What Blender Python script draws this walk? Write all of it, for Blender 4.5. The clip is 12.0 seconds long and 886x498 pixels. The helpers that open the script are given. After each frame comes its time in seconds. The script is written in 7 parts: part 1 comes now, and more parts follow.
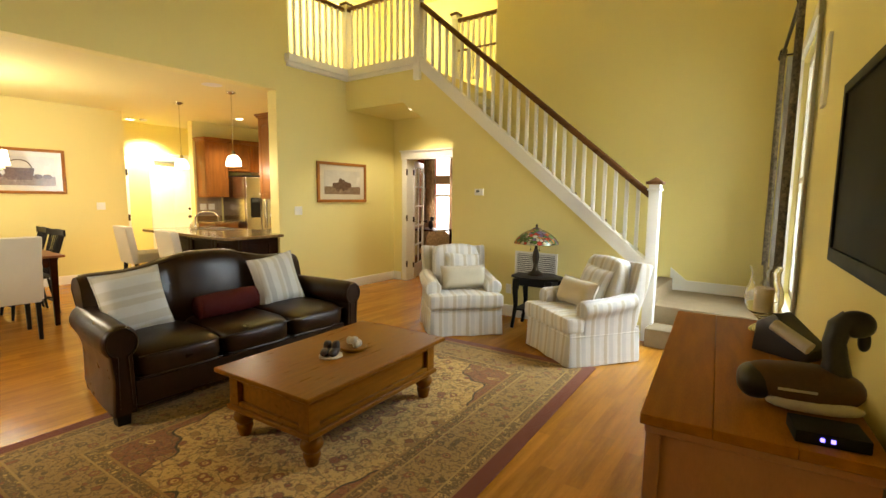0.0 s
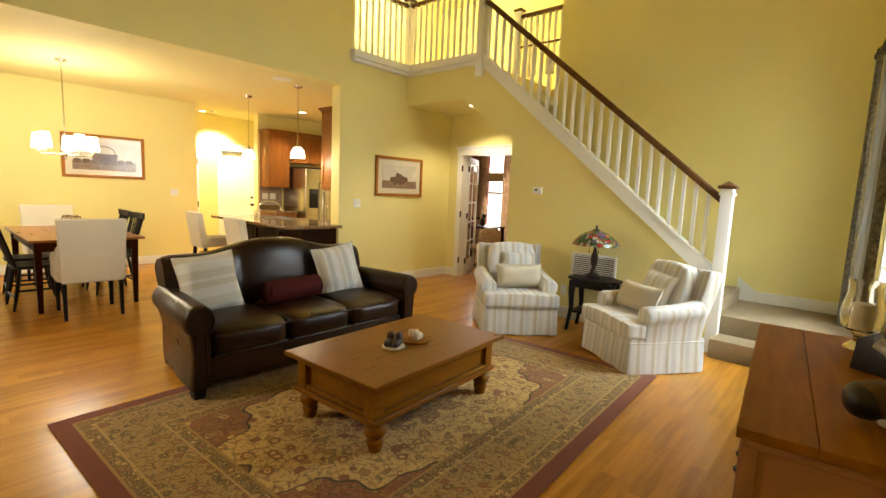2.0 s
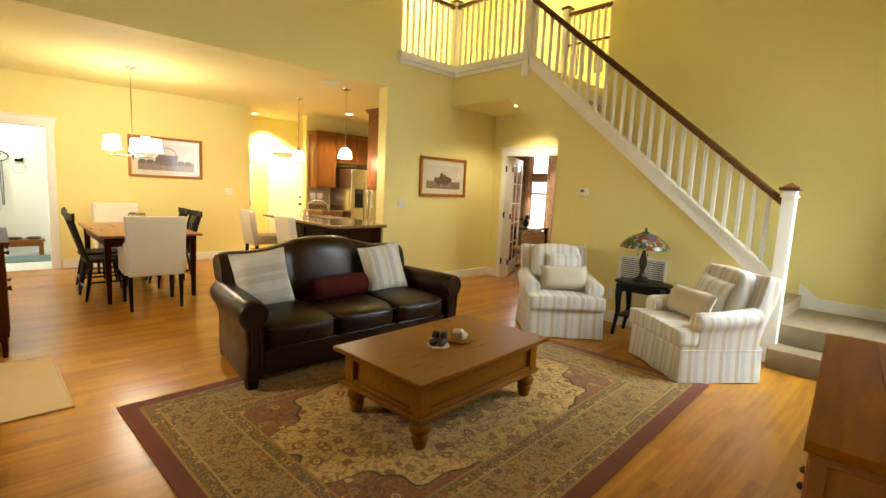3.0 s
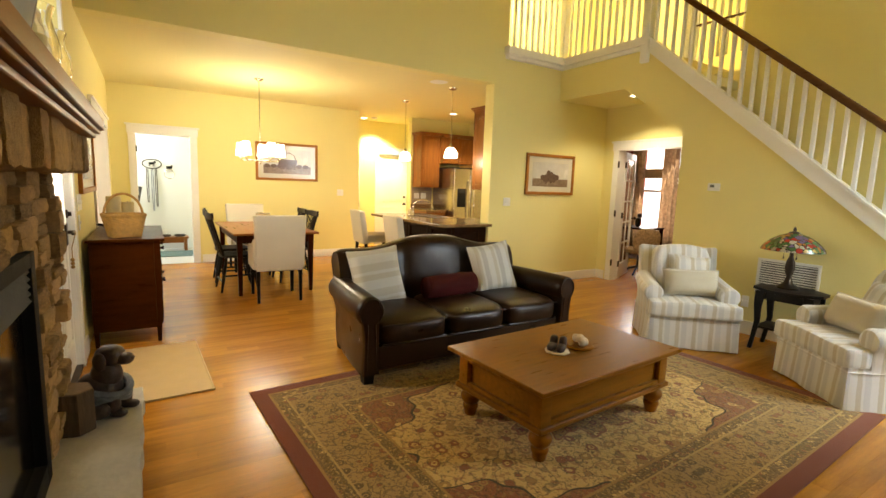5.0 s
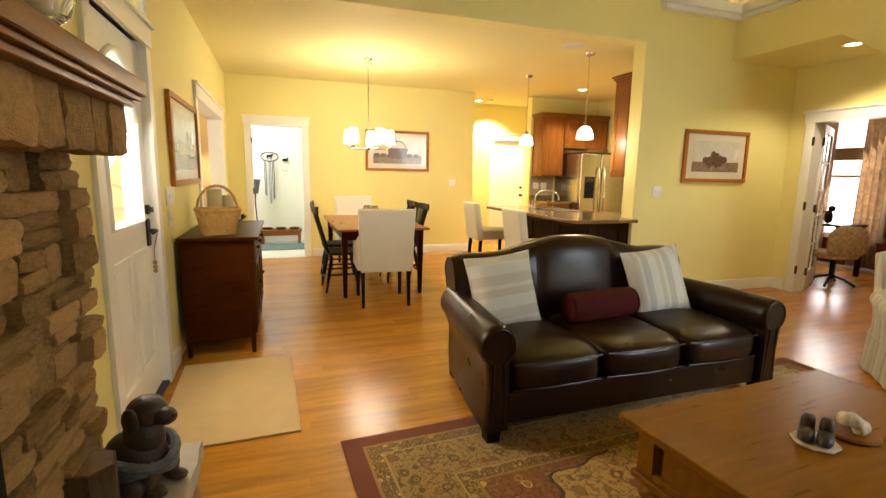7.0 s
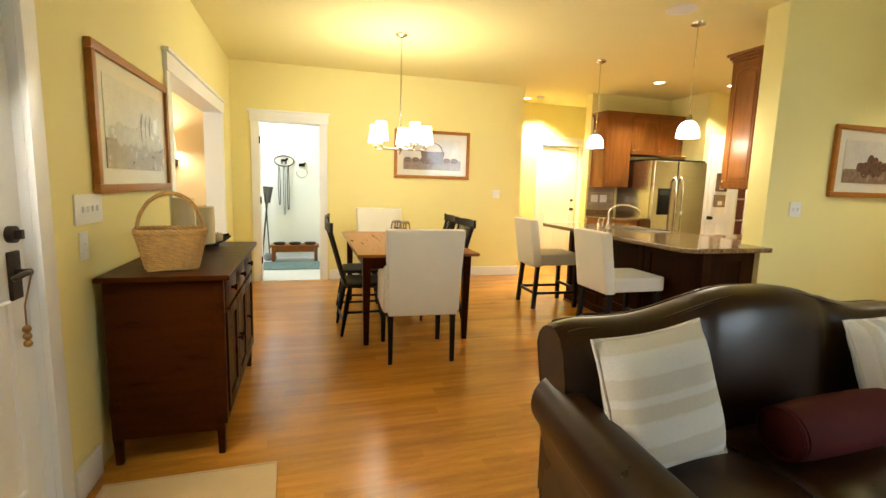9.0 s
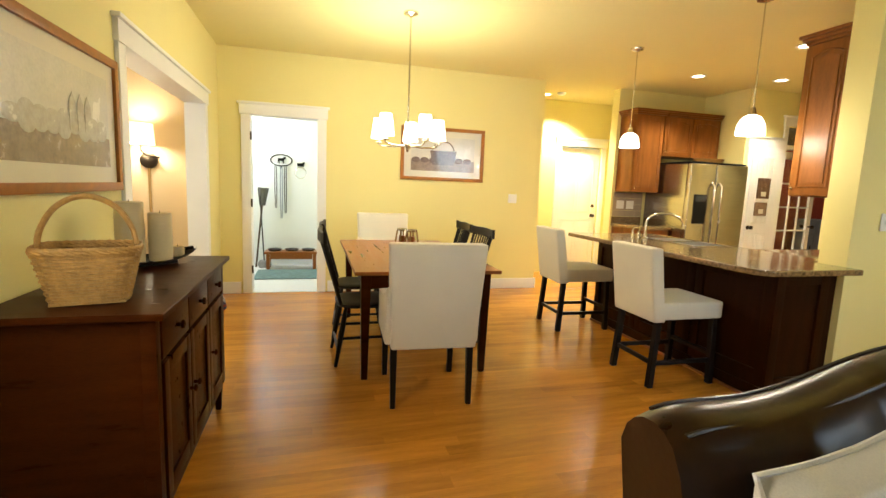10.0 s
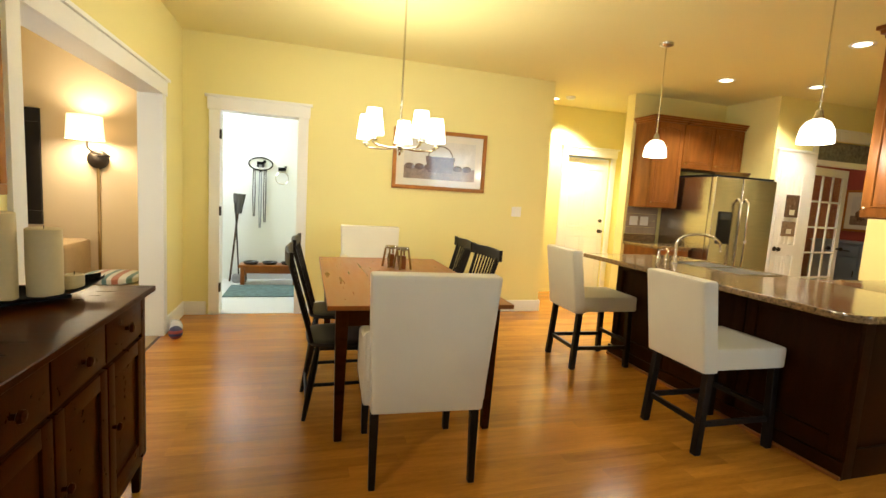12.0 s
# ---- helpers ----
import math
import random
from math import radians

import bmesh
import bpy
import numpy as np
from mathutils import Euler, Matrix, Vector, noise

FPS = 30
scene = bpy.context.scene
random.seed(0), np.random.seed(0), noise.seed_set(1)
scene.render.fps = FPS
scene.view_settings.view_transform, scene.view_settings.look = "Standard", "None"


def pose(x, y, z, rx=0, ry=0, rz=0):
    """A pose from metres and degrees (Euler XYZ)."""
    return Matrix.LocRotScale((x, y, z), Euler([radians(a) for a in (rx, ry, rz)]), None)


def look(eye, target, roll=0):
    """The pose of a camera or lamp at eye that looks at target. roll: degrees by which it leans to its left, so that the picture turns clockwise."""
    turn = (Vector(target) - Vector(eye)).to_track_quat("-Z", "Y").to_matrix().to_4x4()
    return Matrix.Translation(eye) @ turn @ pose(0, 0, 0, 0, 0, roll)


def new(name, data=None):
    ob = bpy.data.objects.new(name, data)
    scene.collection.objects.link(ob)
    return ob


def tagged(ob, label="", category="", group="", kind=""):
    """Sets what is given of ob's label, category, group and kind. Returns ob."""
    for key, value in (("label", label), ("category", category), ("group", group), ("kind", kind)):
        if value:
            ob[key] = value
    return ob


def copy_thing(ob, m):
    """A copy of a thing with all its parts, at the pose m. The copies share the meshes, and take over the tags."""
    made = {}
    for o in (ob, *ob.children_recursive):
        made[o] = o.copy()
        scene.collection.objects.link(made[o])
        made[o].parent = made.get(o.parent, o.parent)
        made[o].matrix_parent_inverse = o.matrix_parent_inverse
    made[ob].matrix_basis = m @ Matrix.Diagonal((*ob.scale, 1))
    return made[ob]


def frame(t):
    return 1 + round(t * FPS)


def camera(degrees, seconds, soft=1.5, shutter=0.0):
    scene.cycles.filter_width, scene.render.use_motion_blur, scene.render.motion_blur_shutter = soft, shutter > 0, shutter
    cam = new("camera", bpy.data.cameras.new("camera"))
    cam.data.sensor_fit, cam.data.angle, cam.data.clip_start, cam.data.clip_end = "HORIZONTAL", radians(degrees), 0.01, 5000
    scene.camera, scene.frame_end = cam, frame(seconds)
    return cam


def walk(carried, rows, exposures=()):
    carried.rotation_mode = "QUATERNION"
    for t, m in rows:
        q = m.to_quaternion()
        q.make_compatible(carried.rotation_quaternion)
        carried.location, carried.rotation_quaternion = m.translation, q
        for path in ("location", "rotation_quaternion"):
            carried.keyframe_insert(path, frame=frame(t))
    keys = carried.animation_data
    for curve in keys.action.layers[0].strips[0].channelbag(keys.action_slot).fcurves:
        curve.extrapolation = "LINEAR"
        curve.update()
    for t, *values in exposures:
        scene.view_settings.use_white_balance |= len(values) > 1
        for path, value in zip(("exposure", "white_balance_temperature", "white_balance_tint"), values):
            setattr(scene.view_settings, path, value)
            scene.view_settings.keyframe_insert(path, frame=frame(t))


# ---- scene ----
cam = camera(86.7, 12.0)
PATH = [
    (0, (0.149, 0.284, 1.417), (-1.014, 1.895, 1.193), 0.6),
    (0.5, (0.114, 0.264, 1.425), (-1.067, 1.861, 1.195), 1.2),
    (1, (0.088, 0.251, 1.414), (-1.127, 1.821, 1.178), 1.5),
    (1.5, (0.06, 0.224, 1.413), (-1.196, 1.761, 1.173), 2.1),
    (2, (0.054, 0.192, 1.415), (-1.254, 1.685, 1.171), 2.5),
    (2.5, (0.05, 0.171, 1.419), (-1.318, 1.608, 1.17), 2.7),
    (4.5, (-0.055, 0.127, 1.386), (-1.676, 1.271, 1.131), 2.2),
    (5, (-0.129, 0.122, 1.387), (-1.807, 1.177, 1.121), 1.9),
    (5.5, (-0.294, 0.139, 1.364), (-2.026, 1.101, 1.09), 1.7),
    (6, (-0.464, 0.207, 1.37), (-2.251, 1.058, 1.077), 1.4),
    (6.5, (-0.718, 0.304, 1.37), (-2.549, 1.048, 1.061), 1.3),
    (7, (-1.017, 0.387, 1.35), (-2.884, 1.031, 1.035), 1.0),
    (7.2, (-1.125, 0.422, 1.338), (-3.007, 1.026, 1.028), 1.0),
    (8.8, (-2.2, 0.512, 1.329), (-4.099, 1.071, 1.045), 1.6),
    (9, (-2.348, 0.56, 1.317), (-4.25, 1.114, 1.044), 1.7),
    (9.5, (-2.686, 0.622, 1.317), (-4.591, 1.169, 1.051), 2.1),
    (10, (-2.988, 0.676, 1.316), (-4.898, 1.208, 1.054), 2.3),
    (10.5, (-3.237, 0.737, 1.329), (-5.15, 1.261, 1.071), 2.5),
    (11, (-3.413, 0.777, 1.327), (-5.325, 1.31, 1.08), 3.0),
    (11.5, (-3.551, 0.802, 1.334), (-5.46, 1.349, 1.095), 3.3),
    (12, (-3.638, 0.818, 1.327), (-5.544, 1.381, 1.105), 3.5),
]
walk(cam, [(t, look(eye, target, roll)) for t, eye, target, roll in PATH], [(0.0, 0.05, 7250, 12), (5.0, 0.04, 7400, 13), (7.2, 0.02, 7350, 13), (9.0, -0.01, 6650, 9), (10.5, -0.09, 6450, 9), (12.0, -0.22, 6400, 9)])

# ---- world, daylight and lamps ----
world = bpy.data.worlds.new("world")
scene.world = world
world.use_nodes = True
sky = world.node_tree.nodes.new("ShaderNodeTexSky")
sky.sky_type, sky.sun_disc, sky.sun_elevation, sky.sun_rotation = "NISHITA", False, radians(35), radians(60)
world.node_tree.links.new(sky.outputs[0], world.node_tree.nodes["Background"].inputs[0])
world.node_tree.nodes["Background"].inputs[1].default_value = 0.12

WARM = (1.0, 0.91, 0.72)
DAY = (0.86, 0.93, 1.0)


def lamp(name, kind, m, energy, color, size=0.1, size_y=None, spot=None, spread=180):
    data = bpy.data.lights.new(name, kind)
    data.energy, data.color = energy, color
    if kind == "AREA":
        data.shape, data.size, data.size_y, data.spread = "RECTANGLE", size, size_y or size, radians(spread)
    else:
        data.shadow_soft_size = size
    if spot:
        data.spot_size, data.spot_blend = radians(spot), 0.6
    ob = new(name, data)
    ob.matrix_basis = m
    return ob


# daylight in the tall window of the end wall, the entry door, the mud room and the study
lamp("window_daylight", "AREA", look((0.30, 5.05, 1.75), (-1.6, 4.2, 0.3)), 66, (0.64, 0.82, 1.0), 1.1, 2.1, spread=120)
lamp("entry_daylight", "AREA", look((-3.83, -0.42, 1.5), (-3.75, 3, -0.6)), 25, (1.0, 0.96, 0.88), 0.5, 0.7)
lamp("mud_room_daylight", "AREA", look((-10.2, -0.6, 2.3), (-9.7, 1.0, 0.9)), 60, DAY, 0.9, 0.6)
lamp("study_daylight", "AREA", look((-6.02, 8.94, 1.45), (-4.8, 6.0, 0.2)), 28, DAY, 0.8, 1.7)
# dining chandelier, pendants, recessed lights
lamp("chandelier_glow", "POINT", pose(-7.04, 1.45, 2.0), 60, (1.0, 0.94, 0.80), 0.26)
lamp("pendant_glow", "POINT", pose(-7.15, 3.73, 1.74), 22, WARM, 0.06)
lamp("pendant_glow", "POINT", pose(-5.81, 3.77, 1.74), 22, WARM, 0.06)
for cx, cy, power in ((-7.79, 5.07, 150), (-7.55, 6.05, 150), (-6.49, 5.05, 130), (-9.5, 4.35, 330)):
    lamp("can_glow", "SPOT", look((cx, cy, 2.70), (cx, cy, 0)), power, WARM, 0.06, spot=115)
lamp("can_glow", "SPOT", look((-4.27, 5.66, 2.60), (-4.27, 5.66, 0)), 65, WARM, 0.05, spot=135)
lamp("upstairs_glow", "POINT", pose(-6.3, 6.4, 4.9), 215, (1.0, 0.93, 0.70), 0.2)
lamp("sconce_glow", "POINT", pose(-8.42, -1.01, 1.70), 34, WARM, 0.08)
lamp("red_room_glow", "POINT", pose(-9.2, 8.6, 2.3), 16, WARM, 0.1)

# ---- materials ----
def material(name, color, rough=0.5, metal=0.0, vary=0.12, scale=6.0, bump=0.05, bump_scale=60.0, rough_vary=0.08,
             stretch=(1, 1, 1), emit=None, strength=0.0, coat=0.0, random=0.0, space="Object", spec=0.5, sheen=0.0):
    """Base colour varied by a coarse and a fine noise, with a fine relief."""
    m = bpy.data.materials.new(name)
    m.use_nodes = True
    nt = m.node_tree
    b = nt.nodes["Principled BSDF"]
    b.inputs["Metallic"].default_value, b.inputs["Coat Weight"].default_value = metal, coat
    b.inputs["Specular IOR Level"].default_value = spec
    b.inputs["Sheen Weight"].default_value = sheen
    tc = nt.nodes.new("ShaderNodeTexCoord")
    mp = nt.nodes.new("ShaderNodeMapping")
    mp.inputs["Scale"].default_value = stretch
    nt.links.new(tc.outputs[space], mp.inputs[0])
    n1 = nt.nodes.new("ShaderNodeTexNoise")
    n1.inputs["Scale"].default_value, n1.inputs["Detail"].default_value = scale, 5
    n2 = nt.nodes.new("ShaderNodeTexNoise")
    n2.inputs["Scale"].default_value, n2.inputs["Detail"].default_value = bump_scale, 3
    nt.links.new(mp.outputs[0], n1.inputs[0])
    nt.links.new(mp.outputs[0], n2.inputs[0])
    mix = nt.nodes.new("ShaderNodeMix")
    mix.data_type = "FLOAT"
    mix.inputs[0].default_value = 0.35
    nt.links.new(n1.outputs[0], mix.inputs[2])
    nt.links.new(n2.outputs[0], mix.inputs[3])
    last = mix.outputs[0]
    if random:
        oi = nt.nodes.new("ShaderNodeObjectInfo")
        ad = nt.nodes.new("ShaderNodeMath")
        ad.operation = "MULTIPLY_ADD"
        ad.inputs[1].default_value = random
        nt.links.new(oi.outputs["Random"], ad.inputs[0])
        nt.links.new(last, ad.inputs[2])
        last = ad.outputs[0]
    ramp = nt.nodes.new("ShaderNodeValToRGB")
    lo, hi = 0.28, 0.72 + random
    ramp.color_ramp.elements[0].position, ramp.color_ramp.elements[1].position = lo, min(hi, 1.0)
    ramp.color_ramp.elements[0].color = (*[c * (1 - vary) for c in color], 1)
    ramp.color_ramp.elements[1].color = (*[min(1, c * (1 + vary)) for c in color], 1)
    nt.links.new(last, ramp.inputs[0])
    nt.links.new(ramp.outputs[0], b.inputs["Base Color"])
    mr = nt.nodes.new("ShaderNodeMapRange")
    mr.inputs["To Min"].default_value, mr.inputs["To Max"].default_value = max(0.02, rough - rough_vary), min(1, rough + rough_vary)
    nt.links.new(n1.outputs[0], mr.inputs[0])
    nt.links.new(mr.outputs[0], b.inputs["Roughness"])
    if bump:
        bp = nt.nodes.new("ShaderNodeBump")
        bp.inputs["Strength"].default_value, bp.inputs["Distance"].default_value = bump, 0.01
        nt.links.new(n2.outputs[0], bp.inputs["Height"])
        nt.links.new(bp.outputs[0], b.inputs["Normal"])
    if emit:
        b.inputs["Emission Color"].default_value = (*emit, 1)
        b.inputs["Emission Strength"].default_value = strength
    return m


def glass_material(name, color=(1, 1, 1), rough=0.02):
    m = bpy.data.materials.new(name)
    m.use_nodes = True
    b = m.node_tree.nodes["Principled BSDF"]
    b.inputs["Base Color"].default_value = (*color, 1)
    b.inputs["Roughness"].default_value = rough
    b.inputs["Transmission Weight"].default_value = 1
    b.inputs["IOR"].default_value = 1.45
    return m


wall_paint = material("yellow wall paint", (0.80, 0.705, 0.295), 0.72, vary=0.03, scale=1.2, bump=0.04, bump_scale=220)
ceiling_paint = material("cream ceiling paint", (0.78, 0.69, 0.32), 0.8, vary=0.02, scale=1.0, bump=0.04, bump_scale=200)
beige_paint = material("tan wall paint", (0.66, 0.50, 0.31), 0.7, vary=0.03, scale=1.2, bump=0.04, bump_scale=220)
cool_paint = material("pale blue-white wall paint", (0.80, 0.83, 0.82), 0.7, vary=0.03, scale=1.2, bump=0.04, bump_scale=220)
red_paint = material("brick-red wall paint", (0.30, 0.05, 0.03), 0.7, vary=0.05, scale=1.2, bump=0.04, bump_scale=220)
trim_paint = material("white trim paint", (0.82, 0.81, 0.76), 0.35, vary=0.03, scale=3, bump=0.02, bump_scale=90)
walnut = material("dark brown handrail wood", (0.11, 0.045, 0.014), 0.3, vary=0.3, scale=5, bump=0.04, stretch=(1, 8, 8), spec=0.30)
leather = material("dark brown leather", (0.021, 0.0080, 0.0026), 0.31, vary=0.35, scale=7, bump=0.035, bump_scale=60, rough_vary=0.10, spec=0.26)
linen = material("cream upholstery linen", (0.68, 0.62, 0.48), 0.85, vary=0.05, scale=4, bump=0.15, bump_scale=260, sheen=0.2)
black_wood = material("black-painted wood", (0.009, 0.006, 0.004), 0.42, vary=0.3, scale=8, bump=0.05, spec=0.18)
cherry = material("dark cherry wood", (0.038, 0.0085, 0.0010), 0.3, vary=0.4, scale=4, bump=0.04, bump_scale=40, stretch=(6, 1, 6), spec=0.05)
cherry_top = material("orange cherry table top", (0.27, 0.088, 0.017), 0.30, vary=0.12, scale=3, bump=0.03, bump_scale=40, stretch=(1, 9, 1), spec=0.30)
oak_table = material("honey-brown stained oak", (0.23, 0.088, 0.008), 0.30, vary=0.24, scale=4, bump=0.05, bump_scale=50, stretch=(9, 1, 9), spec=0.08)
console_wood = material("reddish-brown console top", (0.35, 0.14, 0.020), 0.42, vary=0.3, scale=3, bump=0.03, bump_scale=50, stretch=(9, 1, 9), spec=0.02)
console_side = material("pinkish-tan console side", (0.46, 0.22, 0.112), 0.45, vary=0.12, scale=3, bump=0.05, bump_scale=50, stretch=(3, 3, 1), spec=0.25)
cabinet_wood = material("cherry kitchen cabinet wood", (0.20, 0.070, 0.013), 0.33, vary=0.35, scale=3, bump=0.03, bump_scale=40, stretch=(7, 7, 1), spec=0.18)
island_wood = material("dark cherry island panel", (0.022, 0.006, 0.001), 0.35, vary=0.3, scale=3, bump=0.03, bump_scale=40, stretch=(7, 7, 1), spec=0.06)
steel = material("brushed stainless steel", (0.40, 0.37, 0.34), 0.24, metal=1, vary=0.10, scale=3, bump=0.03, bump_scale=30, stretch=(1, 1, 22), rough_vary=0.05)
nickel = material("satin nickel", (0.62, 0.58, 0.50), 0.25, metal=1, vary=0.05, scale=8, bump=0)
bronze = material("dark bronze", (0.05, 0.036, 0.025), 0.4, metal=0.8, vary=0.2, scale=12, bump=0.05)
brass = material("aged brass", (0.36, 0.22, 0.08), 0.3, metal=1, vary=0.1, scale=8, bump=0)
black_plastic = material("black plastic", (0.010, 0.009, 0.008), 0.5, vary=0.1, scale=8, bump=0, spec=0.10)
screen_glass = material("dark television screen", (0.008, 0.007, 0.006), 0.5, vary=0.1, scale=2, bump=0, spec=0.05)
carpet = material("tan stair carpet", (0.30, 0.22, 0.12), 0.95, vary=0.16, scale=9, bump=0.6, bump_scale=300, sheen=0.05)
mat_wool = material("cream doormat wool", (0.60, 0.40, 0.16), 0.95, vary=0.10, scale=9, bump=0.6, bump_scale=260, sheen=0.3)
hearth_stone = material("pale hearth slate", (0.46, 0.43, 0.37), 0.6, vary=0.2, scale=3, bump=0.25, bump_scale=30)
shade_glass = material("lit white shade", (0.9, 0.85, 0.72), 0.5, vary=0.02, bump=0, emit=(1.0, 0.90, 0.70), strength=7.0)
pendant_glass = material("lit frosted pendant glass", (0.9, 0.86, 0.75), 0.4, vary=0.02, bump=0, emit=(1.0, 0.91, 0.72), strength=8.0)
can_lens = material("lit recessed lamp", (0.9, 0.9, 0.85), 0.4, vary=0.02, bump=0, emit=(1.0, 0.90, 0.70), strength=10.0)
clear_glass = glass_material("clear glass", (1, 1, 1))
outside_glow = material("overcast daylight", (0.8, 0.85, 0.9), 0.9, vary=0.02, bump=0, emit=(0.86, 0.93, 1.0), strength=4.0)


# ---- mesh tools ----
def box(bm, x0, x1, y0, y1, z0, z1, m=None):
    vs = [bm.verts.new(Vector(p)) for p in ((x0, y0, z0), (x1, y0, z0), (x1, y1, z0), (x0, y1, z0),
                                            (x0, y0, z1), (x1, y0, z1), (x1, y1, z1), (x0, y1, z1))]
    for f in ((0, 3, 2, 1), (4, 5, 6, 7), (0, 1, 5, 4), (1, 2, 6, 5), (2, 3, 7, 6), (3, 0, 4, 7)):
        bm.faces.new([vs[i] for i in f])
    if m:
        bmesh.ops.transform(bm, matrix=m, verts=vs)
    return vs


def prism(bm, outline, lo, hi, axis="z"):
    """A polygon in the plane across axis, drawn out from lo to hi."""
    def at(a, b, c):
        return {"z": (a, b, c), "y": (a, c, b), "x": (c, a, b)}[axis]
    bot = [bm.verts.new(at(a, b, lo)) for a, b in outline]
    top = [bm.verts.new(at(a, b, hi)) for a, b in outline]
    n = len(outline)
    fs = [bm.faces.new(bot[::-1]), bm.faces.new(top)]
    for i in range(n):
        fs.append(bm.faces.new((bot[i], bot[(i + 1) % n], top[(i + 1) % n], top[i])))
    bmesh.ops.recalc_face_normals(bm, faces=fs)
    return bot + top


def rod(bm, p, q, r0, r1=None, seg=10):
    """A round bar from p to q, which may taper."""
    p, q, r1 = Vector(p), Vector(q), r0 if r1 is None else r1
    turn = (q - p).to_track_quat("Z", "Y").to_matrix()
    rings = [[bm.verts.new(c + turn @ Vector((r * math.cos(a), r * math.sin(a), 0))) for a in [2 * math.pi * i / seg for i in range(seg)]]
             for c, r in ((p, r0), (q, r1))]
    bm.faces.new(rings[0][::-1]), bm.faces.new(rings[1])
    for i in range(seg):
        bm.faces.new((rings[0][i], rings[0][(i + 1) % seg], rings[1][(i + 1) % seg], rings[1][i]))
    return rings[0] + rings[1]


def lathe(bm, profile, seg=20, m=None):
    """Turns (radius, height) pairs about z."""
    rings = []
    for r, z in profile:
        rings.append([bm.verts.new((max(r, 1e-4) * math.cos(2 * math.pi * i / seg), max(r, 1e-4) * math.sin(2 * math.pi * i / seg), z)) for i in range(seg)])
    for a, b in zip(rings, rings[1:]):
        for i in range(seg):
            bm.faces.new((a[i], a[(i + 1) % seg], b[(i + 1) % seg], b[i]))
    vs = [v for ring in rings for v in ring]
    if m:
        bmesh.ops.transform(bm, matrix=m, verts=vs)
    return vs


def tube(bm, points, r, seg=8, taper=None):
    """A round bar along a line of points."""
    pts = [Vector(p) for p in points]
    rings = []
    for i, p in enumerate(pts):
        d = (pts[min(i + 1, len(pts) - 1)] - pts[max(i - 1, 0)]).normalized()
        turn = d.to_track_quat("Z", "Y").to_matrix()
        rr = r * (taper[i] if taper else 1)
        rings.append([bm.verts.new(p + turn @ Vector((rr * math.cos(2 * math.pi * k / seg), rr * math.sin(2 * math.pi * k / seg), 0))) for k in range(seg)])
    for a, b in zip(rings, rings[1:]):
        best = min(range(seg), key=lambda s: sum((a[k].co - b[(k + s) % seg].co).length for k in range(seg)))
        for k in range(seg):
            bm.faces.new((a[k], a[(k + 1) % seg], b[(k + 1 + best) % seg], b[(k + best) % seg]))
    bm.faces.new(rings[0][::-1]), bm.faces.new(rings[-1])
    bmesh.ops.recalc_face_normals(bm, faces=bm.faces[:])


def blob(bm, cx, cy, cz, rx, ry, rz, power=2.6, u=20, v=14, m=None, wave=0.0):
    """A rounded cushion-like solid; a higher power is boxier."""
    def f(a):
        return math.copysign(abs(a) ** (2 / power), a)
    rows = []
    for j in range(v + 1):
        t = -math.pi / 2 + math.pi * j / v
        row = []
        for i in range(u):
            s = 2 * math.pi * i / u
            p = Vector((cx + rx * f(math.cos(t)) * f(math.cos(s)), cy + ry * f(math.cos(t)) * f(math.sin(s)), cz + rz * f(math.sin(t))))
            if wave:
                p += Vector((noise.noise(p * 9), noise.noise(p * 9 + Vector((5, 0, 0))), noise.noise(p * 9 + Vector((0, 7, 0))))) * wave
            row.append(bm.verts.new(p))
        rows.append(row)
    fs = []
    for a, b in zip(rows, rows[1:]):
        for i in range(u):
            fs.append(bm.faces.new((a[i], a[(i + 1) % u], b[(i + 1) % u], b[i])))
    vs = [x for r in rows for x in r]
    bmesh.ops.remove_doubles(bm, verts=rows[0] + rows[-1], dist=1e-5)
    vs = [x for x in vs if x.is_valid]
    if m:
        bmesh.ops.transform(bm, matrix=m, verts=vs)
    return vs


def bevel(bm, width, segments=2, angle=40):
    bmesh.ops.recalc_face_normals(bm, faces=bm.faces[:])
    edges = [e for e in bm.edges if len(e.link_faces) == 2 and e.calc_face_angle(0) > radians(angle)]
    bmesh.ops.bevel(bm, geom=edges, offset=width, segments=segments, profile=0.7, affect="EDGES", clamp_overlap=True)
    return bm


def mesh_of(name, bm, mat, smooth=True):
    data = bpy.data.meshes.new(name)
    bm.normal_update()
    bm.to_mesh(data)
    bm.free()
    for m in (mat if isinstance(mat, (list, tuple)) else [mat]):
        data.materials.append(m)
    if smooth:
        data.shade_smooth()
        data.set_sharp_from_angle(angle=radians(38))
    return data


def part(name, bm, mat, parent=None, label="", m=None, smooth=True):
    ob = new(name, mesh_of(name, bm, mat, smooth))
    if parent:
        ob.parent = parent
    if m:
        ob.matrix_basis = m
    if label:
        ob["label"] = label
    return ob


def slab(name, parent, mat, x0, x1, y0, y1, z0, z1, r=0.004, label="", seg=2):
    bm = bmesh.new()
    box(bm, x0, x1, y0, y1, z0, z1)
    if r:
        bevel(bm, r, seg)
    return part(name, bm, mat, parent, label)


def thing(name, m, label, category, group="", kind=""):
    ob = tagged(new(name), label, category, group, kind)
    ob.matrix_basis = m
    return ob


def structure(name, bm, mat, label, category, smooth=False):
    return tagged(part(name, bm, mat, smooth=smooth), label, category, kind="structure")


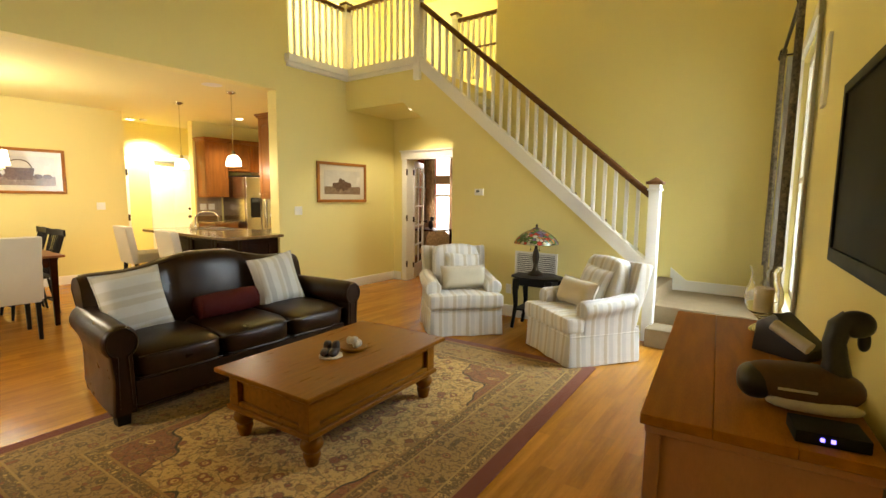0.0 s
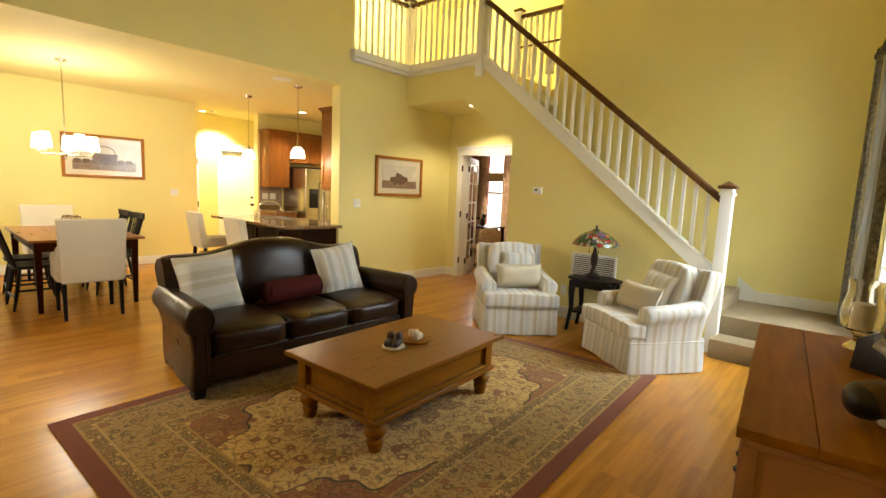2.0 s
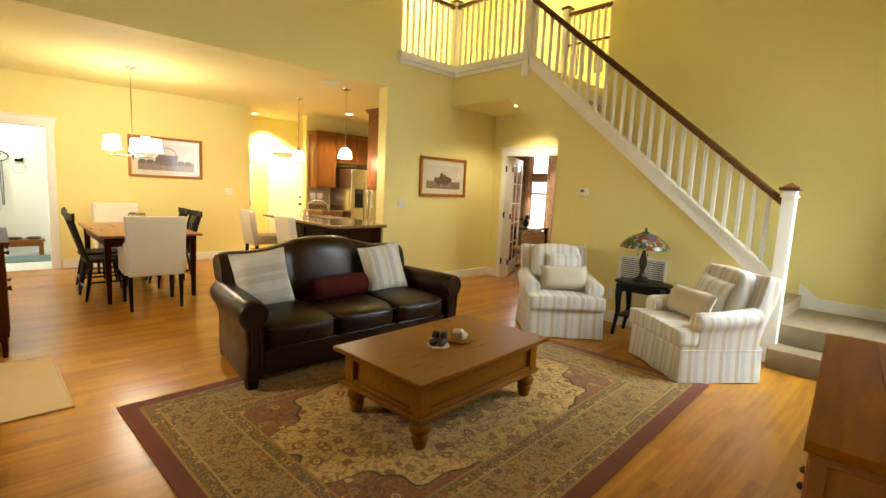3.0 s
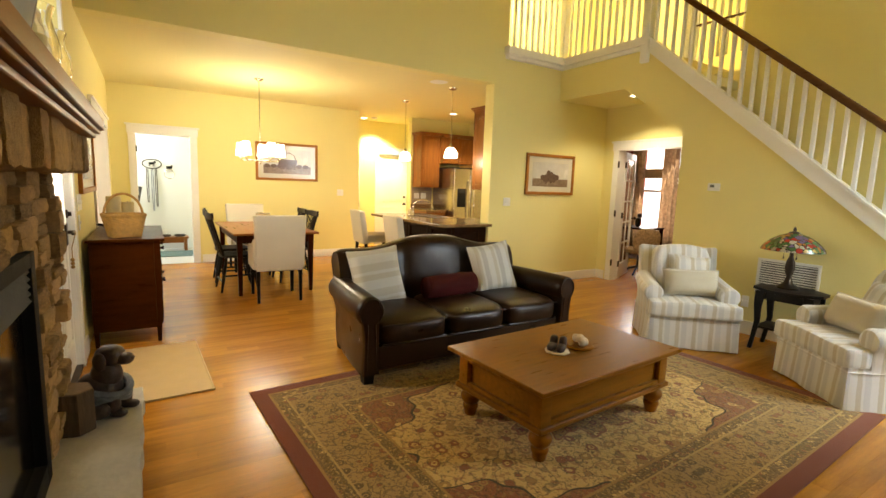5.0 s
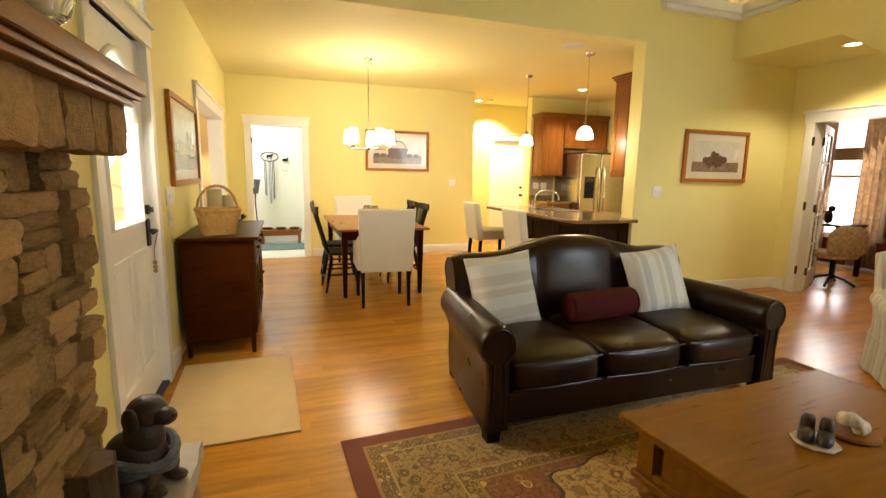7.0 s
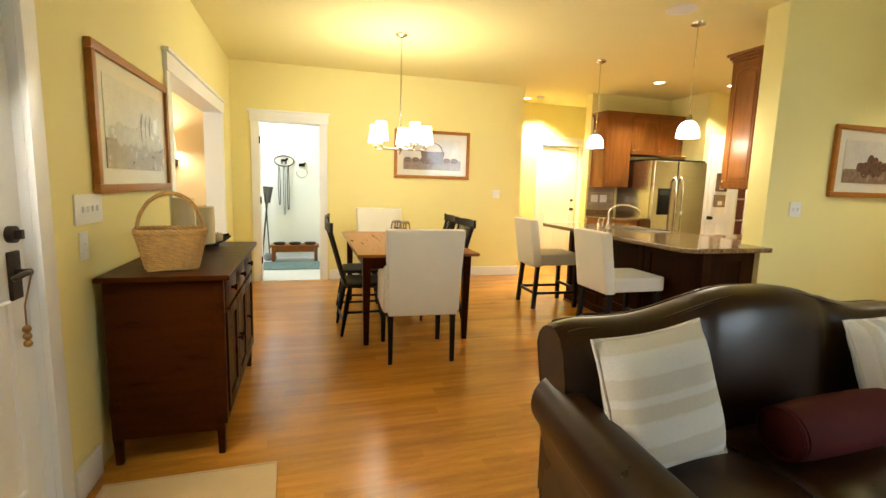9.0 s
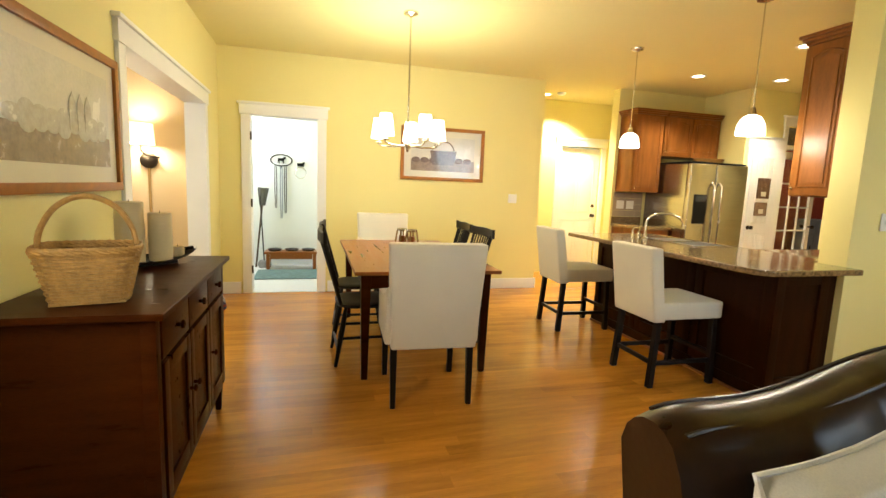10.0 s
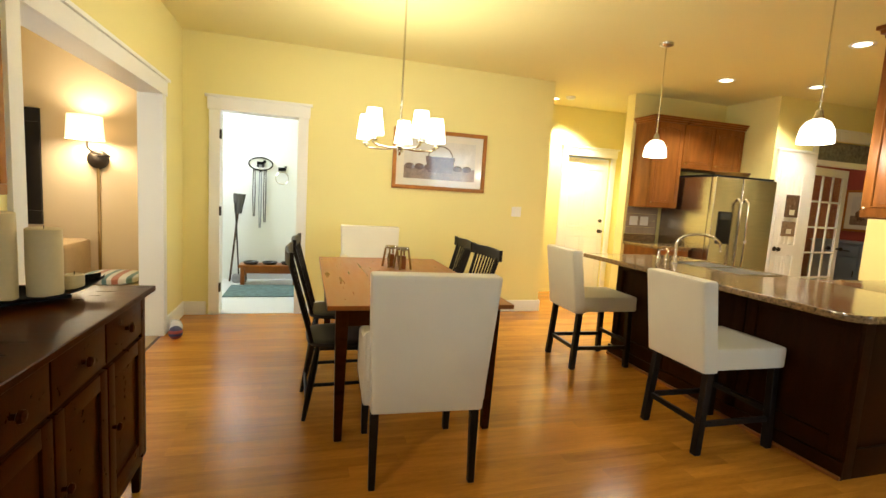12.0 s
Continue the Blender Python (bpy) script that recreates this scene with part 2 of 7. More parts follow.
def wall_y(bm, x0, x1, y0, y1, z0, z1, openings=()):
    """A wall along x between two depths, with openings (xa, xb, za, zb)."""
    xs = sorted({x0, x1, *[a for o in openings for a in o[:2]]})
    for a, b in zip(xs, xs[1:]):
        holes = sorted((o[2], o[3]) for o in openings if o[0] <= a + 1e-6 and o[1] >= b - 1e-6)
        z = z0
        for lo, hi in holes:
            if lo > z + 1e-4:
                box(bm, a, b, y0, y1, z, lo)
            z = max(z, hi)
        if z < z1 - 1e-4:
            box(bm, a, b, y0, y1, z, z1)


def wall_x(bm, x0, x1, y0, y1, z0, z1, openings=()):
    tmp = bmesh.new()
    wall_y(tmp, y0, y1, -x1, -x0, z0, z1, openings)
    me = bpy.data.meshes.new("tmp")
    bmesh.ops.transform(tmp, matrix=Matrix.Rotation(radians(90), 4, "Z"), verts=tmp.verts[:])
    tmp.to_mesh(me)
    tmp.free()
    bm.from_mesh(me)
    bpy.data.meshes.remove(me)

# ---- the building ----
SY = -0.34          # face of the long wall with the fireplace and the sideboard
TOP = 5.45          # ceiling of the two-storey living room
LOW = 2.74          # ceiling of the dining room and kitchen

bm = bmesh.new()
box(bm, -12.0, 1.2, -4.2, 9.6, -0.30, -0.02)
structure("floor", bm, material("timber subfloor", (0.2, 0.1, 0.04), 0.6), "timber floor base under the oak boards", "floor")

bm = bmesh.new()
wall_y(bm, -8.75, 0.55, SY - 0.16, SY, 0, TOP, [(-8.04, -6.03, 0, 2.03), (-4.28, -3.38, 0, 2.07), (-4.28, -3.38, 2.13, 2.62)])
structure("wall_south", bm, wall_paint, "yellow painted wall with entry door and cased opening", "wall")

bm = bmesh.new()
wall_x(bm, -8.91, -8.75, SY - 0.16, 3.58, 0, LOW, [(-0.025, 0.735, 0, 2.05)])
structure("wall_west", bm, wall_paint, "yellow painted dining room end wall", "wall")

# end wall with the television and the tall window, a few degrees off square
TV = pose(0.17, 6.26, 0, 0, 0, 3.0)
bm = bmesh.new()
wall_x(bm, 0, 0.16, -7.2, 0.0, 0, TOP, [(-1.78, -0.62, 0.55, 2.62)])
bmesh.ops.transform(bm, matrix=TV, verts=bm.verts[:])
structure("wall_east", bm, wall_paint, "yellow painted wall with television and tall window", "wall")

# wall over the dining opening and the picture wall
bm = bmesh.new()
wall_x(bm, -5.38, -5.20, SY, 6.26, 0, TOP, [(SY, 4.02, 0, LOW), (4.22, 5.30, 3.18, TOP), (5.30, 6.26, 2.66, TOP)])
structure("wall_middle", bm, wall_paint, "yellow painted wall over the dining opening", "wall")

# wall under the stairs, with the raking head beside the hall
bm = bmesh.new()
prism(bm, [(-3.28, 0), (-0.93, 0), (-0.93, 0.70), (-3.80, 3.10), (-5.20, 3.10), (-5.20, 2.66), (-4.10, 2.66), (-3.28, 2.08)], 5.22, 5.34, "y")
structure("wall_stair", bm, wall_paint, "yellow painted wall under the stairs", "wall")

# back wall behind the stairs and hall
bm = bmesh.new()
wall_y(bm, -5.38, -3.28, 6.26, 6.40, 0, 2.90, [(-4.92, -3.87, 0, 2.03)])
wall_y(bm, -3.28, 0.30, 6.26, 6.40, 0, TOP)
structure("wall_north", bm, wall_paint, "yellow painted back wall behind the stairs", "wall")

bm = bmesh.new()
box(bm, -5.20, -3.28, 5.34, 6.26, 2.66, 2.76)
box(bm, -5.38, -3.90, 5.24, 9.4, 2.92, 3.14)
structure("floor_upper", bm, ceiling_paint, "upper landing floor and hall soffit", "floor")

bm = bmesh.new()
box(bm, -11.0, -5.38, SY - 0.16, 9.4, LOW, LOW + 0.12)
structure("ceiling_dining", bm, ceiling_paint, "cream dining room and kitchen ceiling", "ceiling")
bm = bmesh.new()
box(bm, -8.0, 0.7, SY - 0.16, 9.5, TOP, TOP + 0.12)
structure("ceiling_living", bm, ceiling_paint, "cream two-storey living room ceiling", "ceiling")

# upper hall walls seen through the balusters
bm = bmesh.new()
box(bm, -7.6, -7.48, 3.6, 9.0, 2.9, TOP)
box(bm, -7.48, -5.38, 3.6, 3.72, 2.9, TOP)
box(bm, -7.48, -3.2, 8.5, 8.62, 2.9, TOP)
box(bm, -3.28, -3.16, 6.40, 8.5, 2.9, TOP)
box(bm, -7.48, -5.38, 3.72, 8.5, 2.92, 3.14)
structure("wall_upper_hall", bm, wall_paint, "yellow painted upper hall walls", "wall")

# raking soffit and closed side below the stairs, landing side walls
bm = bmesh.new()
prism(bm, [(-0.95, 0.36), (-3.86, 2.80), (-3.86, 2.90), (-0.95, 0.46)], 5.34, 6.26, "y")
structure("stair_soffit", bm, wall_paint, "plastered underside of the staircase", "soffit")
bm = bmesh.new()
box(bm, -3.28, -3.18, 5.34, 6.26, 0, 2.1)
structure("wall_hall", bm, wall_paint, "yellow hall side wall under the stairs", "wall")

# kitchen, hall to the garage door, mud room, side room, study
bm = bmesh.new()
wall_x(bm, -10.05, -9.90, 3.2, 5.8, 0, LOW, [(4.50, 5.24, 0, 2.05)])
box(bm, -9.90, -8.91, 3.43, 3.58, 0, LOW)
box(bm, -9.90, -8.90, 5.45, 5.60, 0, LOW)
wall_x(bm, -8.90, -8.75, 4.70, 6.18, 0, LOW)
structure("wall_kitchen_hall", bm, wall_paint, "yellow painted walls of the hall beside the kitchen", "wall")
bm = bmesh.new()
box(bm, -8.75, -8.0, 6.12, 6.18, 0, LOW)
wall_x(bm, -8.12, -8.0, 6.18, 10.4, 0, LOW, [(6.80, 8.50, 0, 2.30)])
box(bm, -8.0, -6.96, 8.75, 8.9, 0, LOW)
box(bm, -6.96, -5.38, 6.28, 6.40, 0, LOW)
box(bm, -7.02, -6.96, 6.28, 8.75, 0, LOW)
structure("wall_kitchen", bm, wall_paint, "yellow painted kitchen walls", "wall")

bm = bmesh.new()
box(bm, -10.80, -10.65, -1.6, 1.6, 0, LOW)
box(bm, -10.80, -8.91, -1.75, -1.6, 0, LOW)
box(bm, -10.65, -8.91, 1.45, 1.6, 0, LOW)
structure("wall_mud_room", bm, cool_paint, "pale blue-white mud room walls", "wall")
bm = bmesh.new()
box(bm, -10.65, -8.75, -1.6, 1.45, -0.02, 0.004)
structure("floor_mud_room", bm, material("pale grey vinyl floor", (0.62, 0.63, 0.62), 0.35, vary=0.06, scale=3), "pale grey mud room floor", "floor")
bm = bmesh.new()
box(bm, -11.2, -8.91, -1.75, 1.6, LOW - 0.1, LOW - 0.01)
structure("ceiling_mud_room", bm, ceiling_paint, "white mud room ceiling", "ceiling")

bm = bmesh.new()
box(bm, -8.75, -8.60, -3.9, SY - 0.16, 0, LOW)
box(bm, -8.60, -4.6, -4.05, -3.9, 0, LOW)
box(bm, -4.75, -4.6, -3.9, SY - 0.16, 0, LOW)
structure("wall_side_room", bm, beige_paint, "tan painted side room walls", "wall")
bm = bmesh.new()
box(bm, -8.75, -4.6, -4.05, SY - 0.16, LOW, LOW + 0.1)
structure("ceiling_side_room", bm, ceiling_paint, "cream side room ceiling", "ceiling")
bm = bmesh.new()
box(bm, -8.60, -4.75, -3.9, SY - 0.02, -0.02, 0.006)
structure("floor_side_room", bm, material("beige side room carpet", (0.45, 0.33, 0.22), 0.95, vary=0.1, scale=8, bump=0.5, bump_scale=250), "beige carpet in the side room", "carpet")

bm = bmesh.new()
wall_y(bm, -6.96, -2.3, 9.0, 9.15, 0, 2.9, [(-6.45, -5.60, 0.5, 2.35)])
box(bm, -6.90, -5.38, 6.402, 6.41, 0, 2.9)
box(bm, -2.45, -2.3, 6.40, 9.0, 0, 2.9)
box(bm, -10.2, -10.1, 5.7, 10.4, 0, LOW)
box(bm, -10.1, -8.12, 10.3, 10.4, 0, LOW)
structure("wall_study", bm, red_paint, "brick-red painted study walls", "wall")


bm = bmesh.new()
box(bm, -6.96, -6.90, 6.412, 9.0, 0, 2.9)
structure("wall_study_west", bm, ceiling_paint, "cream painted study wall", "wall")

bm = bmesh.new()
box(bm, -10.2, -8.0, 9.401, 10.4, LOW, LOW + 0.1)
structure("ceiling_red_room", bm, ceiling_paint, "cream red room ceiling", "ceiling")
bm = bmesh.new()
box(bm, -10.1, -8.06, 5.62, 10.3, -0.02, 0.003)
structure("floor_red_room", bm, material("brown red room carpet", (0.20, 0.13, 0.07), 0.95, vary=0.15, scale=8, bump=0.5, bump_scale=250), "brown carpet in the red room", "carpet")


# trim: baseboards, casings, crowns
def baseboard(name, x0, x1, y0, y1, z0=0.0):
    bm = bmesh.new()
    box(bm, x0, x1, y0, y1, z0, z0 + 0.135)
    bevel(bm, 0.006)
    structure(name, bm, trim_paint, "white painted baseboard", "baseboard", True)


for args in ((-8.748, -8.73, SY, -0.13), (-8.748, -8.73, 0.84, 3.58), (-4.62, -4.39, SY, SY + 0.018), (-8.73, -8.125, SY, SY + 0.018), (-5.945, -5.84, SY, SY + 0.018),
             (-5.198, -5.18, 4.02, 6.26), (-5.18, -5.03, 6.24, 6.258), (-3.28, -0.95, 5.20, 5.218), (-5.40, -5.18, 4.00, 4.018), (-8.77, -8.73, 3.582, 3.60),
             (-3.298, -3.282, 5.22, 6.24), (-9.88, -8.75, 3.582, 3.60)):
    baseboard("baseboard", *args)


def casing_y(name, x0, x1, top, face, out, width=0.10, label="white painted door casing"):
    """Casing round an opening in a wall along x. out: +1 when the room lies at larger y."""
    t = thing(name, pose(0, 0, 0), label, "door casing", kind="structure")
    a, b = sorted((face, face + out * 0.022))
    slab("jamb_trim", t, trim_paint, x0 - width, x0, a, b, 0, top, 0.004)
    slab("jamb_trim", t, trim_paint, x1, x1 + width, a, b, 0, top, 0.004)
    a2, b2 = sorted((face, face + out * 0.030))
    slab("head_trim", t, trim_paint, x0 - width - 0.015, x1 + width + 0.015, a2, b2, top, top + 0.115, 0.004)
    a3, b3 = sorted((face, face + out * 0.048))
    slab("cap_trim", t, trim_paint, x0 - width - 0.035, x1 + width + 0.035, a3, b3, top + 0.115, top + 0.14, 0.004)
    return t


def casing_x(name, y0, y1, top, face, out, width=0.10, label="white painted door casing"):
    t = thing(name, pose(0, 0, 0), label, "door casing", kind="structure")
    a, b = sorted((face, face + out * 0.022))
    slab("jamb_trim", t, trim_paint, a, b, y0 - width, y0, 0, top, 0.004)
    slab("jamb_trim", t, trim_paint, a, b, y1, y1 + width, 0, top, 0.004)
    a, b = sorted((face, face + out * 0.030))
    slab("head_trim", t, trim_paint, a, b, y0 - width - 0.015, y1 + width + 0.015, top, top + 0.115, 0.004)
    a, b = sorted((face, face + out * 0.048))
    slab("cap_trim", t, trim_paint, a, b, y0 - width - 0.035, y1 + width + 0.035, top + 0.115, top + 0.14, 0.004)
    return t


def lining(parent, mat, axis, a0, a1, d0, d1, top):
    """The jamb boards that line an opening."""
    for p, q in ((a0, a0 + 0.018), (a1 - 0.018, a1)):
        slab("jamb_lining", parent, mat, *((p, q, d0, d1) if axis == "x" else (d0, d1, p, q)), 0, top - 0.018, 0)
    slab("head_lining", parent, mat, *((a0, a1, d0, d1) if axis == "x" else (d0, d1, a0, a1)), top - 0.018, top, 0)


c = casing_x("trim_mud_room_door", -0.007, 0.717, 2.03, -8.75, 1)
lining(c, trim_paint, "y", -0.025, 0.735, -8.912, -8.748, 2.048)
c = casing_y("trim_side_opening", -8.022, -6.048, 2.01, SY, 1)
lining(c, trim_paint, "x", -8.04, -6.03, SY - 0.162, SY + 0.002, 2.028)
c = casing_y("trim_entry_door", -4.262, -3.398, 2.05, SY, 1, 0.09)
c = casing_y("trim_study_door", -4.902, -3.888, 2.01, 6.26, -1)
lining(c, trim_paint, "x", -4.92, -3.87, 6.258, 6.402, 2.028)
c = casing_x("trim_hall_door", 4.50, 5.24, 2.05, -9.90, 1, 0.08)

# ---- staircase, landing and balustrades ----
SLOPE = 0.835


def string_z(x):
    return 0.74 + SLOPE * (-0.87 - x)


stairs = thing("staircase", pose(0, 0, 0), "carpeted staircase with white stringer and dark handrail", "staircase", kind="structure")
# lower winder steps and landing
slab("landing_tread", stairs, carpet, -0.85, 0.17, 5.24, 6.26, 0.18, 0.36, 0.02)
slab("lower_step", stairs, carpet, -0.85, 0.16, 4.98, 5.26, 0.0, 0.18, 0.02)
n = 15
for i in range(n):
    x = -0.87 - i * 2.98 / n
    z = 0.33 + (i + 1) * 0.165
    slab("tread", stairs, carpet, x - 0.24, x + 0.03, 5.26, 6.26, z - 0.17, z, 0.012)
bm = bmesh.new()
prism(bm, [(-0.87, string_z(-0.87) - 0.15), (-3.86, string_z(-3.86) - 0.15), (-3.86, string_z(-3.86)), (-0.87, string_z(-0.87))], 5.196, 5.26, "y")
bevel(bm, 0.006)
part("stringer", bm, trim_paint, stairs)
bm = bmesh.new()
prism(bm, [(-0.87, string_z(-0.87)), (-3.86, string_z(-3.86)), (-3.86, string_z(-3.86) + 0.03), (-0.87, string_z(-0.87) + 0.03)], 5.18, 5.28, "y")
bevel(bm, 0.005)
part("stringer_cap", bm, trim_paint, stairs)
bm = bmesh.new()
prism(bm, [(-0.87, 0.36), (0.15, 0.36), (0.15, 0.48), (-0.70, 0.48), (-0.87, 0.62)], 6.24, 6.258, "y")
part("skirt_board", bm, trim_paint, stairs)


def newel(x, y, z0, z1, size=0.095):
    t = thing("newel_post", pose(x, y, 0), "square white newel post with dark wooden cap", "newel post", "newel posts", "structure")
    h = size / 2
    slab("post", t, trim_paint, -h, h, -h, h, z0, z1, 0.005)
    slab("collar", t, trim_paint, -h - 0.012, h + 0.012, -h - 0.012, h + 0.012, z1 - 0.06, z1 - 0.04, 0.004)
    bm = bmesh.new()
    box(bm, -h - 0.025, h + 0.025, -h - 0.025, h + 0.025, z1, z1 + 0.028)
    top = bmesh.ops.create_cone(bm, cap_ends=True, segments=4, radius1=(h + 0.012) * 1.414, radius2=0.01, depth=0.04,
                                matrix=Matrix.Translation((0, 0, z1 + 0.048)) @ Matrix.Rotation(radians(45), 4, "Z"))
    bevel(bm, 0.004, 1)
    part("cap", bm, walnut, t, "dark walnut cap")
    return t


def rail_bar(parent, p, q, name="handrail", w=0.058, h=0.062, mat=None):
    """A rounded handrail from p to q."""
    p, q = Vector(p), Vector(q)
    d = (q - p).normalized()
    side = d.cross(Vector((0, 0, 1))).normalized()
    up = side.cross(d)
    shape = [(-0.5, -0.45), (0.5, -0.45), (0.5, 0.1), (0.36, 0.42), (0.12, 0.55), (-0.12, 0.55), (-0.36, 0.42), (-0.5, 0.1)]
    bm = bmesh.new()
    rings = [[bm.verts.new(c + side * (a * w) + up * (b * h)) for a, b in shape] for c in (p, q)]
    bm.faces.new(rings[0]), bm.faces.new(rings[1][::-1])
    for i in range(8):
        bm.faces.new((rings[0][i], rings[1][i], rings[1][(i + 1) % 8], rings[0][(i + 1) % 8]))
    bmesh.ops.recalc_face_normals(bm, faces=bm.faces[:])
    return part(name, bm, mat or walnut, parent)


def baluster_mesh(h):
    bm = bmesh.new()
    box(bm, -0.017, 0.017, -0.017, 0.017, 0, h)
    bevel(bm, 0.003, 1)
    return mesh_of("baluster", bm, trim_paint)


newel(-0.87, 5.20, 0.0, 1.55, 0.10)
newel(-3.84, 5.22, 2.92, 4.14, 0.10)
newel(-5.24, 5.27, 3.14, 4.16)
newel(-4.10, 6.45, 3.0, 4.14)

rake = thing("stair_balustrade", pose(0, 0, 0), "white balusters under a dark raking handrail", "balustrade", kind="structure")
rail_bar(rake, (-0.91, 5.22, 1.44), (-3.80, 5.22, 1.44 + 2.89 * SLOPE))
count = 25
raking = None
for i in range(count):
    x = -1.03 - i * (2.70 / (count - 1))
    base = string_z(x) + 0.02
    top = 1.44 + (-0.91 - x) * SLOPE - 0.02
    if raking is None:
        raking = baluster_mesh(top - base)
    b = new("baluster", raking)
    b.parent = rake
    b.location = (x, 5.225, base)

balcony = thing("balcony_balustrade", pose(0, 0, 0), "white balusters with dark handrail round the upper landing", "balustrade", kind="structure")
rail_bar(balcony, (-5.25, 4.20, 4.09), (-5.25, 5.25, 4.09))
rail_bar(balcony, (-5.20, 5.27, 4.09), (-3.88, 5.27, 4.09))
upright = baluster_mesh(0.86)
for i in range(9):
    b = new("baluster", upright)
    b.parent, b.location = balcony, (-5.25, 4.25 + i * 0.108, 3.22)
for i in range(11):
    b = new("baluster", upright)
    b.parent, b.location = balcony, (-5.11 + i * 0.108, 5.27, 3.22)
back_rail = thing("stairwell_balustrade", pose(0, 0, 0), "white balusters behind the stairwell upstairs", "balustrade", kind="structure")
rail_bar(back_rail, (-4.06, 6.45, 4.06), (-3.20, 6.45, 4.06))
rail_bar(back_rail, (-4.06, 6.45, 3.62), (-3.20, 6.45, 3.62), "mid_rail", 0.04, 0.03)
for i in range(8):
    b = new("baluster", upright)
    b.parent, b.location = back_rail, (-3.98 + i * 0.1, 6.45, 3.17)
bm = bmesh.new()
box(bm, -5.20, -5.10, 4.16, 5.30, 3.12, 3.22)
box(bm, -5.10, -3.80, 5.16, 5.26, 3.12, 3.22)
box(bm, -5.20, -5.13, 4.18, 5.30, 3.07, 3.12)
box(bm, -5.13, -3.82, 5.19, 5.26, 3.07, 3.12)
bevel(bm, 0.012, 2)
structure("trim_balcony_ledge", bm, trim_paint, "white moulded ledge under the balcony balusters", "ledge", True)

# ---- living room ----
def striped(name, base, bands, period, rough=0.88, bump=0.15, axis=None):
    """Woven cloth with stripes. bands: (share of the period, colour). axis: None follows the face (x, or y on side faces)."""
    m = bpy.data.materials.new(name)
    m.use_nodes = True
    nt = m.node_tree
    b = nt.nodes["Principled BSDF"]
    b.inputs["Roughness"].default_value, b.inputs["Sheen Weight"].default_value = rough, 0.2
    tc = nt.nodes.new("ShaderNodeTexCoord")
    sep = nt.nodes.new("ShaderNodeSeparateXYZ")
    nt.links.new(tc.outputs["Object"], sep.inputs[0])

    def node(op, a, c=None):
        n = nt.nodes.new("ShaderNodeMath")
        n.operation = op
        for i, v in enumerate((a, c)):
            if v is None:
                continue
            if isinstance(v, (int, float)):
                n.inputs[i].default_value = v
            else:
                nt.links.new(v, n.inputs[i])
        return n.outputs[0]
    if axis is None:
        sn = nt.nodes.new("ShaderNodeSeparateXYZ")
        nt.links.new(tc.outputs["Normal"], sn.inputs[0])
        side = node("GREATER_THAN", node("ABSOLUTE", sn.outputs[0]), 0.7)
        mx = nt.nodes.new("ShaderNodeMix")
        nt.links.new(side, mx.inputs[0]), nt.links.new(sep.outputs[0], mx.inputs[2]), nt.links.new(sep.outputs[1], mx.inputs[3])
        coord = mx.outputs[0]
    else:
        coord = sep.outputs[axis]
    wob = nt.nodes.new("ShaderNodeTexNoise")
    wob.inputs["Scale"].default_value = 7
    coord = node("ADD", coord, node("MULTIPLY", wob.outputs[0], 0.012))
    t = node("FRACT", node("ADD", node("MULTIPLY", coord, 1 / period), 100.25))
    ramp = nt.nodes.new("ShaderNodeValToRGB")
    el = ramp.color_ramp.elements
    pos, stops = 0.0, []
    for share, col in bands:
        stops += [(pos + 0.015, col), (pos + share - 0.015, col)]
        pos += share
    el[0].position, el[0].color = stops[0][0], (*stops[0][1], 1)
    el[1].position, el[1].color = stops[-1][0], (*stops[-1][1], 1)
    for q, col in stops[1:-1]:
        e = el.new(q)
        e.color = (*col, 1)
    nt.links.new(t, ramp.inputs[0])
    n2 = nt.nodes.new("ShaderNodeTexNoise")
    n2.inputs["Scale"].default_value = 240
    nt.links.new(tc.outputs["Object"], n2.inputs[0])
    mul = nt.nodes.new("ShaderNodeMix")
    mul.data_type, mul.blend_type = "RGBA", "MULTIPLY"
    mul.inputs[0].default_value = 0.25
    nt.links.new(ramp.outputs[0], mul.inputs[6]), nt.links.new(n2.outputs[0], mul.inputs[7])
    nt.links.new(mul.outputs[2], b.inputs["Base Color"])
    bp = nt.nodes.new("ShaderNodeBump")
    bp.inputs["Strength"].default_value, bp.inputs["Distance"].default_value = bump, 0.01
    nt.links.new(n2.outputs[0], bp.inputs["Height"]), nt.links.new(bp.outputs[0], b.inputs["Normal"])
    return m


CREAM, TAN, GREY = (0.72, 0.69, 0.62), (0.57, 0.50, 0.37), (0.61, 0.59, 0.54)
chair_cloth = striped("cream and tan striped slipcover", CREAM, [(0.22, CREAM), (0.24, TAN), (0.12, CREAM), (0.30, GREY), (0.12, CREAM)], 0.13)
pillow_cloth = striped("cream and beige striped pillow", CREAM, [(0.22, CREAM), (0.22, (0.62, 0.56, 0.44)), (0.12, CREAM), (0.30, (0.62, 0.57, 0.47)), (0.14, CREAM)], 0.20, axis=2)
pillow_cloth_up = striped("cream and beige upright striped pillow", CREAM, [(0.22, CREAM), (0.22, (0.62, 0.56, 0.44)), (0.12, CREAM), (0.30, (0.54, 0.51, 0.45)), (0.14, CREAM)], 0.15, axis=0)
plain_cushion = material("plain beige cushion cloth", (0.50, 0.435, 0.31), 0.9, vary=0.06, scale=5, bump=0.2, bump_scale=240, sheen=0.2)
maroon = material("dark maroon bolster cloth", (0.060, 0.006, 0.005), 0.75, vary=0.25, scale=6, bump=0.2, bump_scale=150, spec=0.15)


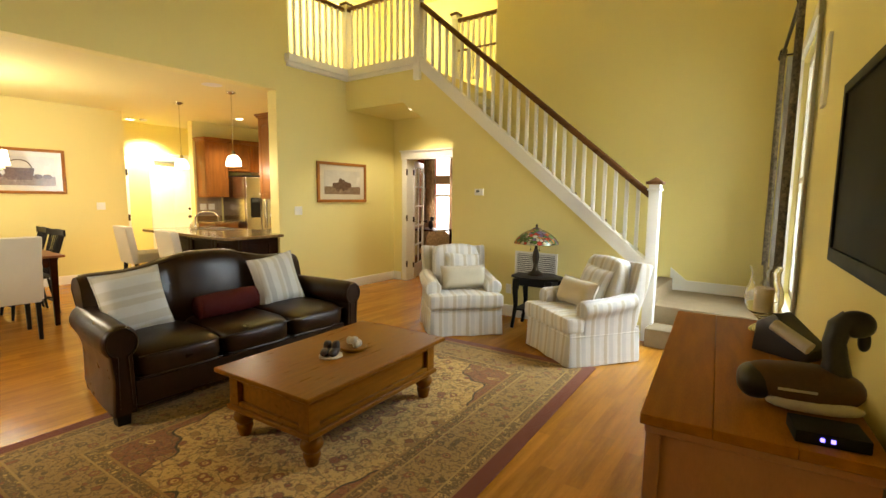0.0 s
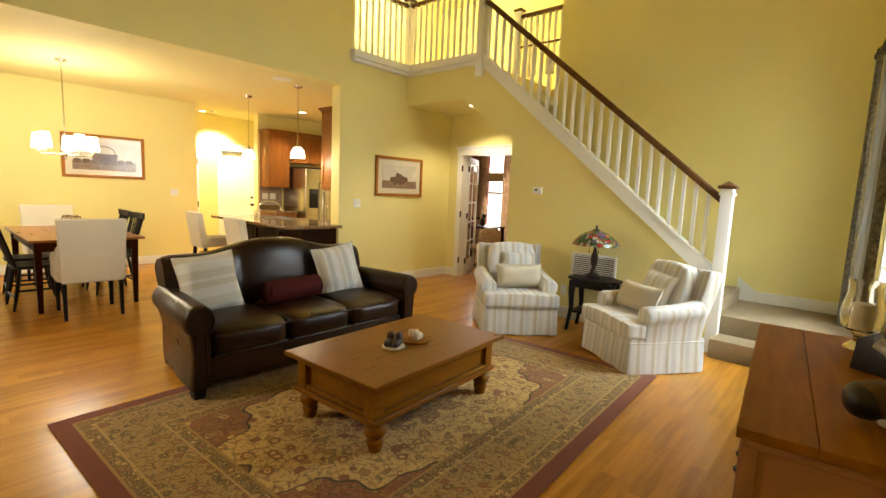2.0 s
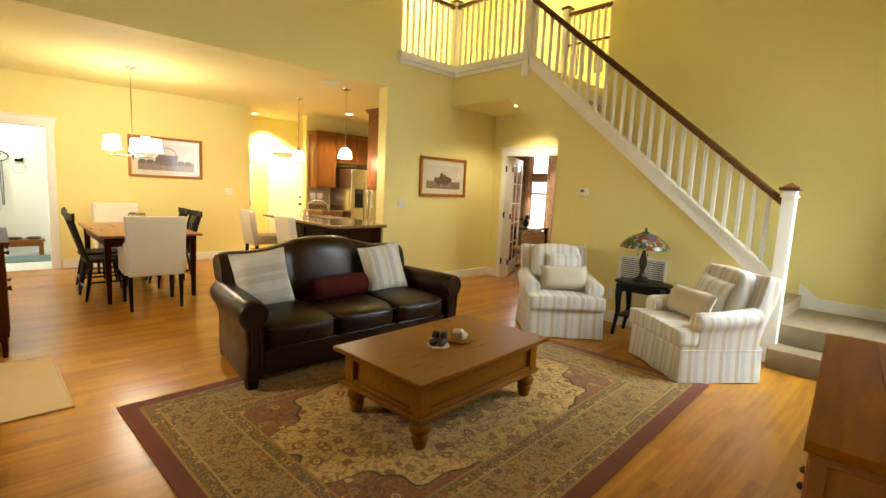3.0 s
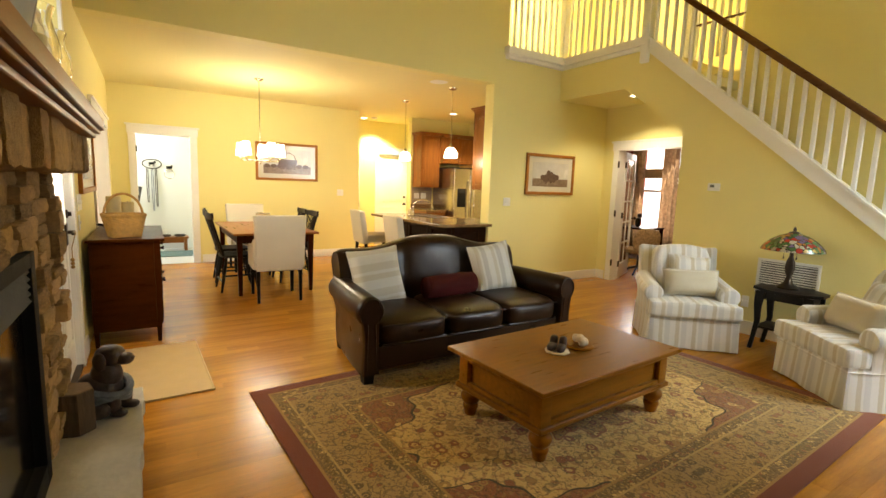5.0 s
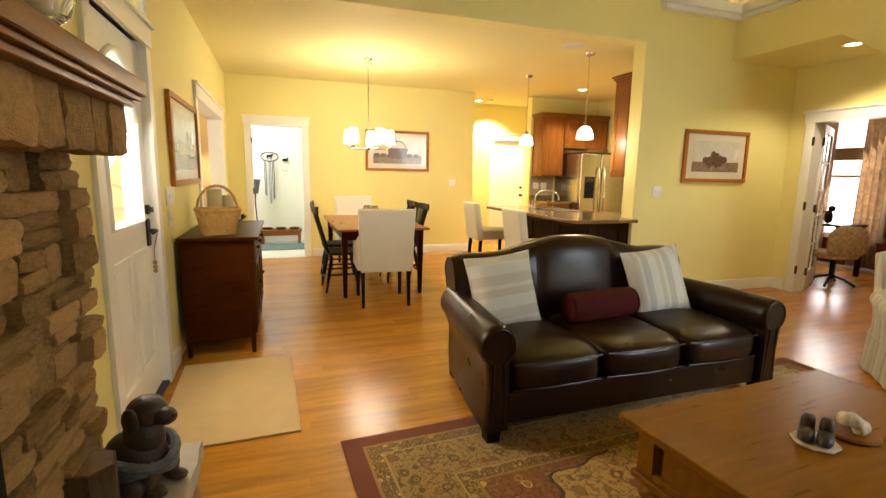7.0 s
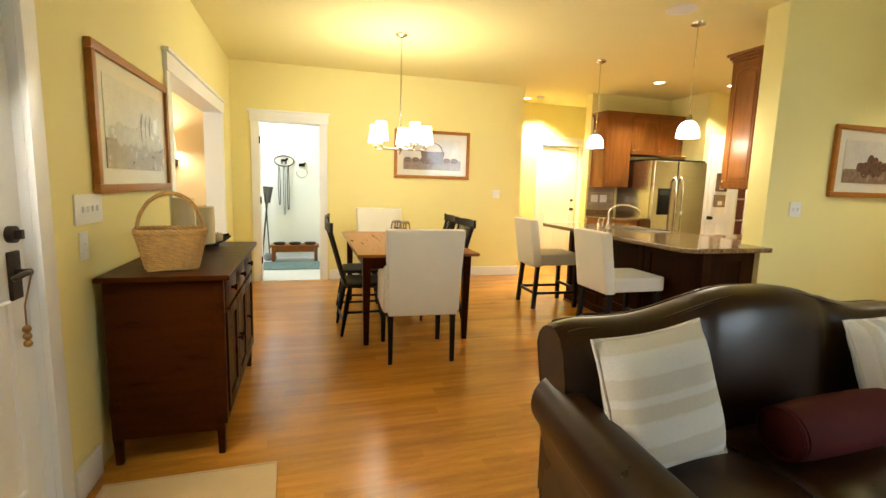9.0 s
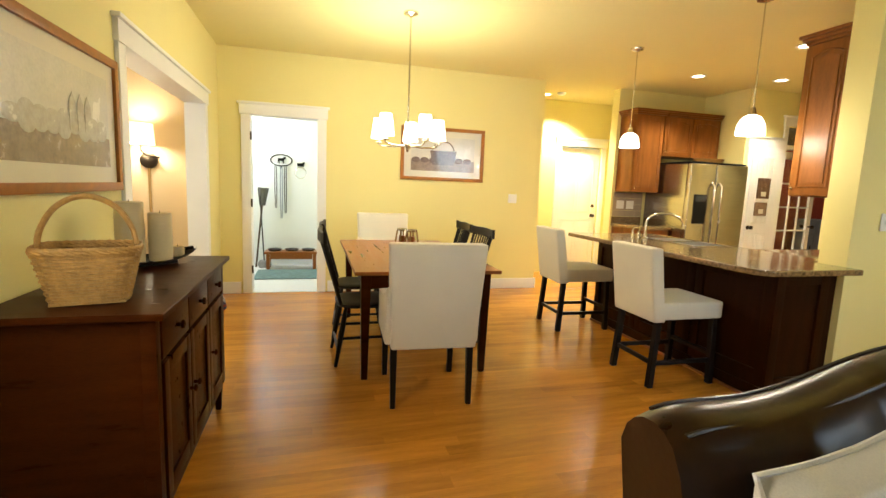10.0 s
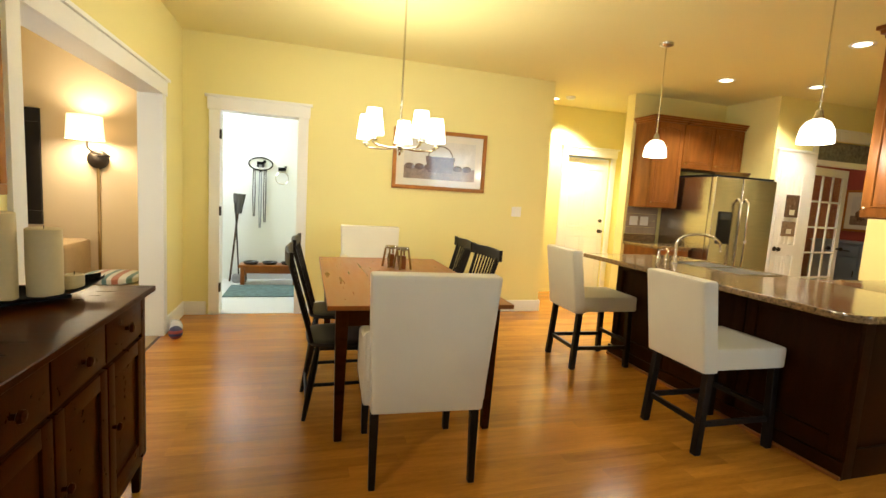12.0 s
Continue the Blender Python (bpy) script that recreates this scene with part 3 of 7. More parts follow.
def pillow(name, m, w, h, d, mat, label, category="pillow"):
    """A knife-edge cushion standing on its lower edge: w across, h up, d thick."""
    t = thing(name, m, label, category)
    bm = bmesh.new()
    n = 14
    faces = {}
    for s in (-1, 1):
        for i in range(n + 1):
            for j in range(n + 1):
                a, b = i / n * 2 - 1, j / n * 2 - 1
                puff = max(0.0, (1 - a ** 4) * (1 - b ** 4)) ** 0.6
                pinch = 1 - 0.07 * (1 - abs(a) ** 2) * (abs(b) ** 3)
                pinch2 = 1 - 0.07 * (1 - abs(b) ** 2) * (abs(a) ** 3)
                p = Vector((a * w / 2 * pinch2, s * d / 2 * puff, h / 2 + b * h / 2 * pinch))
                p.y += 0.006 * noise.noise(p * 11)
                faces[s, i, j] = bm.verts.new(p)
        for i in range(n):
            for j in range(n):
                q = [faces[s, i, j], faces[s, i + 1, j], faces[s, i + 1, j + 1], faces[s, i, j + 1]]
                bm.faces.new(q if s < 0 else q[::-1])
    bmesh.ops.remove_doubles(bm, verts=bm.verts[:], dist=0.0006)
    part("cover", bm, mat, t)
    bm = bmesh.new()
    edge = []
    for k in range(4 * 12):
        side, f = divmod(k, 12)
        f = f / 12 * 2 - 1
        a, b = ((f, -1), (1, f), (-f, 1), (-1, -f))[side]
        edge.append((a * w / 2 * (1 - 0.07 * (1 - b * b) * abs(a) ** 3), 0, h / 2 + b * h / 2 * (1 - 0.07 * (1 - a * a) * abs(b) ** 3)))
    tube(bm, edge + [edge[0]], 0.006, 6)
    part("piping", bm, mat, t)
    return t


# sofa: built facing -y, width along x
def camel(u):
    """Height of the back's top: a hump in the middle, lower shoulders."""
    return 0.850 + 0.100 * (0.5 + 0.5 * math.cos(min(1, max(0, abs(u) - 0.06) / 0.66) * math.pi)) - 0.022 * max(0, (abs(u) - 0.88) / 0.12) ** 2


def sofa(m):
    t = thing("sofa", m, "dark brown leather camelback sofa with rolled arms", "sofa")
    HW, FRONT, REAR = 0.895, -0.43, 0.50
    bm = bmesh.new()
    box(bm, -0.85, 0.85, FRONT + 0.015, REAR - 0.03, 0.10, 0.262)
    bevel(bm, 0.012, 3)
    part("base", bm, leather, t)
    bm = bmesh.new()
    n, rows = 52, []
    for i in range(n + 1):
        u = i / n * 2 - 1
        top = camel(u)
        pull = 0.014 * math.exp(-((abs(u) - 0.36) / 0.020) ** 2)
        swell = 0.018 * (1 - ((abs(u) - 0.68) / 0.32) ** 2 if abs(u) > 0.36 else 1 - (u / 0.36) ** 2)
        f = REAR - 0.27 + pull - swell
        ring = [(f, 0.30), (f + 0.005, 0.50), (f + 0.030, top - 0.16), (f + 0.052, top - 0.075), (f + 0.080, top - 0.026), (f + 0.110, top - 0.006),
                (REAR - 0.13, top - pull), (REAR - 0.095, top - 0.005), (REAR - 0.07, top - 0.018), (REAR - 0.045, top - 0.045), (REAR - 0.03, top - 0.09), (REAR - 0.02, 0.45), (REAR - 0.02, 0.12)]
        rows.append([bm.verts.new((u * (HW if b > 0.46 else 0.85), a, b)) for a, b in ring])
    for a, b in zip(rows, rows[1:]):
        for k in range(12):
            bm.faces.new((a[k], b[k], b[k + 1], a[k + 1]))
    bm.faces.new(rows[0]), bm.faces.new(rows[-1][::-1])
    bmesh.ops.recalc_face_normals(bm, faces=bm.faces[:])
    part("backrest", bm, leather, t)
    w = 1.70 / 3
    for k in (-1, 0, 1):
        bm = bmesh.new()
        blob(bm, k * w, -0.10, 0.353, w / 2 + 0.001, 0.345, 0.098, 6.0, 34, 16, wave=0.004)
        for v in bm.verts:
            if v.co.z > 0.36:
                g = max(0, 1 - ((v.co.x - k * w) / (w / 2)) ** 2) * max(0, 1 - ((v.co.y + 0.08) / 0.36) ** 2)
                v.co.z += 0.026 * g - 0.016 * max(0, -v.co.y - 0.30) / 0.13
        cushion = part("seat_cushion", bm, leather, t)
        bm = bmesh.new()
        for z in (0.278, 0.412):
            tube(bm, [(k * w - w / 2 + 0.02, FRONT + 0.005, z), (k * w, FRONT - 0.012, z), (k * w + w / 2 - 0.02, FRONT + 0.005, z)], 0.005, 6)
        part("welting", bm, leather, cushion)
    for s in (-1, 1):
        bm = bmesh.new()
        cx, cz, rows = s * 0.925, 0.528, []
        prof = [(s * 0.985, 0.085), (s * 0.972, 0.30)]
        for k in range(19):
            a = radians(-52 + k * 284 / 18)
            prof.append((cx + s * 0.100 * math.cos(a), cz + 0.106 * math.sin(a)))
        prof += [(s * 0.862, 0.30), (s * 0.858, 0.085)]
        for y, k, dx in ((FRONT - 0.020, 0.90, 0), (FRONT - 0.008, 0.98, 0), (FRONT + 0.02, 1.0, 0), (-0.15, 1.01, 0.018), (0.10, 1.0, 0.042), (REAR - 0.09, 0.97, 0.085)):
            rows.append([bm.verts.new((cx + (a - cx) * k - s * dx * (1.0 if b > 0.42 else 1.3), y, (cz + (b - cz) * k) if b > 0.42 else b)) for a, b in prof])
        for a, b in zip(rows, rows[1:]):
            for k in range(len(prof)):
                j = (k + 1) % len(prof)
                bm.faces.new((a[k], a[j], b[j], b[k]))
        bm.faces.new(rows[0]), bm.faces.new(rows[-1])
        bmesh.ops.recalc_face_normals(bm, faces=bm.faces[:])
        arm = part("arm", bm, leather, t)
        bm = bmesh.new()
        ring = [(cx + s * 0.082 * math.cos(a), FRONT - 0.022, cz + 0.088 * math.sin(a)) for a in [radians(-70 + 320 * i / 24) for i in range(25)]]
        tube(bm, [(s * 0.955, FRONT - 0.016, 0.10)] + ring + [(s * 0.885, FRONT - 0.016, 0.10)], 0.006, 6)
        part("arm_piping", bm, leather, arm)
        for y, x in ((FRONT + 0.045, s * 0.925), (REAR - 0.10, s * 0.822)):
            bm = bmesh.new()
            wd = 0.042
            prism(bm, [(x - wd, y - wd), (x + wd, y - wd), (x + wd, y + wd), (x - wd, y + wd)], 0.0, 0.12)
            for v in bm.verts:
                if v.co.z < 0.01:
                    v.co.x, v.co.y = x + (v.co.x - x) * 0.8, y + (v.co.y - y) * 0.8
            bevel(bm, 0.004, 1)
            part("leg", bm, black_wood, t)
    for y, dz in ((REAR - 0.185, -0.020), (REAR - 0.075, -0.012)):
        bm = bmesh.new()
        tube(bm, [((i / 20 - 1) * 0.96 * HW, y, camel((i / 20 - 1) * 0.96) + dz) for i in range(41)], 0.006, 6)
        part("back_piping", bm, leather, t)
    return t


SOFA = pose(-3.42, 2.285, 0, 0, 0, 90)
sofa(SOFA)
pillow("striped_pillow", SOFA @ pose(-0.625, 0.03, 0.452, -17, -4, 6), 0.45, 0.44, 0.17, pillow_cloth, "cream and beige striped square pillow on the sofa")
pillow("striped_pillow", SOFA @ pose(0.535, 0.03, 0.440, -17, -9, -10), 0.41, 0.45, 0.16, pillow_cloth_up, "pale upright-striped square pillow on the sofa")
bolster = thing("bolster", SOFA @ pose(-0.02, -0.01, 0.556, 0, -2, 0), "dark maroon bolster cushion on the sofa", "bolster")
bm = bmesh.new()
lathe(bm, [(0.0, -0.245), (0.06, -0.243), (0.088, -0.225), (0.094, -0.15), (0.096, 0.0), (0.094, 0.15), (0.088, 0.225), (0.06, 0.243), (0.0, 0.245)], 22, Matrix.Rotation(radians(90), 4, "Y"))
part("cover", bm, maroon, bolster)
for s in (-1, 1):
    bm = bmesh.new()
    tube(bm, [(s * 0.235, 0.083 * math.cos(a), 0.083 * math.sin(a)) for a in [2 * math.pi * i / 20 for i in range(21)]], 0.006, 6)
    part("piping", bm, maroon, bolster)


# coffee table
def coffee_table(m):
    t = thing("coffee_table", m, "honey-brown wooden coffee table with panelled sides and bun feet", "coffee table")
    w, l, low, high = 0.39, 0.6225, 0.168, 0.390
    bm = bmesh.new()
    box(bm, -w, w, -l, l, high + 0.001, 0.418)
    bevel(bm, 0.010, 3)
    part("tabletop", bm, oak_table, t)
    slab("top_moulding", t, oak_table, -w + 0.040, w - 0.040, -l + 0.040, l - 0.040, high - 0.018, high, 0.007, seg=3)
    slab("case", t, oak_table, -w + 0.085, w - 0.085, -l + 0.085, l - 0.085, low + 0.01, high - 0.02, 0)
    slab("base_moulding", t, oak_table, -w + 0.042, w - 0.042, -l + 0.042, l - 0.042, low, low + 0.030, 0.011, seg=3)
    for sx in (-1, 1):
        for sy in (-1, 1):
            x, y = sx * (w - 0.095), sy * (l - 0.095)
            slab("corner_post", t, oak_table, x - 0.038, x + 0.038, y - 0.038, y + 0.038, low + 0.031, high - 0.019, 0.004)
            bm = bmesh.new()
            x, y = sx * (w - 0.105), sy * (l - 0.115)
            lathe(bm, [(0.0, 0), (0.033, 0), (0.038, 0.012), (0.043, 0.040), (0.048, 0.052), (0.046, 0.066), (0.040, 0.074), (0.052, 0.088), (0.062, 0.106),
                       (0.063, 0.122), (0.055, 0.140), (0.042, 0.150), (0.048, 0.167), (0.0, 0.167)], 22, Matrix.Translation((x, y, 0)))
            part("bun_foot", bm, oak_table, t)
    for s in (-1, 1):
        x0, x1 = sorted((s * (w - 0.060), s * (w - 0.085)))
        y0, y1 = sorted((s * (l - 0.060), s * (l - 0.085)))
        for z0, z1 in ((low + 0.031, low + 0.056), (high - 0.048, high - 0.019)):
            slab("side_rail", t, oak_table, x0, x1, -l + 0.134, l - 0.134, z0, z1, 0.006)
            slab("end_rail", t, oak_table, -w + 0.134, w - 0.134, y0, y1, z0, z1, 0.006)
    return t


RUG_TOP = 0.016
coffee_table(pose(-2.07, 2.262, RUG_TOP - 0.004, 0, 0, 3.2))

# small things on the coffee table
boots = material("dark brown ceramic", (0.05, 0.03, 0.022), 0.45, vary=0.3, scale=30, bump=0.3, bump_scale=60)
shell = material("pale carved stone", (0.62, 0.52, 0.40), 0.6, vary=0.2, scale=30, bump=0.3, bump_scale=60)
t = thing("bookend_shoes", pose(-2.04, 2.15, 0.4305, 0, 0, 30), "pair of small dark brown ceramic shoes on a base", "ornament")
bm = bmesh.new()
lathe(bm, [(0, 0), (0.072, 0), (0.076, 0.006), (0.070, 0.012), (0, 0.012)], 8)
part("base", bm, shell, t, "pale plate edge")
for s in (-1, 1):
    bm = bmesh.new()
    blob(bm, s * 0.027, -0.012, 0.034, 0.025, 0.058, 0.022, 2.6, 14, 10, wave=0.003)
    blob(bm, s * 0.027, 0.020, 0.058, 0.022, 0.028, 0.036, 3.0, 14, 10, wave=0.003)
    part("shoe", bm, boots, t)
t = thing("carved_ornament", pose(-2.04, 2.34, 0.4305, 0, 0, -15), "pale carved ornament on a small brown wooden plate", "ornament")
bm = bmesh.new()
lathe(bm, [(0, 0), (0.082, 0), (0.088, 0.008), (0.080, 0.015), (0, 0.013)], 20)
part("plate", bm, oak_table, t, "brown wooden plate")
for k in range(7):
    a = k * 2.4
    bm = bmesh.new()
    blob(bm, 0.028 * math.cos(a), 0.028 * math.sin(a), 0.035 + 0.012 * (k % 3), 0.022, 0.022, 0.024, 2.2, 10, 8, wave=0.006)
    part("carving", bm, shell, t)


# slipcovered armchair facing -y, with a T-shaped seat cushion before the arms
def armchair(m, label):
    t = thing("armchair", m, label, "armchair", "slipcovered armchairs")
    HX, Y0, Y1 = 0.345, -0.33, 0.34
    pts = [(-HX, Y0), (HX, Y0), (HX, Y1), (-HX, Y1)]
    bm = bmesh.new()
    n, ring = 30, []
    for a, b in zip(pts, pts[1:] + pts[:1]):
        for i in range(n):
            f = i / n
            ring.append((a[0] + (b[0] - a[0]) * f, a[1] + (b[1] - a[1]) * f, f))
    rows = []
    for z, k, amp in ((0.295, 0.985, 0.0), (0.262, 1.0, 0.001), (0.20, 1.018, 0.006), (0.10, 1.038, 0.011), (0.012, 1.060, 0.017)):
        row = []
        for i, (x, y, f) in enumerate(ring):
            fold = amp * (noise.noise(Vector((x * 7.5, y * 7.5, 3.1))) + 0.6 * noise.noise(Vector((x * 17, y * 17, 8.2))))
            pleat = -1.3 * amp * math.exp(-(min(f, 1 - f) / 0.05) ** 2)
            q = 1 + (fold + pleat) * 2.0
            row.append(bm.verts.new((x * k * q, y * k * q, z + (0.010 * noise.noise(Vector((x * 5, y * 5, 0))) if z < 0.05 else 0))))
        rows.append(row)
    for a, b in zip(rows, rows[1:]):
        for i in range(len(a)):
            j = (i + 1) % len(a)
            bm.faces.new((a[i], b[i], b[j], a[j]))
    bm.faces.new(rows[0])
    bmesh.ops.recalc_face_normals(bm, faces=bm.faces[:])
    part("skirt", bm, chair_cloth, t)
    bm = bmesh.new()
    tube(bm, [(x * 1.004, y * 1.004, 0.264) for x, y, f in ring[::3]] + [(ring[0][0] * 1.004, ring[0][1] * 1.004, 0.264)], 0.006, 6)
    part("skirt_welting", bm, chair_cloth, t)
    # seat cushion
    bm = bmesh.new()
    prism(bm, [(-0.355, -0.365), (0.355, -0.365), (0.355, -0.195), (0.235, -0.185), (0.235, 0.20), (-0.235, 0.20), (-0.235, -0.185), (-0.355, -0.195)], 0.292, 0.425)
    bevel(bm, 0.040, 4)
    bmesh.ops.subdivide_edges(bm, edges=[e for e in bm.edges if e.calc_length() > 0.10], cuts=4, use_grid_fill=True)
    for v in bm.verts:
        v.co += Vector((0.006 * noise.noise(v.co * 6), 0.008 * noise.noise(v.co * 5 + Vector((3, 0, 0))), 0.007 * noise.noise(v.co * 7) + (0.012 * max(0, 1 - (v.co.x / 0.3) ** 2) if v.co.z > 0.395 else 0)))
    part("seat_cushion", bm, chair_cloth, t)
    for s in (-1, 1):
        bm = bmesh.new()
        prof = [(s * 0.350, 0.27), (s * 0.352, 0.40)]
        for k in range(15):
            a = radians(-40 + k * 250 / 14)
            prof.append((s * (0.302 + 0.082 * math.cos(a)), 0.475 + 0.080 * math.sin(a)))
        prof.append((s * 0.235, 0.27))
        rows = []
        for y, k, dz in ((-0.205, 0.72, -0.01), (-0.198, 0.93, -0.004), (-0.180, 1, 0), (-0.08, 1, 0.004), (0.04, 1, 0.012), (0.16, 1, 0.028), (0.29, 0.96, 0.055)):
            cx = s * 0.302
            rows.append([bm.verts.new((cx + (a - cx) * k + 0.010 * noise.noise(Vector((a * 8, y * 8, b * 8))), y + 0.004 * noise.noise(Vector((a * 20, b * 20, 1))), 0.42 + (b - 0.42) * k + dz * (b > 0.4))) for a, b in prof])
        for a, b in zip(rows, rows[1:]):
            for k in range(len(prof)):
                j = (k + 1) % len(prof)
                bm.faces.new((a[k], a[j], b[j], b[k]))
        bm.faces.new(rows[0]), bm.faces.new(rows[-1])
        bmesh.ops.recalc_face_normals(bm, faces=bm.faces[:])
        part("arm", bm, chair_cloth, t)
    lean = Matrix.Translation((0, 0.22, 0.30)) @ Matrix.Rotation(radians(-14), 4, "X")
    bm = bmesh.new()
    vs = box(bm, -0.325, 0.325, -0.02, 0.11, -0.02, 0.565)
    for v in vs:
        if v.co.z > 0.5:
            v.co.x *= 1.05
    bevel(bm, 0.045, 4)
    bmesh.ops.subdivide_edges(bm, edges=[e for e in bm.edges if e.calc_length() > 0.25], cuts=5, use_grid_fill=True)
    for v in bm.verts:
        v.co += Vector((0.006 * noise.noise(v.co * 4), 0.010 * noise.noise(v.co * 7), (0.014 if v.co.z > 0.5 else 0.0) * (abs(v.co.x) / 0.33) ** 2 + 0.007 * noise.noise(v.co * 5)))
    bmesh.ops.transform(bm, matrix=lean, verts=bm.verts[:])
    part("backrest", bm, chair_cloth, t)
    bm = bmesh.new()
    blob(bm, 0, -0.065, 0.345, 0.245, 0.090, 0.235, 4.5, 30, 18, lean, wave=0.012)
    part("back_cushion", bm, chair_cloth, t)
    for sx in (-1, 1):
        for y in (-0.26, 0.27):
            bm = bmesh.new()
            rod(bm, (sx * 0.27, y, 0.0), (sx * 0.27, y, 0.2), 0.016, 0.024, 8)
            part("leg", bm, cherry, t)
    return t


A1 = pose(-2.62, 4.44, 0, 0, 0, 46) @ Matrix.Diagonal((1.07, 1.04, 1.0, 1))
A2 = pose(-1.29, 4.44, 0, 0, 0, -36) @ Matrix.Diagonal((1.05, 1.04, 1.0, 1))
armchair(A1, "cream and tan striped slipcovered armchair beside the side table")
armchair(A2, "cream and tan striped slipcovered armchair by the newel post")
for A, dx in ((A1, 0.045), (A2, -0.02)):
    pillow("striped_pillow", A @ pose(dx, 0.055, 0.442, -22, 4, 0), 0.37, 0.37, 0.13, chair_cloth, "cream and tan striped pillow on an armchair")
    pillow("lumbar_cushion", A @ pose(dx - 0.01, -0.065, 0.440, -20, 0, 3), 0.47, 0.25, 0.15, plain_cushion, "plain beige lumbar cushion on an armchair", "cushion")

# side table with shaped legs
t = thing("side_table", pose(-1.955, 4.945, 0, 0, 0, 4), "dark cherry octagonal side table with cut-out legs", "side table")
bm = bmesh.new()
r = 0.285
prism(bm, [(r * math.cos(radians(22.5 + 45 * k)), 0.80 * r * math.sin(radians(22.5 + 45 * k))) for k in range(8)], 0.545, 0.572)
bevel(bm, 0.006)
part("tabletop", bm, black_wood, t)
slab("apron", t, black_wood, -0.19, 0.19, -0.14, 0.14, 0.47, 0.545, 0.004)
slab("shelf", t, black_wood, -0.20, 0.20, -0.15, 0.15, 0.20, 0.22, 0.004)
for sx in (-1, 1):
    for sy in (-1, 1):
        bm = bmesh.new()
        x, y = sx * 0.19, sy * 0.145
        prism(bm, [(x + sx * 0.045, 0), (x + sx * 0.03, 0.10), (x + sx * 0.012, 0.26), (x + sx * 0.03, 0.42), (x + sx * 0.03, 0.545),
                   (x - sx * 0.05, 0.545), (x - sx * 0.028, 0.40), (x - sx * 0.03, 0.26), (x - sx * 0.006, 0.12), (x + sx * 0.012, 0)], y - 0.014, y + 0.014, "y")
        bevel(bm, 0.003, 1)
        part("leg", bm, black_wood, t)

# stained-glass lamp
mosaic = bpy.data.materials.new("stained glass mosaic")
mosaic.use_nodes = True
nt = mosaic.node_tree
b = nt.nodes["Principled BSDF"]
b.inputs["Roughness"].default_value = 0.18
tc = nt.nodes.new("ShaderNodeTexCoord")
vor = nt.nodes.new("ShaderNodeTexVoronoi")
vor.inputs["Scale"].default_value = 26
nt.links.new(tc.outputs["Object"], vor.inputs[0])
ramp = nt.nodes.new("ShaderNodeValToRGB")
ramp.color_ramp.interpolation = "CONSTANT"
el = ramp.color_ramp.elements
el[0].position, el[0].color = 0.0, (0.05, 0.10, 0.03, 1)
el[1].position, el[1].color = 0.22, (0.30, 0.21, 0.06, 1)
for q, col in ((0.36, (0.30, 0.035, 0.02, 1)), (0.50, (0.34, 0.30, 0.20, 1)), (0.62, (0.07, 0.13, 0.05, 1)), (0.76, (0.33, 0.13, 0.03, 1)), (0.88, (0.12, 0.08, 0.14, 1))):
    e = el.new(q)
    e.color = col
sp = nt.nodes.new("ShaderNodeSeparateColor")
nt.links.new(vor.outputs["Color"], sp.inputs[0]), nt.links.new(sp.outputs[0], ramp.inputs[0])
vor2 = nt.nodes.new("ShaderNodeTexVoronoi")
vor2.feature = "DISTANCE_TO_EDGE"
vor2.inputs["Scale"].default_value = 26
nt.links.new(tc.outputs["Object"], vor2.inputs[0])
gt = nt.nodes.new("ShaderNodeMath")
gt.operation = "GREATER_THAN"
gt.inputs[1].default_value = 0.045
nt.links.new(vor2.outputs[0], gt.inputs[0])
mx = nt.nodes.new("ShaderNodeMix")
mx.data_type = "RGBA"
mx.inputs[6].default_value = (0.02, 0.017, 0.013, 1)
nt.links.new(gt.outputs[0], mx.inputs[0]), nt.links.new(ramp.outputs[0], mx.inputs[7]), nt.links.new(mx.outputs[2], b.inputs["Base Color"])

t = thing("table_lamp", pose(-2.0, 4.99, 0.572), "bronze table lamp with colourful stained-glass shade", "table lamp")
bm = bmesh.new()
lathe(bm, [(0, 0), (0.088, 0), (0.090, 0.012), (0.072, 0.026), (0.040, 0.045), (0.028, 0.075), (0.020, 0.11), (0.034, 0.15), (0.040, 0.19), (0.034, 0.24), (0.020, 0.28), (0.015, 0.31), (0.013, 0.42), (0, 0.42)], 20)
part("base", bm, bronze, t)
bm = bmesh.new()
lathe(bm, [(0.242, 0.345), (0.236, 0.362), (0.212, 0.398), (0.168, 0.440), (0.110, 0.476), (0.045, 0.500), (0.045, 0.494), (0.108, 0.469), (0.164, 0.433), (0.207, 0.392), (0.231, 0.357), (0.242, 0.345)], 32)
part("shade", bm, mosaic, t, "domed stained-glass shade")
bm = bmesh.new()
lathe(bm, [(0, 0.492), (0.046, 0.500), (0.036, 0.512), (0.012, 0.519), (0.014, 0.536), (0.006, 0.556), (0, 0.558)], 14)
part("finial", bm, bronze, t)
for dx in (-0.05, 0.05):
    bm = bmesh.new()
    tube(bm, [(dx, -0.03, 0.42), (dx, -0.03, 0.285)], 0.0018, 5)
    blob(bm, dx, -0.03, 0.278, 0.007, 0.007, 0.012, 2, 8, 6)
    part("pull_chain", bm, bronze, t)

slot_shade = material("dark grey slot shade", (0.05, 0.048, 0.042), 0.7)

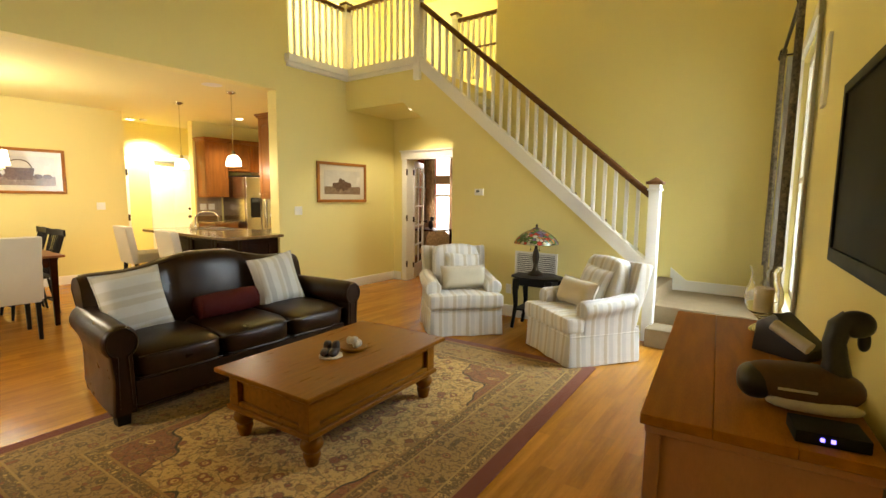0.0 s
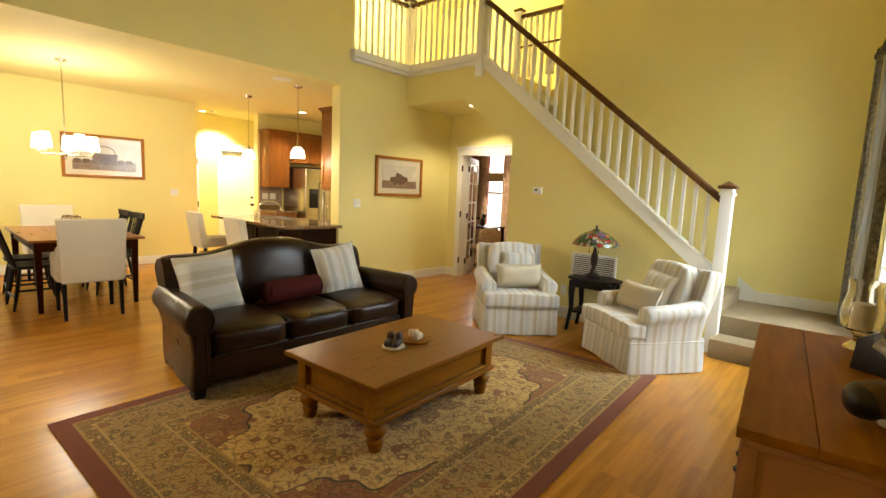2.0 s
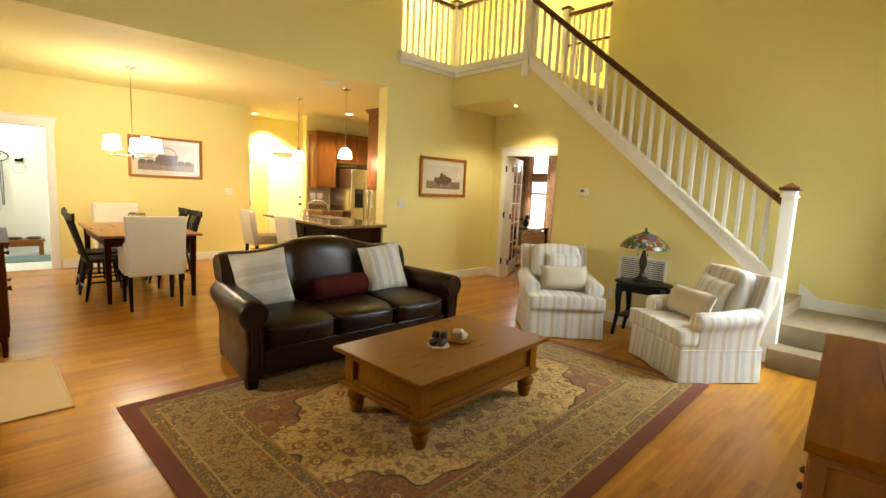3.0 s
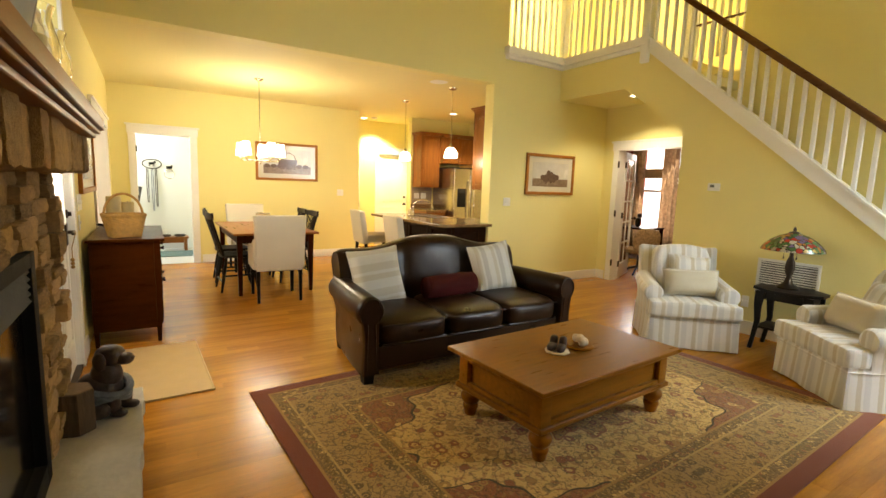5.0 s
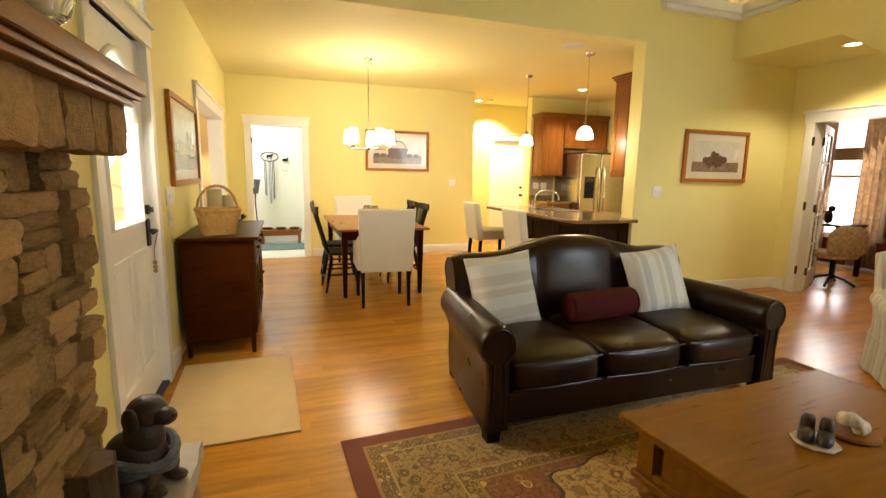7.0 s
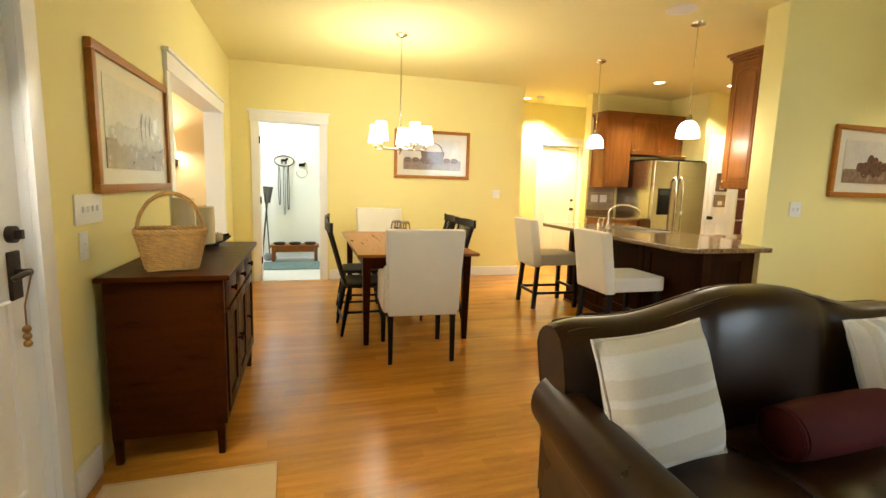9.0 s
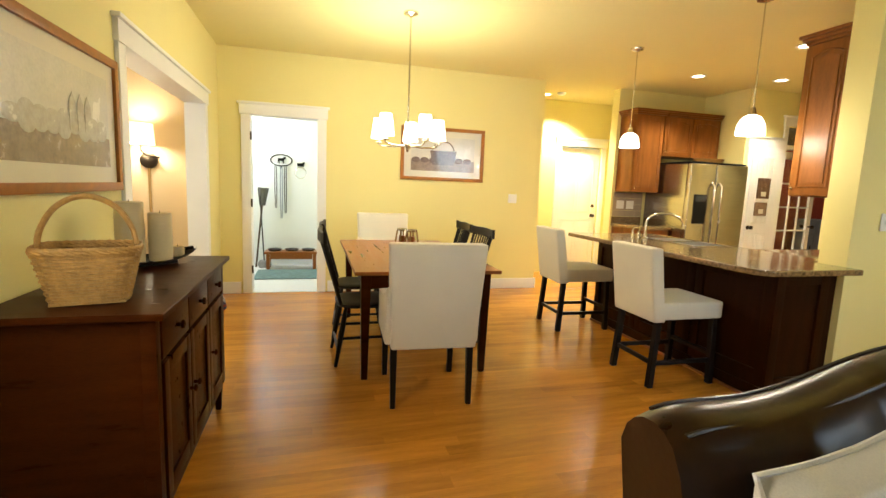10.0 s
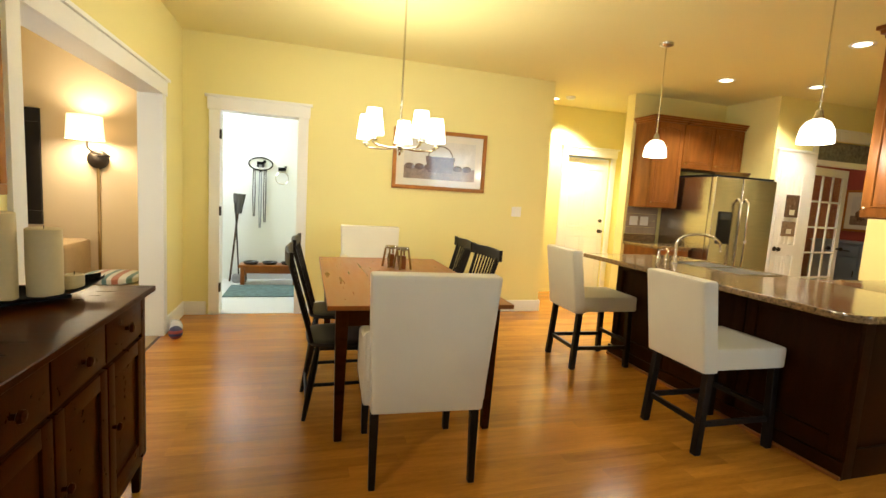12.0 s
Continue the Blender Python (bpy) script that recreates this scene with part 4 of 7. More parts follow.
# floor air grille, thermostat, outlets
t = thing("wall_grille", pose(-2.10, 5.218, 0.62), "white louvred return-air grille on the wall", "air grille")
w, h = 0.26, 0.17
# dark sheet puts the shade between the slats into colour
slab("backing", t, slot_shade, -w + 0.01, w - 0.01, -0.002, 0.0, -h + 0.01, h - 0.01, 0, "dark sheet for the shade behind the slats")
for a in ((-w, w, h - 0.025, h), (-w, w, -h, -h + 0.025), (-w, -w + 0.025, -h, h), (w - 0.025, w, -h, h), (-0.008, 0.008, -h, h)):
    slab("frame", t, trim_paint, a[0], a[1], -0.014, 0.0, a[2], a[3], 0.002)
for k in range(13):
    z = -h + 0.035 + k * 0.0225
    bm = bmesh.new()
    box(bm, -w + 0.02, w - 0.02, -0.010, 0.0, -0.005, 0.005, Matrix.Translation((0, 0, z)) @ Matrix.Rotation(radians(25), 4, "X"))
    part("slat", bm, trim_paint, t)
t = thing("thermostat", pose(-2.87, 5.218, 1.47), "white wall thermostat with small grey display", "thermostat")
slab("case", t, trim_paint, -0.06, 0.06, -0.024, 0, -0.04, 0.04, 0.006)
slab("display", t, material("grey display", (0.12, 0.13, 0.11), 0.3), -0.035, 0.01, -0.0265, -0.023, -0.005, 0.025, 0.001)


def plate(m, w, h, toggles, label, name="light_switch"):
    """A cover plate facing -y with rocker toggles or sockets."""
    t = thing(name, m, label, "switch" if "switch" in name else "outlet")
    slab("cover_plate", t, trim_paint, -w / 2, w / 2, -0.007, 0, -h / 2, h / 2, 0.003)
    for k in range(toggles):
        x = (k - (toggles - 1) / 2) * 0.046
        slab("toggle", t, trim_paint, x - 0.006, x + 0.006, -0.016, -0.006, -0.012, 0.012, 0.002)
    return t


plate(pose(-2.44, 5.218, 0.33), 0.07, 0.115, 2, "white wall outlet behind the armchair", "wall_outlet")
plate(pose(-5.198, 4.32, 1.20, 0, 0, 90), 0.12, 0.115, 2, "white double light switch on the picture wall")
plate(pose(-8.748, 3.20, 1.20, 0, 0, 90), 0.12, 0.115, 2, "white double light switch on the dining wall")
plate(pose(-4.69, SY + 0.002, 1.17, 0, 0, 180), 0.26, 0.125, 4, "white four-gang light switch above the sideboard")
plate(pose(-4.62, SY + 0.002, 1.02, 0, 0, 180), 0.07, 0.115, 1, "white light switch by the entry door")

# ---- end wall: window, curtains, television, console ----
t = thing("window_1", TV, "tall white-framed double-hung window with daylight", "window", kind="structure")
y0, y1, z0, z1 = -1.78, -0.62, 0.55, 2.62
for a in ((-0.022, 0, y0 - 0.10, y0, z0 - 0.10, z1 + 0.02), (-0.022, 0, y1, y1 + 0.10, z0 - 0.10, z1 + 0.02), (-0.030, 0, y0 - 0.12, y1 + 0.12, z1 + 0.02, z1 + 0.13), (-0.05, 0, y0 - 0.12, y1 + 0.12, z0 - 0.03, z0)):
    slab("casing", t, trim_paint, *a, 0.004)
for a in ((0.04, 0.09, y0, y0 + 0.05, z0, z1), (0.04, 0.09, y1 - 0.05, y1, z0, z1), (0.04, 0.09, y0 + 0.05, y1 - 0.05, z0, z0 + 0.06), (0.04, 0.09, y0 + 0.05, y1 - 0.05, z1 - 0.05, z1), (0.04, 0.09, y0 + 0.05, y1 - 0.05, 1.56, 1.61)):
    slab("sash", t, trim_paint, *a, 0.003)
for k in range(1, 3):
    y = y0 + 0.05 + (y1 - y0 - 0.10) * k / 3
    slab("muntin", t, trim_paint, 0.055, 0.075, y - 0.01, y + 0.01, z0 + 0.06, z1 - 0.05, 0.002)
for z in (0.94, 1.25, 1.95, 2.26):
    slab("muntin", t, trim_paint, 0.054, 0.076, y0 + 0.05, y1 - 0.05, z - 0.01, z + 0.01, 0.002)
pane = slab("pane", t, clear_glass, 0.062, 0.067, y0 + 0.05, y1 - 0.05, z0 + 0.06, z1 - 0.05, 0)
pane.visible_shadow = False
bm = bmesh.new()
box(bm, 0.9, 0.95, -3.4, 1.2, -0.3, 4.2)
bmesh.ops.transform(bm, matrix=TV, verts=bm.verts[:])
structure("backdrop_garden", bm, outside_glow, "bright overcast daylight outside the window", "backdrop")

drape = material("grey-brown patterned curtain cloth", (0.24, 0.20, 0.13), 0.85, vary=0.95, scale=30, bump=0.3, bump_scale=120, sheen=0.2)
red_drape = material("tan and brown study curtain cloth", (0.50, 0.37, 0.25), 0.85, vary=0.45, scale=16, bump=0.3, bump_scale=120)


def curtain(m, width, height, depth, folds, mat, label, parent_name="curtain"):
    """A hanging panel with folds, width along y, hung from z = 0 downwards."""
    t = thing(parent_name, m, label, "curtain", "curtains")
    bm = bmesh.new()
    n, rows = folds * 8, []
    for j in range(9):
        f = j / 8
        row = []
        for i in range(n + 1):
            u = i / n
            wob = 0.25 * noise.noise(Vector((u * 4, f * 2.2, 0)))
            row.append(bm.verts.new((depth / 2 * math.sin(2 * math.pi * folds * u + wob * 3) * (0.75 + 0.25 * f), (u - 0.5) * width * (1 + 0.06 * f), -f * height)))
        rows.append(row)
    for a, b in zip(rows, rows[1:]):
        for i in range(n):
            bm.faces.new((a[i], a[i + 1], b[i + 1], b[i]))
    bmesh.ops.solidify(bm, geom=bm.faces[:], thickness=0.004)
    part("panel", bm, mat, t)
    for k in range(folds):
        bm = bmesh.new()
        y = (k + 0.5) / folds * width - width / 2
        tube(bm, [(0.026 * math.cos(a), y, 0.02 + 0.026 * math.sin(a)) for a in [2 * math.pi * i / 12 for i in range(13)]], 0.004, 5)
        part("ring", bm, bronze, t)
    return t


far_drape = curtain(TV @ pose(-0.155, -0.48, 2.74), 0.17, 2.70, 0.055, 4, drape, "grey-brown patterned curtain gathered beside the window")
curtain(TV @ pose(-0.125, -1.95, 2.74), 0.19, 2.70, 0.050, 4, drape, "grey-brown patterned curtain gathered beside the window")
# white panel added on the far curtain for the bright strip of daylight
bm = bmesh.new()
rows = []
for j in range(2):
    rows.append([bm.verts.new((0.035 + 0.012 * i, 0.02 - 0.010 * math.sin(i * 1.3), -0.01 - j * 2.66)) for i in range(7)])
for i in range(6):
    bm.faces.new((rows[0][i], rows[0][i + 1], rows[1][i + 1], rows[1][i]))
bmesh.ops.solidify(bm, geom=bm.faces[:], thickness=0.003)
part("lining", bm, material("white daylight strip", (0.82, 0.83, 0.84), 0.9, vary=0.05, bump=0.1), far_drape, "white panel added for the daylight strip")
t = thing("curtain_rod", TV, "dark bronze curtain rod with ball finials", "curtain rod")
bm = bmesh.new()
rod(bm, (-0.125, -2.12, 2.765), (-0.155, -0.30, 2.765), 0.014, seg=12)
part("pole", bm, bronze, t)
for y in (-2.10, -0.30):
    bm = bmesh.new()
    blob(bm, -0.125 if y < -1 else -0.155, y, 2.765, 0.034, 0.034, 0.034, 2, 14, 10)
    part("finial", bm, bronze, t)
    bm = bmesh.new()
    rod(bm, (0.0, y + (0.09 if y < -1 else -0.09), 2.765), (-0.125 if y < -1 else -0.15, y + (0.09 if y < -1 else -0.09), 2.765), 0.008)
    part("bracket", bm, bronze, t)

# television
t = thing("television", TV @ pose(-0.055, -4.36, 1.508, 0, 0, 1.5) @ Matrix.Diagonal((1, 1, 0.93, 1)), "black flat-screen television mounted on the wall", "television")
slab("body", t, black_plastic, 0.0, 0.055, -0.54, 0.54, -0.325, 0.325, 0.012, seg=3)
for a in ((-0.54, 0.54, 0.290, 0.325), (-0.54, 0.54, -0.325, -0.275), (-0.54, -0.505, -0.275, 0.290), (0.505, 0.54, -0.275, 0.290)):
    slab("bezel", t, black_plastic, -0.014, 0.001, *a, 0.004)
slab("screen", t, screen_glass, -0.006, 0.001, -0.505, 0.505, -0.275, 0.290, 0)
slab("wall_mount", t, black_plastic, 0.050, 0.075, -0.2, 0.2, -0.12, 0.12, 0.004)
t = thing("wall_speaker", TV @ pose(0, -2.45, 2.15), "narrow white speaker panel on the wall", "speaker")
slab("case", t, trim_paint, -0.02, 0, -0.07, 0.07, -0.20, 0.20, 0.006)

# console
CON = pose(-0.115, 1.535, 0, 0, 0, 5.5)
t = thing("console_cabinet", CON, "reddish-brown wooden console cabinet under the television", "console cabinet")
L, Dp = 1.31, 0.50
slab("body", t, console_side, 0.022, Dp - 0.01, 0.03, L - 0.03, 0.08, 0.83, 0.006)
bm = bmesh.new()
box(bm, 0, 0.165, 0, L, 0.832, 0.86)
bevel(bm, 0.002, 1)
part("top_board", bm, console_wood, t)
bm = bmesh.new()
box(bm, 0.1655, 0.3345, 0, L, 0.832, 0.8595)
bevel(bm, 0.0015, 1)
part("top_board", bm, console_wood, t)
bm = bmesh.new()
box(bm, 0.335, Dp, 0, L, 0.832, 0.860)
bevel(bm, 0.0015, 1)
part("top_board", bm, console_wood, t)
slab("top_moulding", t, console_side, 0.010, Dp - 0.005, 0.015, L - 0.015, 0.805, 0.831, 0.008, seg=3)
slab("corner_stile", t, console_side, 0.014, 0.05, 0.022, 0.06, 0.08, 0.806, 0.004)
slab("plinth", t, console_side, 0.012, Dp - 0.01, 0.018, L - 0.018, 0, 0.09, 0.008)
for k in range(2):
    ya = 0.07 + k * 0.60
    d = slab("door", t, console_side, 0.008, 0.024, ya, ya + 0.57, 0.12, 0.78, 0.005)
    bm = bmesh.new()
    blob(bm, 0.0, ya + (0.52 if k == 0 else 0.05), 0.46, 0.014, 0.014, 0.014, 2, 12, 8)
    part("knob", bm, bronze, d)

# ---- fireplace ----
LOG, DOG, HUR = (-2.59, -0.19), (-2.74, -0.11), (0.11, 2.66)
stone_mat = material("tan and brown ledge stone", (0.29, 0.185, 0.085), 0.85, vary=0.75, scale=7, bump=0.7, bump_scale=30, random=0.5, spec=0.2)
mortar = material("dark recessed mortar", (0.09, 0.062, 0.036), 0.95, vary=0.2, scale=20, bump=0.4)
iron = material("black cast iron", (0.008, 0.008, 0.008), 0.6, vary=0.2, scale=20, bump=0.2, bump_scale=120, spec=0.08)
smoked = material("smoked firebox glass", (0.012, 0.010, 0.008), 0.12, vary=0.1, bump=0, spec=0.3)
mantel_wood = material("brown mantel wood", (0.21, 0.078, 0.014), 0.36, vary=0.3, scale=4, bump=0.05, bump_scale=40, stretch=(1, 9, 9), spec=0.10)

fire = thing("fireplace", pose(0, 0, 0), "stacked tan stone fireplace with raised hearth and wooden mantel", "fireplace")
slab("core", fire, mortar, -2.845, -0.78, SY + 0.001, -0.285, 0.20, 1.42, 0)
slab("header_core", fire, mortar, -2.92, -0.70, SY + 0.001, -0.175, 1.40, 1.56, 0)
rng = random.Random(5)
stone_meshes = []
for k in range(10):
    bm = bmesh.new()
    bmesh.ops.create_cube(bm, size=1)
    bmesh.ops.subdivide_edges(bm, edges=bm.edges[:], cuts=4, use_grid_fill=True)
    for v in bm.verts:
        c = v.co.copy()
        n2 = sum(abs(a) > 0.45 for a in c)
        v.co *= (1, 1.02, 0.965, 0.92)[n2]
        v.co += Vector((noise.noise(c * 2.3 + Vector((k * 7, 0, 0))), noise.noise(c * 2.3 + Vector((0, k * 5, 3))), noise.noise(c * 2.3 + Vector((2, 0, k * 9))))) * 0.075
        v.co += Vector((noise.noise(c * 6 + Vector((k, 0, 0))), noise.noise(c * 6 + Vector((0, k, 4))), noise.noise(c * 6 + Vector((0, 9, k))))) * 0.035
    stone_meshes.append(mesh_of("stone", bm, stone_mat))


def stone(x0, x1, yf, depth, z0, z1):
    o = new("stone", rng.choice(stone_meshes))
    o.parent = fire
    o.location = ((x0 + x1) / 2, yf - depth / 2, (z0 + z1) / 2)
    o.scale = (x1 - x0, depth, z1 - z0)
    o.rotation_euler = (0, radians(rng.uniform(-3, 3)), 0)


def courses(x0, x1, z0, z1, ragged=0.0):
    z = z0
    while z < z1 - 0.03:
        h = rng.choice((0.045, 0.06, 0.075, 0.095))
        if z + h > z1 - 0.04:
            h = z1 - z
        x = x0 - rng.uniform(0, ragged)
        while x < x1 - 0.02:
            w = rng.uniform(0.08, 0.25)
            if x + w > x1 - 0.08:
                w = x1 - x
            if h > 0.07 and rng.random() < 0.3:
                stone(x, x + w, -0.235 + rng.uniform(-0.022, 0.026), 0.10, z, z + h * 0.48)
                stone(x, x + w, -0.235 + rng.uniform(-0.022, 0.026), 0.10, z + h * 0.5, z + h)
            else:
                stone(x, x + w, -0.235 + rng.uniform(-0.022, 0.028), 0.10, z, z + h)
            x += w
        z += h


courses(-2.86, -2.24, 0.28, 1.13, 0.035)
courses(-1.36, -0.76, 0.28, 1.13)
courses(-2.87, -0.76, 1.13, 1.40, 0.03)
x = -2.96
while x < -0.72:
    w = rng.uniform(0.10, 0.19)
    stone(x, x + w, -0.125 + rng.uniform(-0.015, 0.02), 0.11, 1.395, 1.565)
    x += w
# hearth: stone base and thick rough-edged slab
slab("hearth_base", fire, mortar, -2.90, -0.72, SY + 0.001, 0.005, 0.0, 0.20, 0)
x = -2.93
while x < -0.74:
    w = rng.uniform(0.14, 0.32)
    stone(x, x + w, 0.035 + rng.uniform(-0.01, 0.012), 0.09, 0.0, 0.105)
    stone(x, x + w * 0.97, 0.035 + rng.uniform(-0.01, 0.012), 0.09, 0.10, 0.205)
    x += w
bm = bmesh.new()
edge = []
for i in range(41):
    f = i / 40
    edge.append((-2.97 + 2.29 * f, 0.055 + 0.012 * noise.noise(Vector((f * 22, 0, 4)))))
end = [(-2.97 + 0.012 * noise.noise(Vector((k * 2.1, 5, 0))), SY + 0.002 + (0.05 - SY) * k / 9) for k in range(9)]
prism(bm, edge + [(-0.68, SY + 0.002)] + end, 0.205, 0.28)
bevel(bm, 0.010, 2)
part("hearth_slab", bm, hearth_stone, fire, "pale rough-edged hearth slab")
# mantel
slab("mantel_shelf", fire, mantel_wood, -2.97, -0.62, SY + 0.001, -0.045, 1.595, 1.65, 0.010, "brown wooden mantel shelf", 3)
slab("mantel_moulding", fire, mantel_wood, -2.955, -0.635, SY + 0.001, -0.060, 1.578, 1.594, 0.006, seg=3)
slab("mantel_moulding", fire, mantel_wood, -2.94, -0.65, SY + 0.001, -0.078, 1.556, 1.577, 0.008, seg=3)
# firebox insert
for a in ((-2.24, -2.17, 0.28, 1.12), (-1.43, -1.36, 0.28, 1.12), (-2.17, -1.43, 0.28, 0.36), (-2.17, -1.43, 1.07, 1.12)):
    slab("firebox_frame", fire, iron, a[0], a[1], -0.285, -0.222, a[2], a[3], 0.004)
for k in range(5):
    bm = bmesh.new()
    box(bm, -2.17, -1.43, -0.015, 0.015, -0.010, 0.010, Matrix.Translation((0, -0.245, 0.955 + k * 0.025)) @ Matrix.Rotation(radians(35), 4, "X"))
    part("louvre", bm, iron, fire)
slab("firebox_glass", fire, smoked, -2.17, -1.43, -0.265, -0.258, 0.36, 0.94, 0, "dark reflective firebox glass")

# things on the hearth and mantel
bark = material("rough brown bark", (0.085, 0.052, 0.028), 0.9, vary=0.5, scale=14, bump=0.7, bump_scale=50, stretch=(1, 1, 0.25))
cut_wood = material("cut log end", (0.20, 0.12, 0.055), 0.8, vary=0.3, scale=12, bump=0.3)
t = thing("log_block", pose(LOG[0], LOG[1], 0.281, 0, 0, 15), "short hexagonal log block standing on the hearth", "log")
bm = bmesh.new()
prism(bm, [(0.085 * math.cos(radians(60 * k)) * (1 + 0.12 * (k % 2)), 0.075 * math.sin(radians(60 * k))) for k in range(6)], 0.0, 0.185)
bevel(bm, 0.006)
part("trunk", bm, bark, t)
bm = bmesh.new()
prism(bm, [(0.076 * math.cos(radians(60 * k)) * (1 + 0.12 * (k % 2)), 0.067 * math.sin(radians(60 * k))) for k in range(6)], 0.183, 0.188)
part("cut_face", bm, cut_wood, t, "paler cut wood face")

dog_mat = material("dark brown painted resin", (0.055, 0.037, 0.028), 0.45, vary=0.5, scale=16, bump=0.3, bump_scale=70)
scarf_mat = material("blue-grey resin scarf", (0.10, 0.12, 0.15), 0.6, vary=0.5, scale=20, bump=0.3, bump_scale=60)
bm = bmesh.new()
blob(bm, 0, 0, 0.10, 0.082, 0.095, 0.10, 2.3, 20, 14, wave=0.008)
blob(bm, 0, -0.035, 0.185, 0.062, 0.062, 0.075, 2.2, 18, 12, wave=0.006)
blob(bm, 0, -0.055, 0.275, 0.055, 0.062, 0.050, 2.2, 18, 12)
blob(bm, 0, -0.118, 0.262, 0.032, 0.040, 0.028, 2.4, 14, 10)
blob(bm, 0, -0.155, 0.268, 0.012, 0.010, 0.009, 2, 8, 6)
for s in (-1, 1):
    blob(bm, s * 0.056, -0.04, 0.262, 0.014, 0.030, 0.042, 2.2, 12, 10)
    blob(bm, s * 0.045, -0.085, 0.06, 0.024, 0.030, 0.062, 2.4, 12, 10)
    blob(bm, s * 0.080, -0.02, 0.04, 0.034, 0.070, 0.040, 2.4, 14, 10)
    blob(bm, s * 0.048, -0.110, 0.018, 0.024, 0.036, 0.018, 2.4, 12, 8)
nv = len(bm.faces)
for k in range(3):
    a0 = k * 0.02
    tube(bm, [((0.092 + a0 * 0.3) * math.cos(a), (0.10 + a0 * 0.3) * math.sin(a) - 0.01, 0.075 + k * 0.022 + 0.018 * math.sin(2 * a + k)) for a in [2 * math.pi * i / 26 for i in range(27)]], 0.017, 8)
bm.faces.ensure_lookup_table()
for f in bm.faces[nv:]:
    f.material_index = 1
dog = part("dog_statue", bm, [dog_mat, scarf_mat], None, "", pose(DOG[0], DOG[1], 0.281, 0, 0, 152))
tagged(dog, "dark brown resin puppy statue in a blue-grey wreath on the hearth", "statue")


def hurricane(m, s, label):
    """A footed glass hurricane with a candle."""
    t = thing("hurricane_lamp", m, label, "candle holder")
    bm = bmesh.new()
    outer = [(0.045, 0.0), (0.050, 0.004), (0.040, 0.018), (0.017, 0.034), (0.015, 0.050), (0.030, 0.066), (0.058, 0.090), (0.070, 0.130), (0.068, 0.170), (0.054, 0.215), (0.051, 0.245), (0.060, 0.275)]
    inner = [(r - 0.003, z) for r, z in outer[:5:-1]] + [(0.028, 0.072), (0.0, 0.070)]
    lathe(bm, [(a * s, b * s) for a, b in [(0, 0.0)] + outer + inner], 28)
    g = part("glass", bm, clear_glass, t, "clear glass chimney and foot")
    g.visible_shadow = False
    bm = bmesh.new()
    lathe(bm, [(0, 0.074 * s), (0.036 * s, 0.074 * s), (0.036 * s, 0.185 * s), (0.030 * s, 0.188 * s), (0, 0.184 * s)], 20)
    part("candle", bm, candle_wax, t, "cream pillar candle")
    return t


candle_wax = material("cream candle wax", (0.62, 0.50, 0.27), 0.5, vary=0.06, scale=5, bump=0.02)
hurricane(pose(-2.60, -0.19, 1.651), 1.05, "footed clear glass hurricane with candle on the mantel")
hurricane(pose(-2.36, -0.20, 1.651), 1.15, "footed clear glass hurricane with candle on the mantel")
hurricane(pose(HUR[0], HUR[1], 0.861), 1.0, "footed clear glass hurricane with candle on the console")
t = thing("mantel_picture", pose(-1.95, SY + 0.11, 1.651, -12), "dark framed picture leaning on the wall above the mantel", "picture")
slab("frame", t, black_wood, -0.22, 0.22, -0.02, 0.02, 0.0, 0.55, 0.006)
slab("mat_board", t, material("blue-grey mount", (0.28, 0.31, 0.33), 0.7), -0.18, 0.18, 0.0195, 0.0225, 0.05, 0.50, 0)

# entry door
t = thing("door_1", pose(0, 0, 0), "white entry door with arched glass and bronze lever", "door", kind="structure")
dy0, dy1 = SY - 0.075, SY - 0.030
xa, xb = -4.262, -3.398
gx0, gx1, gz0, gz1 = xa + 0.17, xb - 0.17, 1.06, 1.80
bm = bmesh.new()
wall_y(bm, xa, xb, dy0, dy1, 0.02, 2.05, [(gx0, gx1, gz0, 1.93)])
n = 10
arc = [(gx0 + (gx1 - gx0) * k / n, gz1 + 0.13 * math.sin(math.pi * k / n)) for k in range(n + 1)]
for (x1_, z1_), (x2_, z2_) in zip(arc, arc[1:]):
    prism(bm, [(x1_, z1_), (x2_, z2_), (x2_, 1.93), (x1_, 1.93)], dy0, dy1, "y") if max(z1_, z2_) < 1.929 else prism(bm, [(x1_, min(z1_, 1.928)), (x2_, min(z2_, 1.928)), (x2_, 1.931), (x1_, 1.931)], dy0, dy1, "y")
door_leaf = part("leaf", bm, trim_paint, t, smooth=False)
bm = bmesh.new()
outline = [(gx0, gz0), *arc, (gx1, gz0)]
tube(bm, [(a, dy1 + 0.004, b) for a, b in outline + [outline[0]]], 0.016, 8)
part("glass_bead", bm, trim_paint, t)
g = slab("pane", t, clear_glass, gx0, gx1, dy0 + 0.018, dy0 + 0.024, gz0, 1.93, 0)
g.visible_shadow = False
for a, b in ((gx0 - 0.05, (gx0 + gx1) / 2 - 0.04), ((gx0 + gx1) / 2 + 0.04, gx1 + 0.05)):
    bm = bmesh.new()
    tube(bm, [(a, dy1, 0.24), (b, dy1, 0.24), (b, dy1, 0.90), (a, dy1, 0.90), (a, dy1, 0.24)], 0.012, 6)
    part("panel_moulding", bm, trim_paint, t)
    slab("raised_panel", t, trim_paint, a + 0.04, b - 0.04, dy1 - 0.002, dy1 + 0.006, 0.28, 0.86, 0.005)
bm = bmesh.new()
rod(bm, (xa + 0.075, dy1, 1.115), (xa + 0.075, dy1 + 0.02, 1.115), 0.028, seg=16)
box(bm, xa + 0.068, xa + 0.082, dy1 + 0.02, dy1 + 0.04, 1.10, 1.13)
part("deadbolt", bm, bronze, t)
bm = bmesh.new()
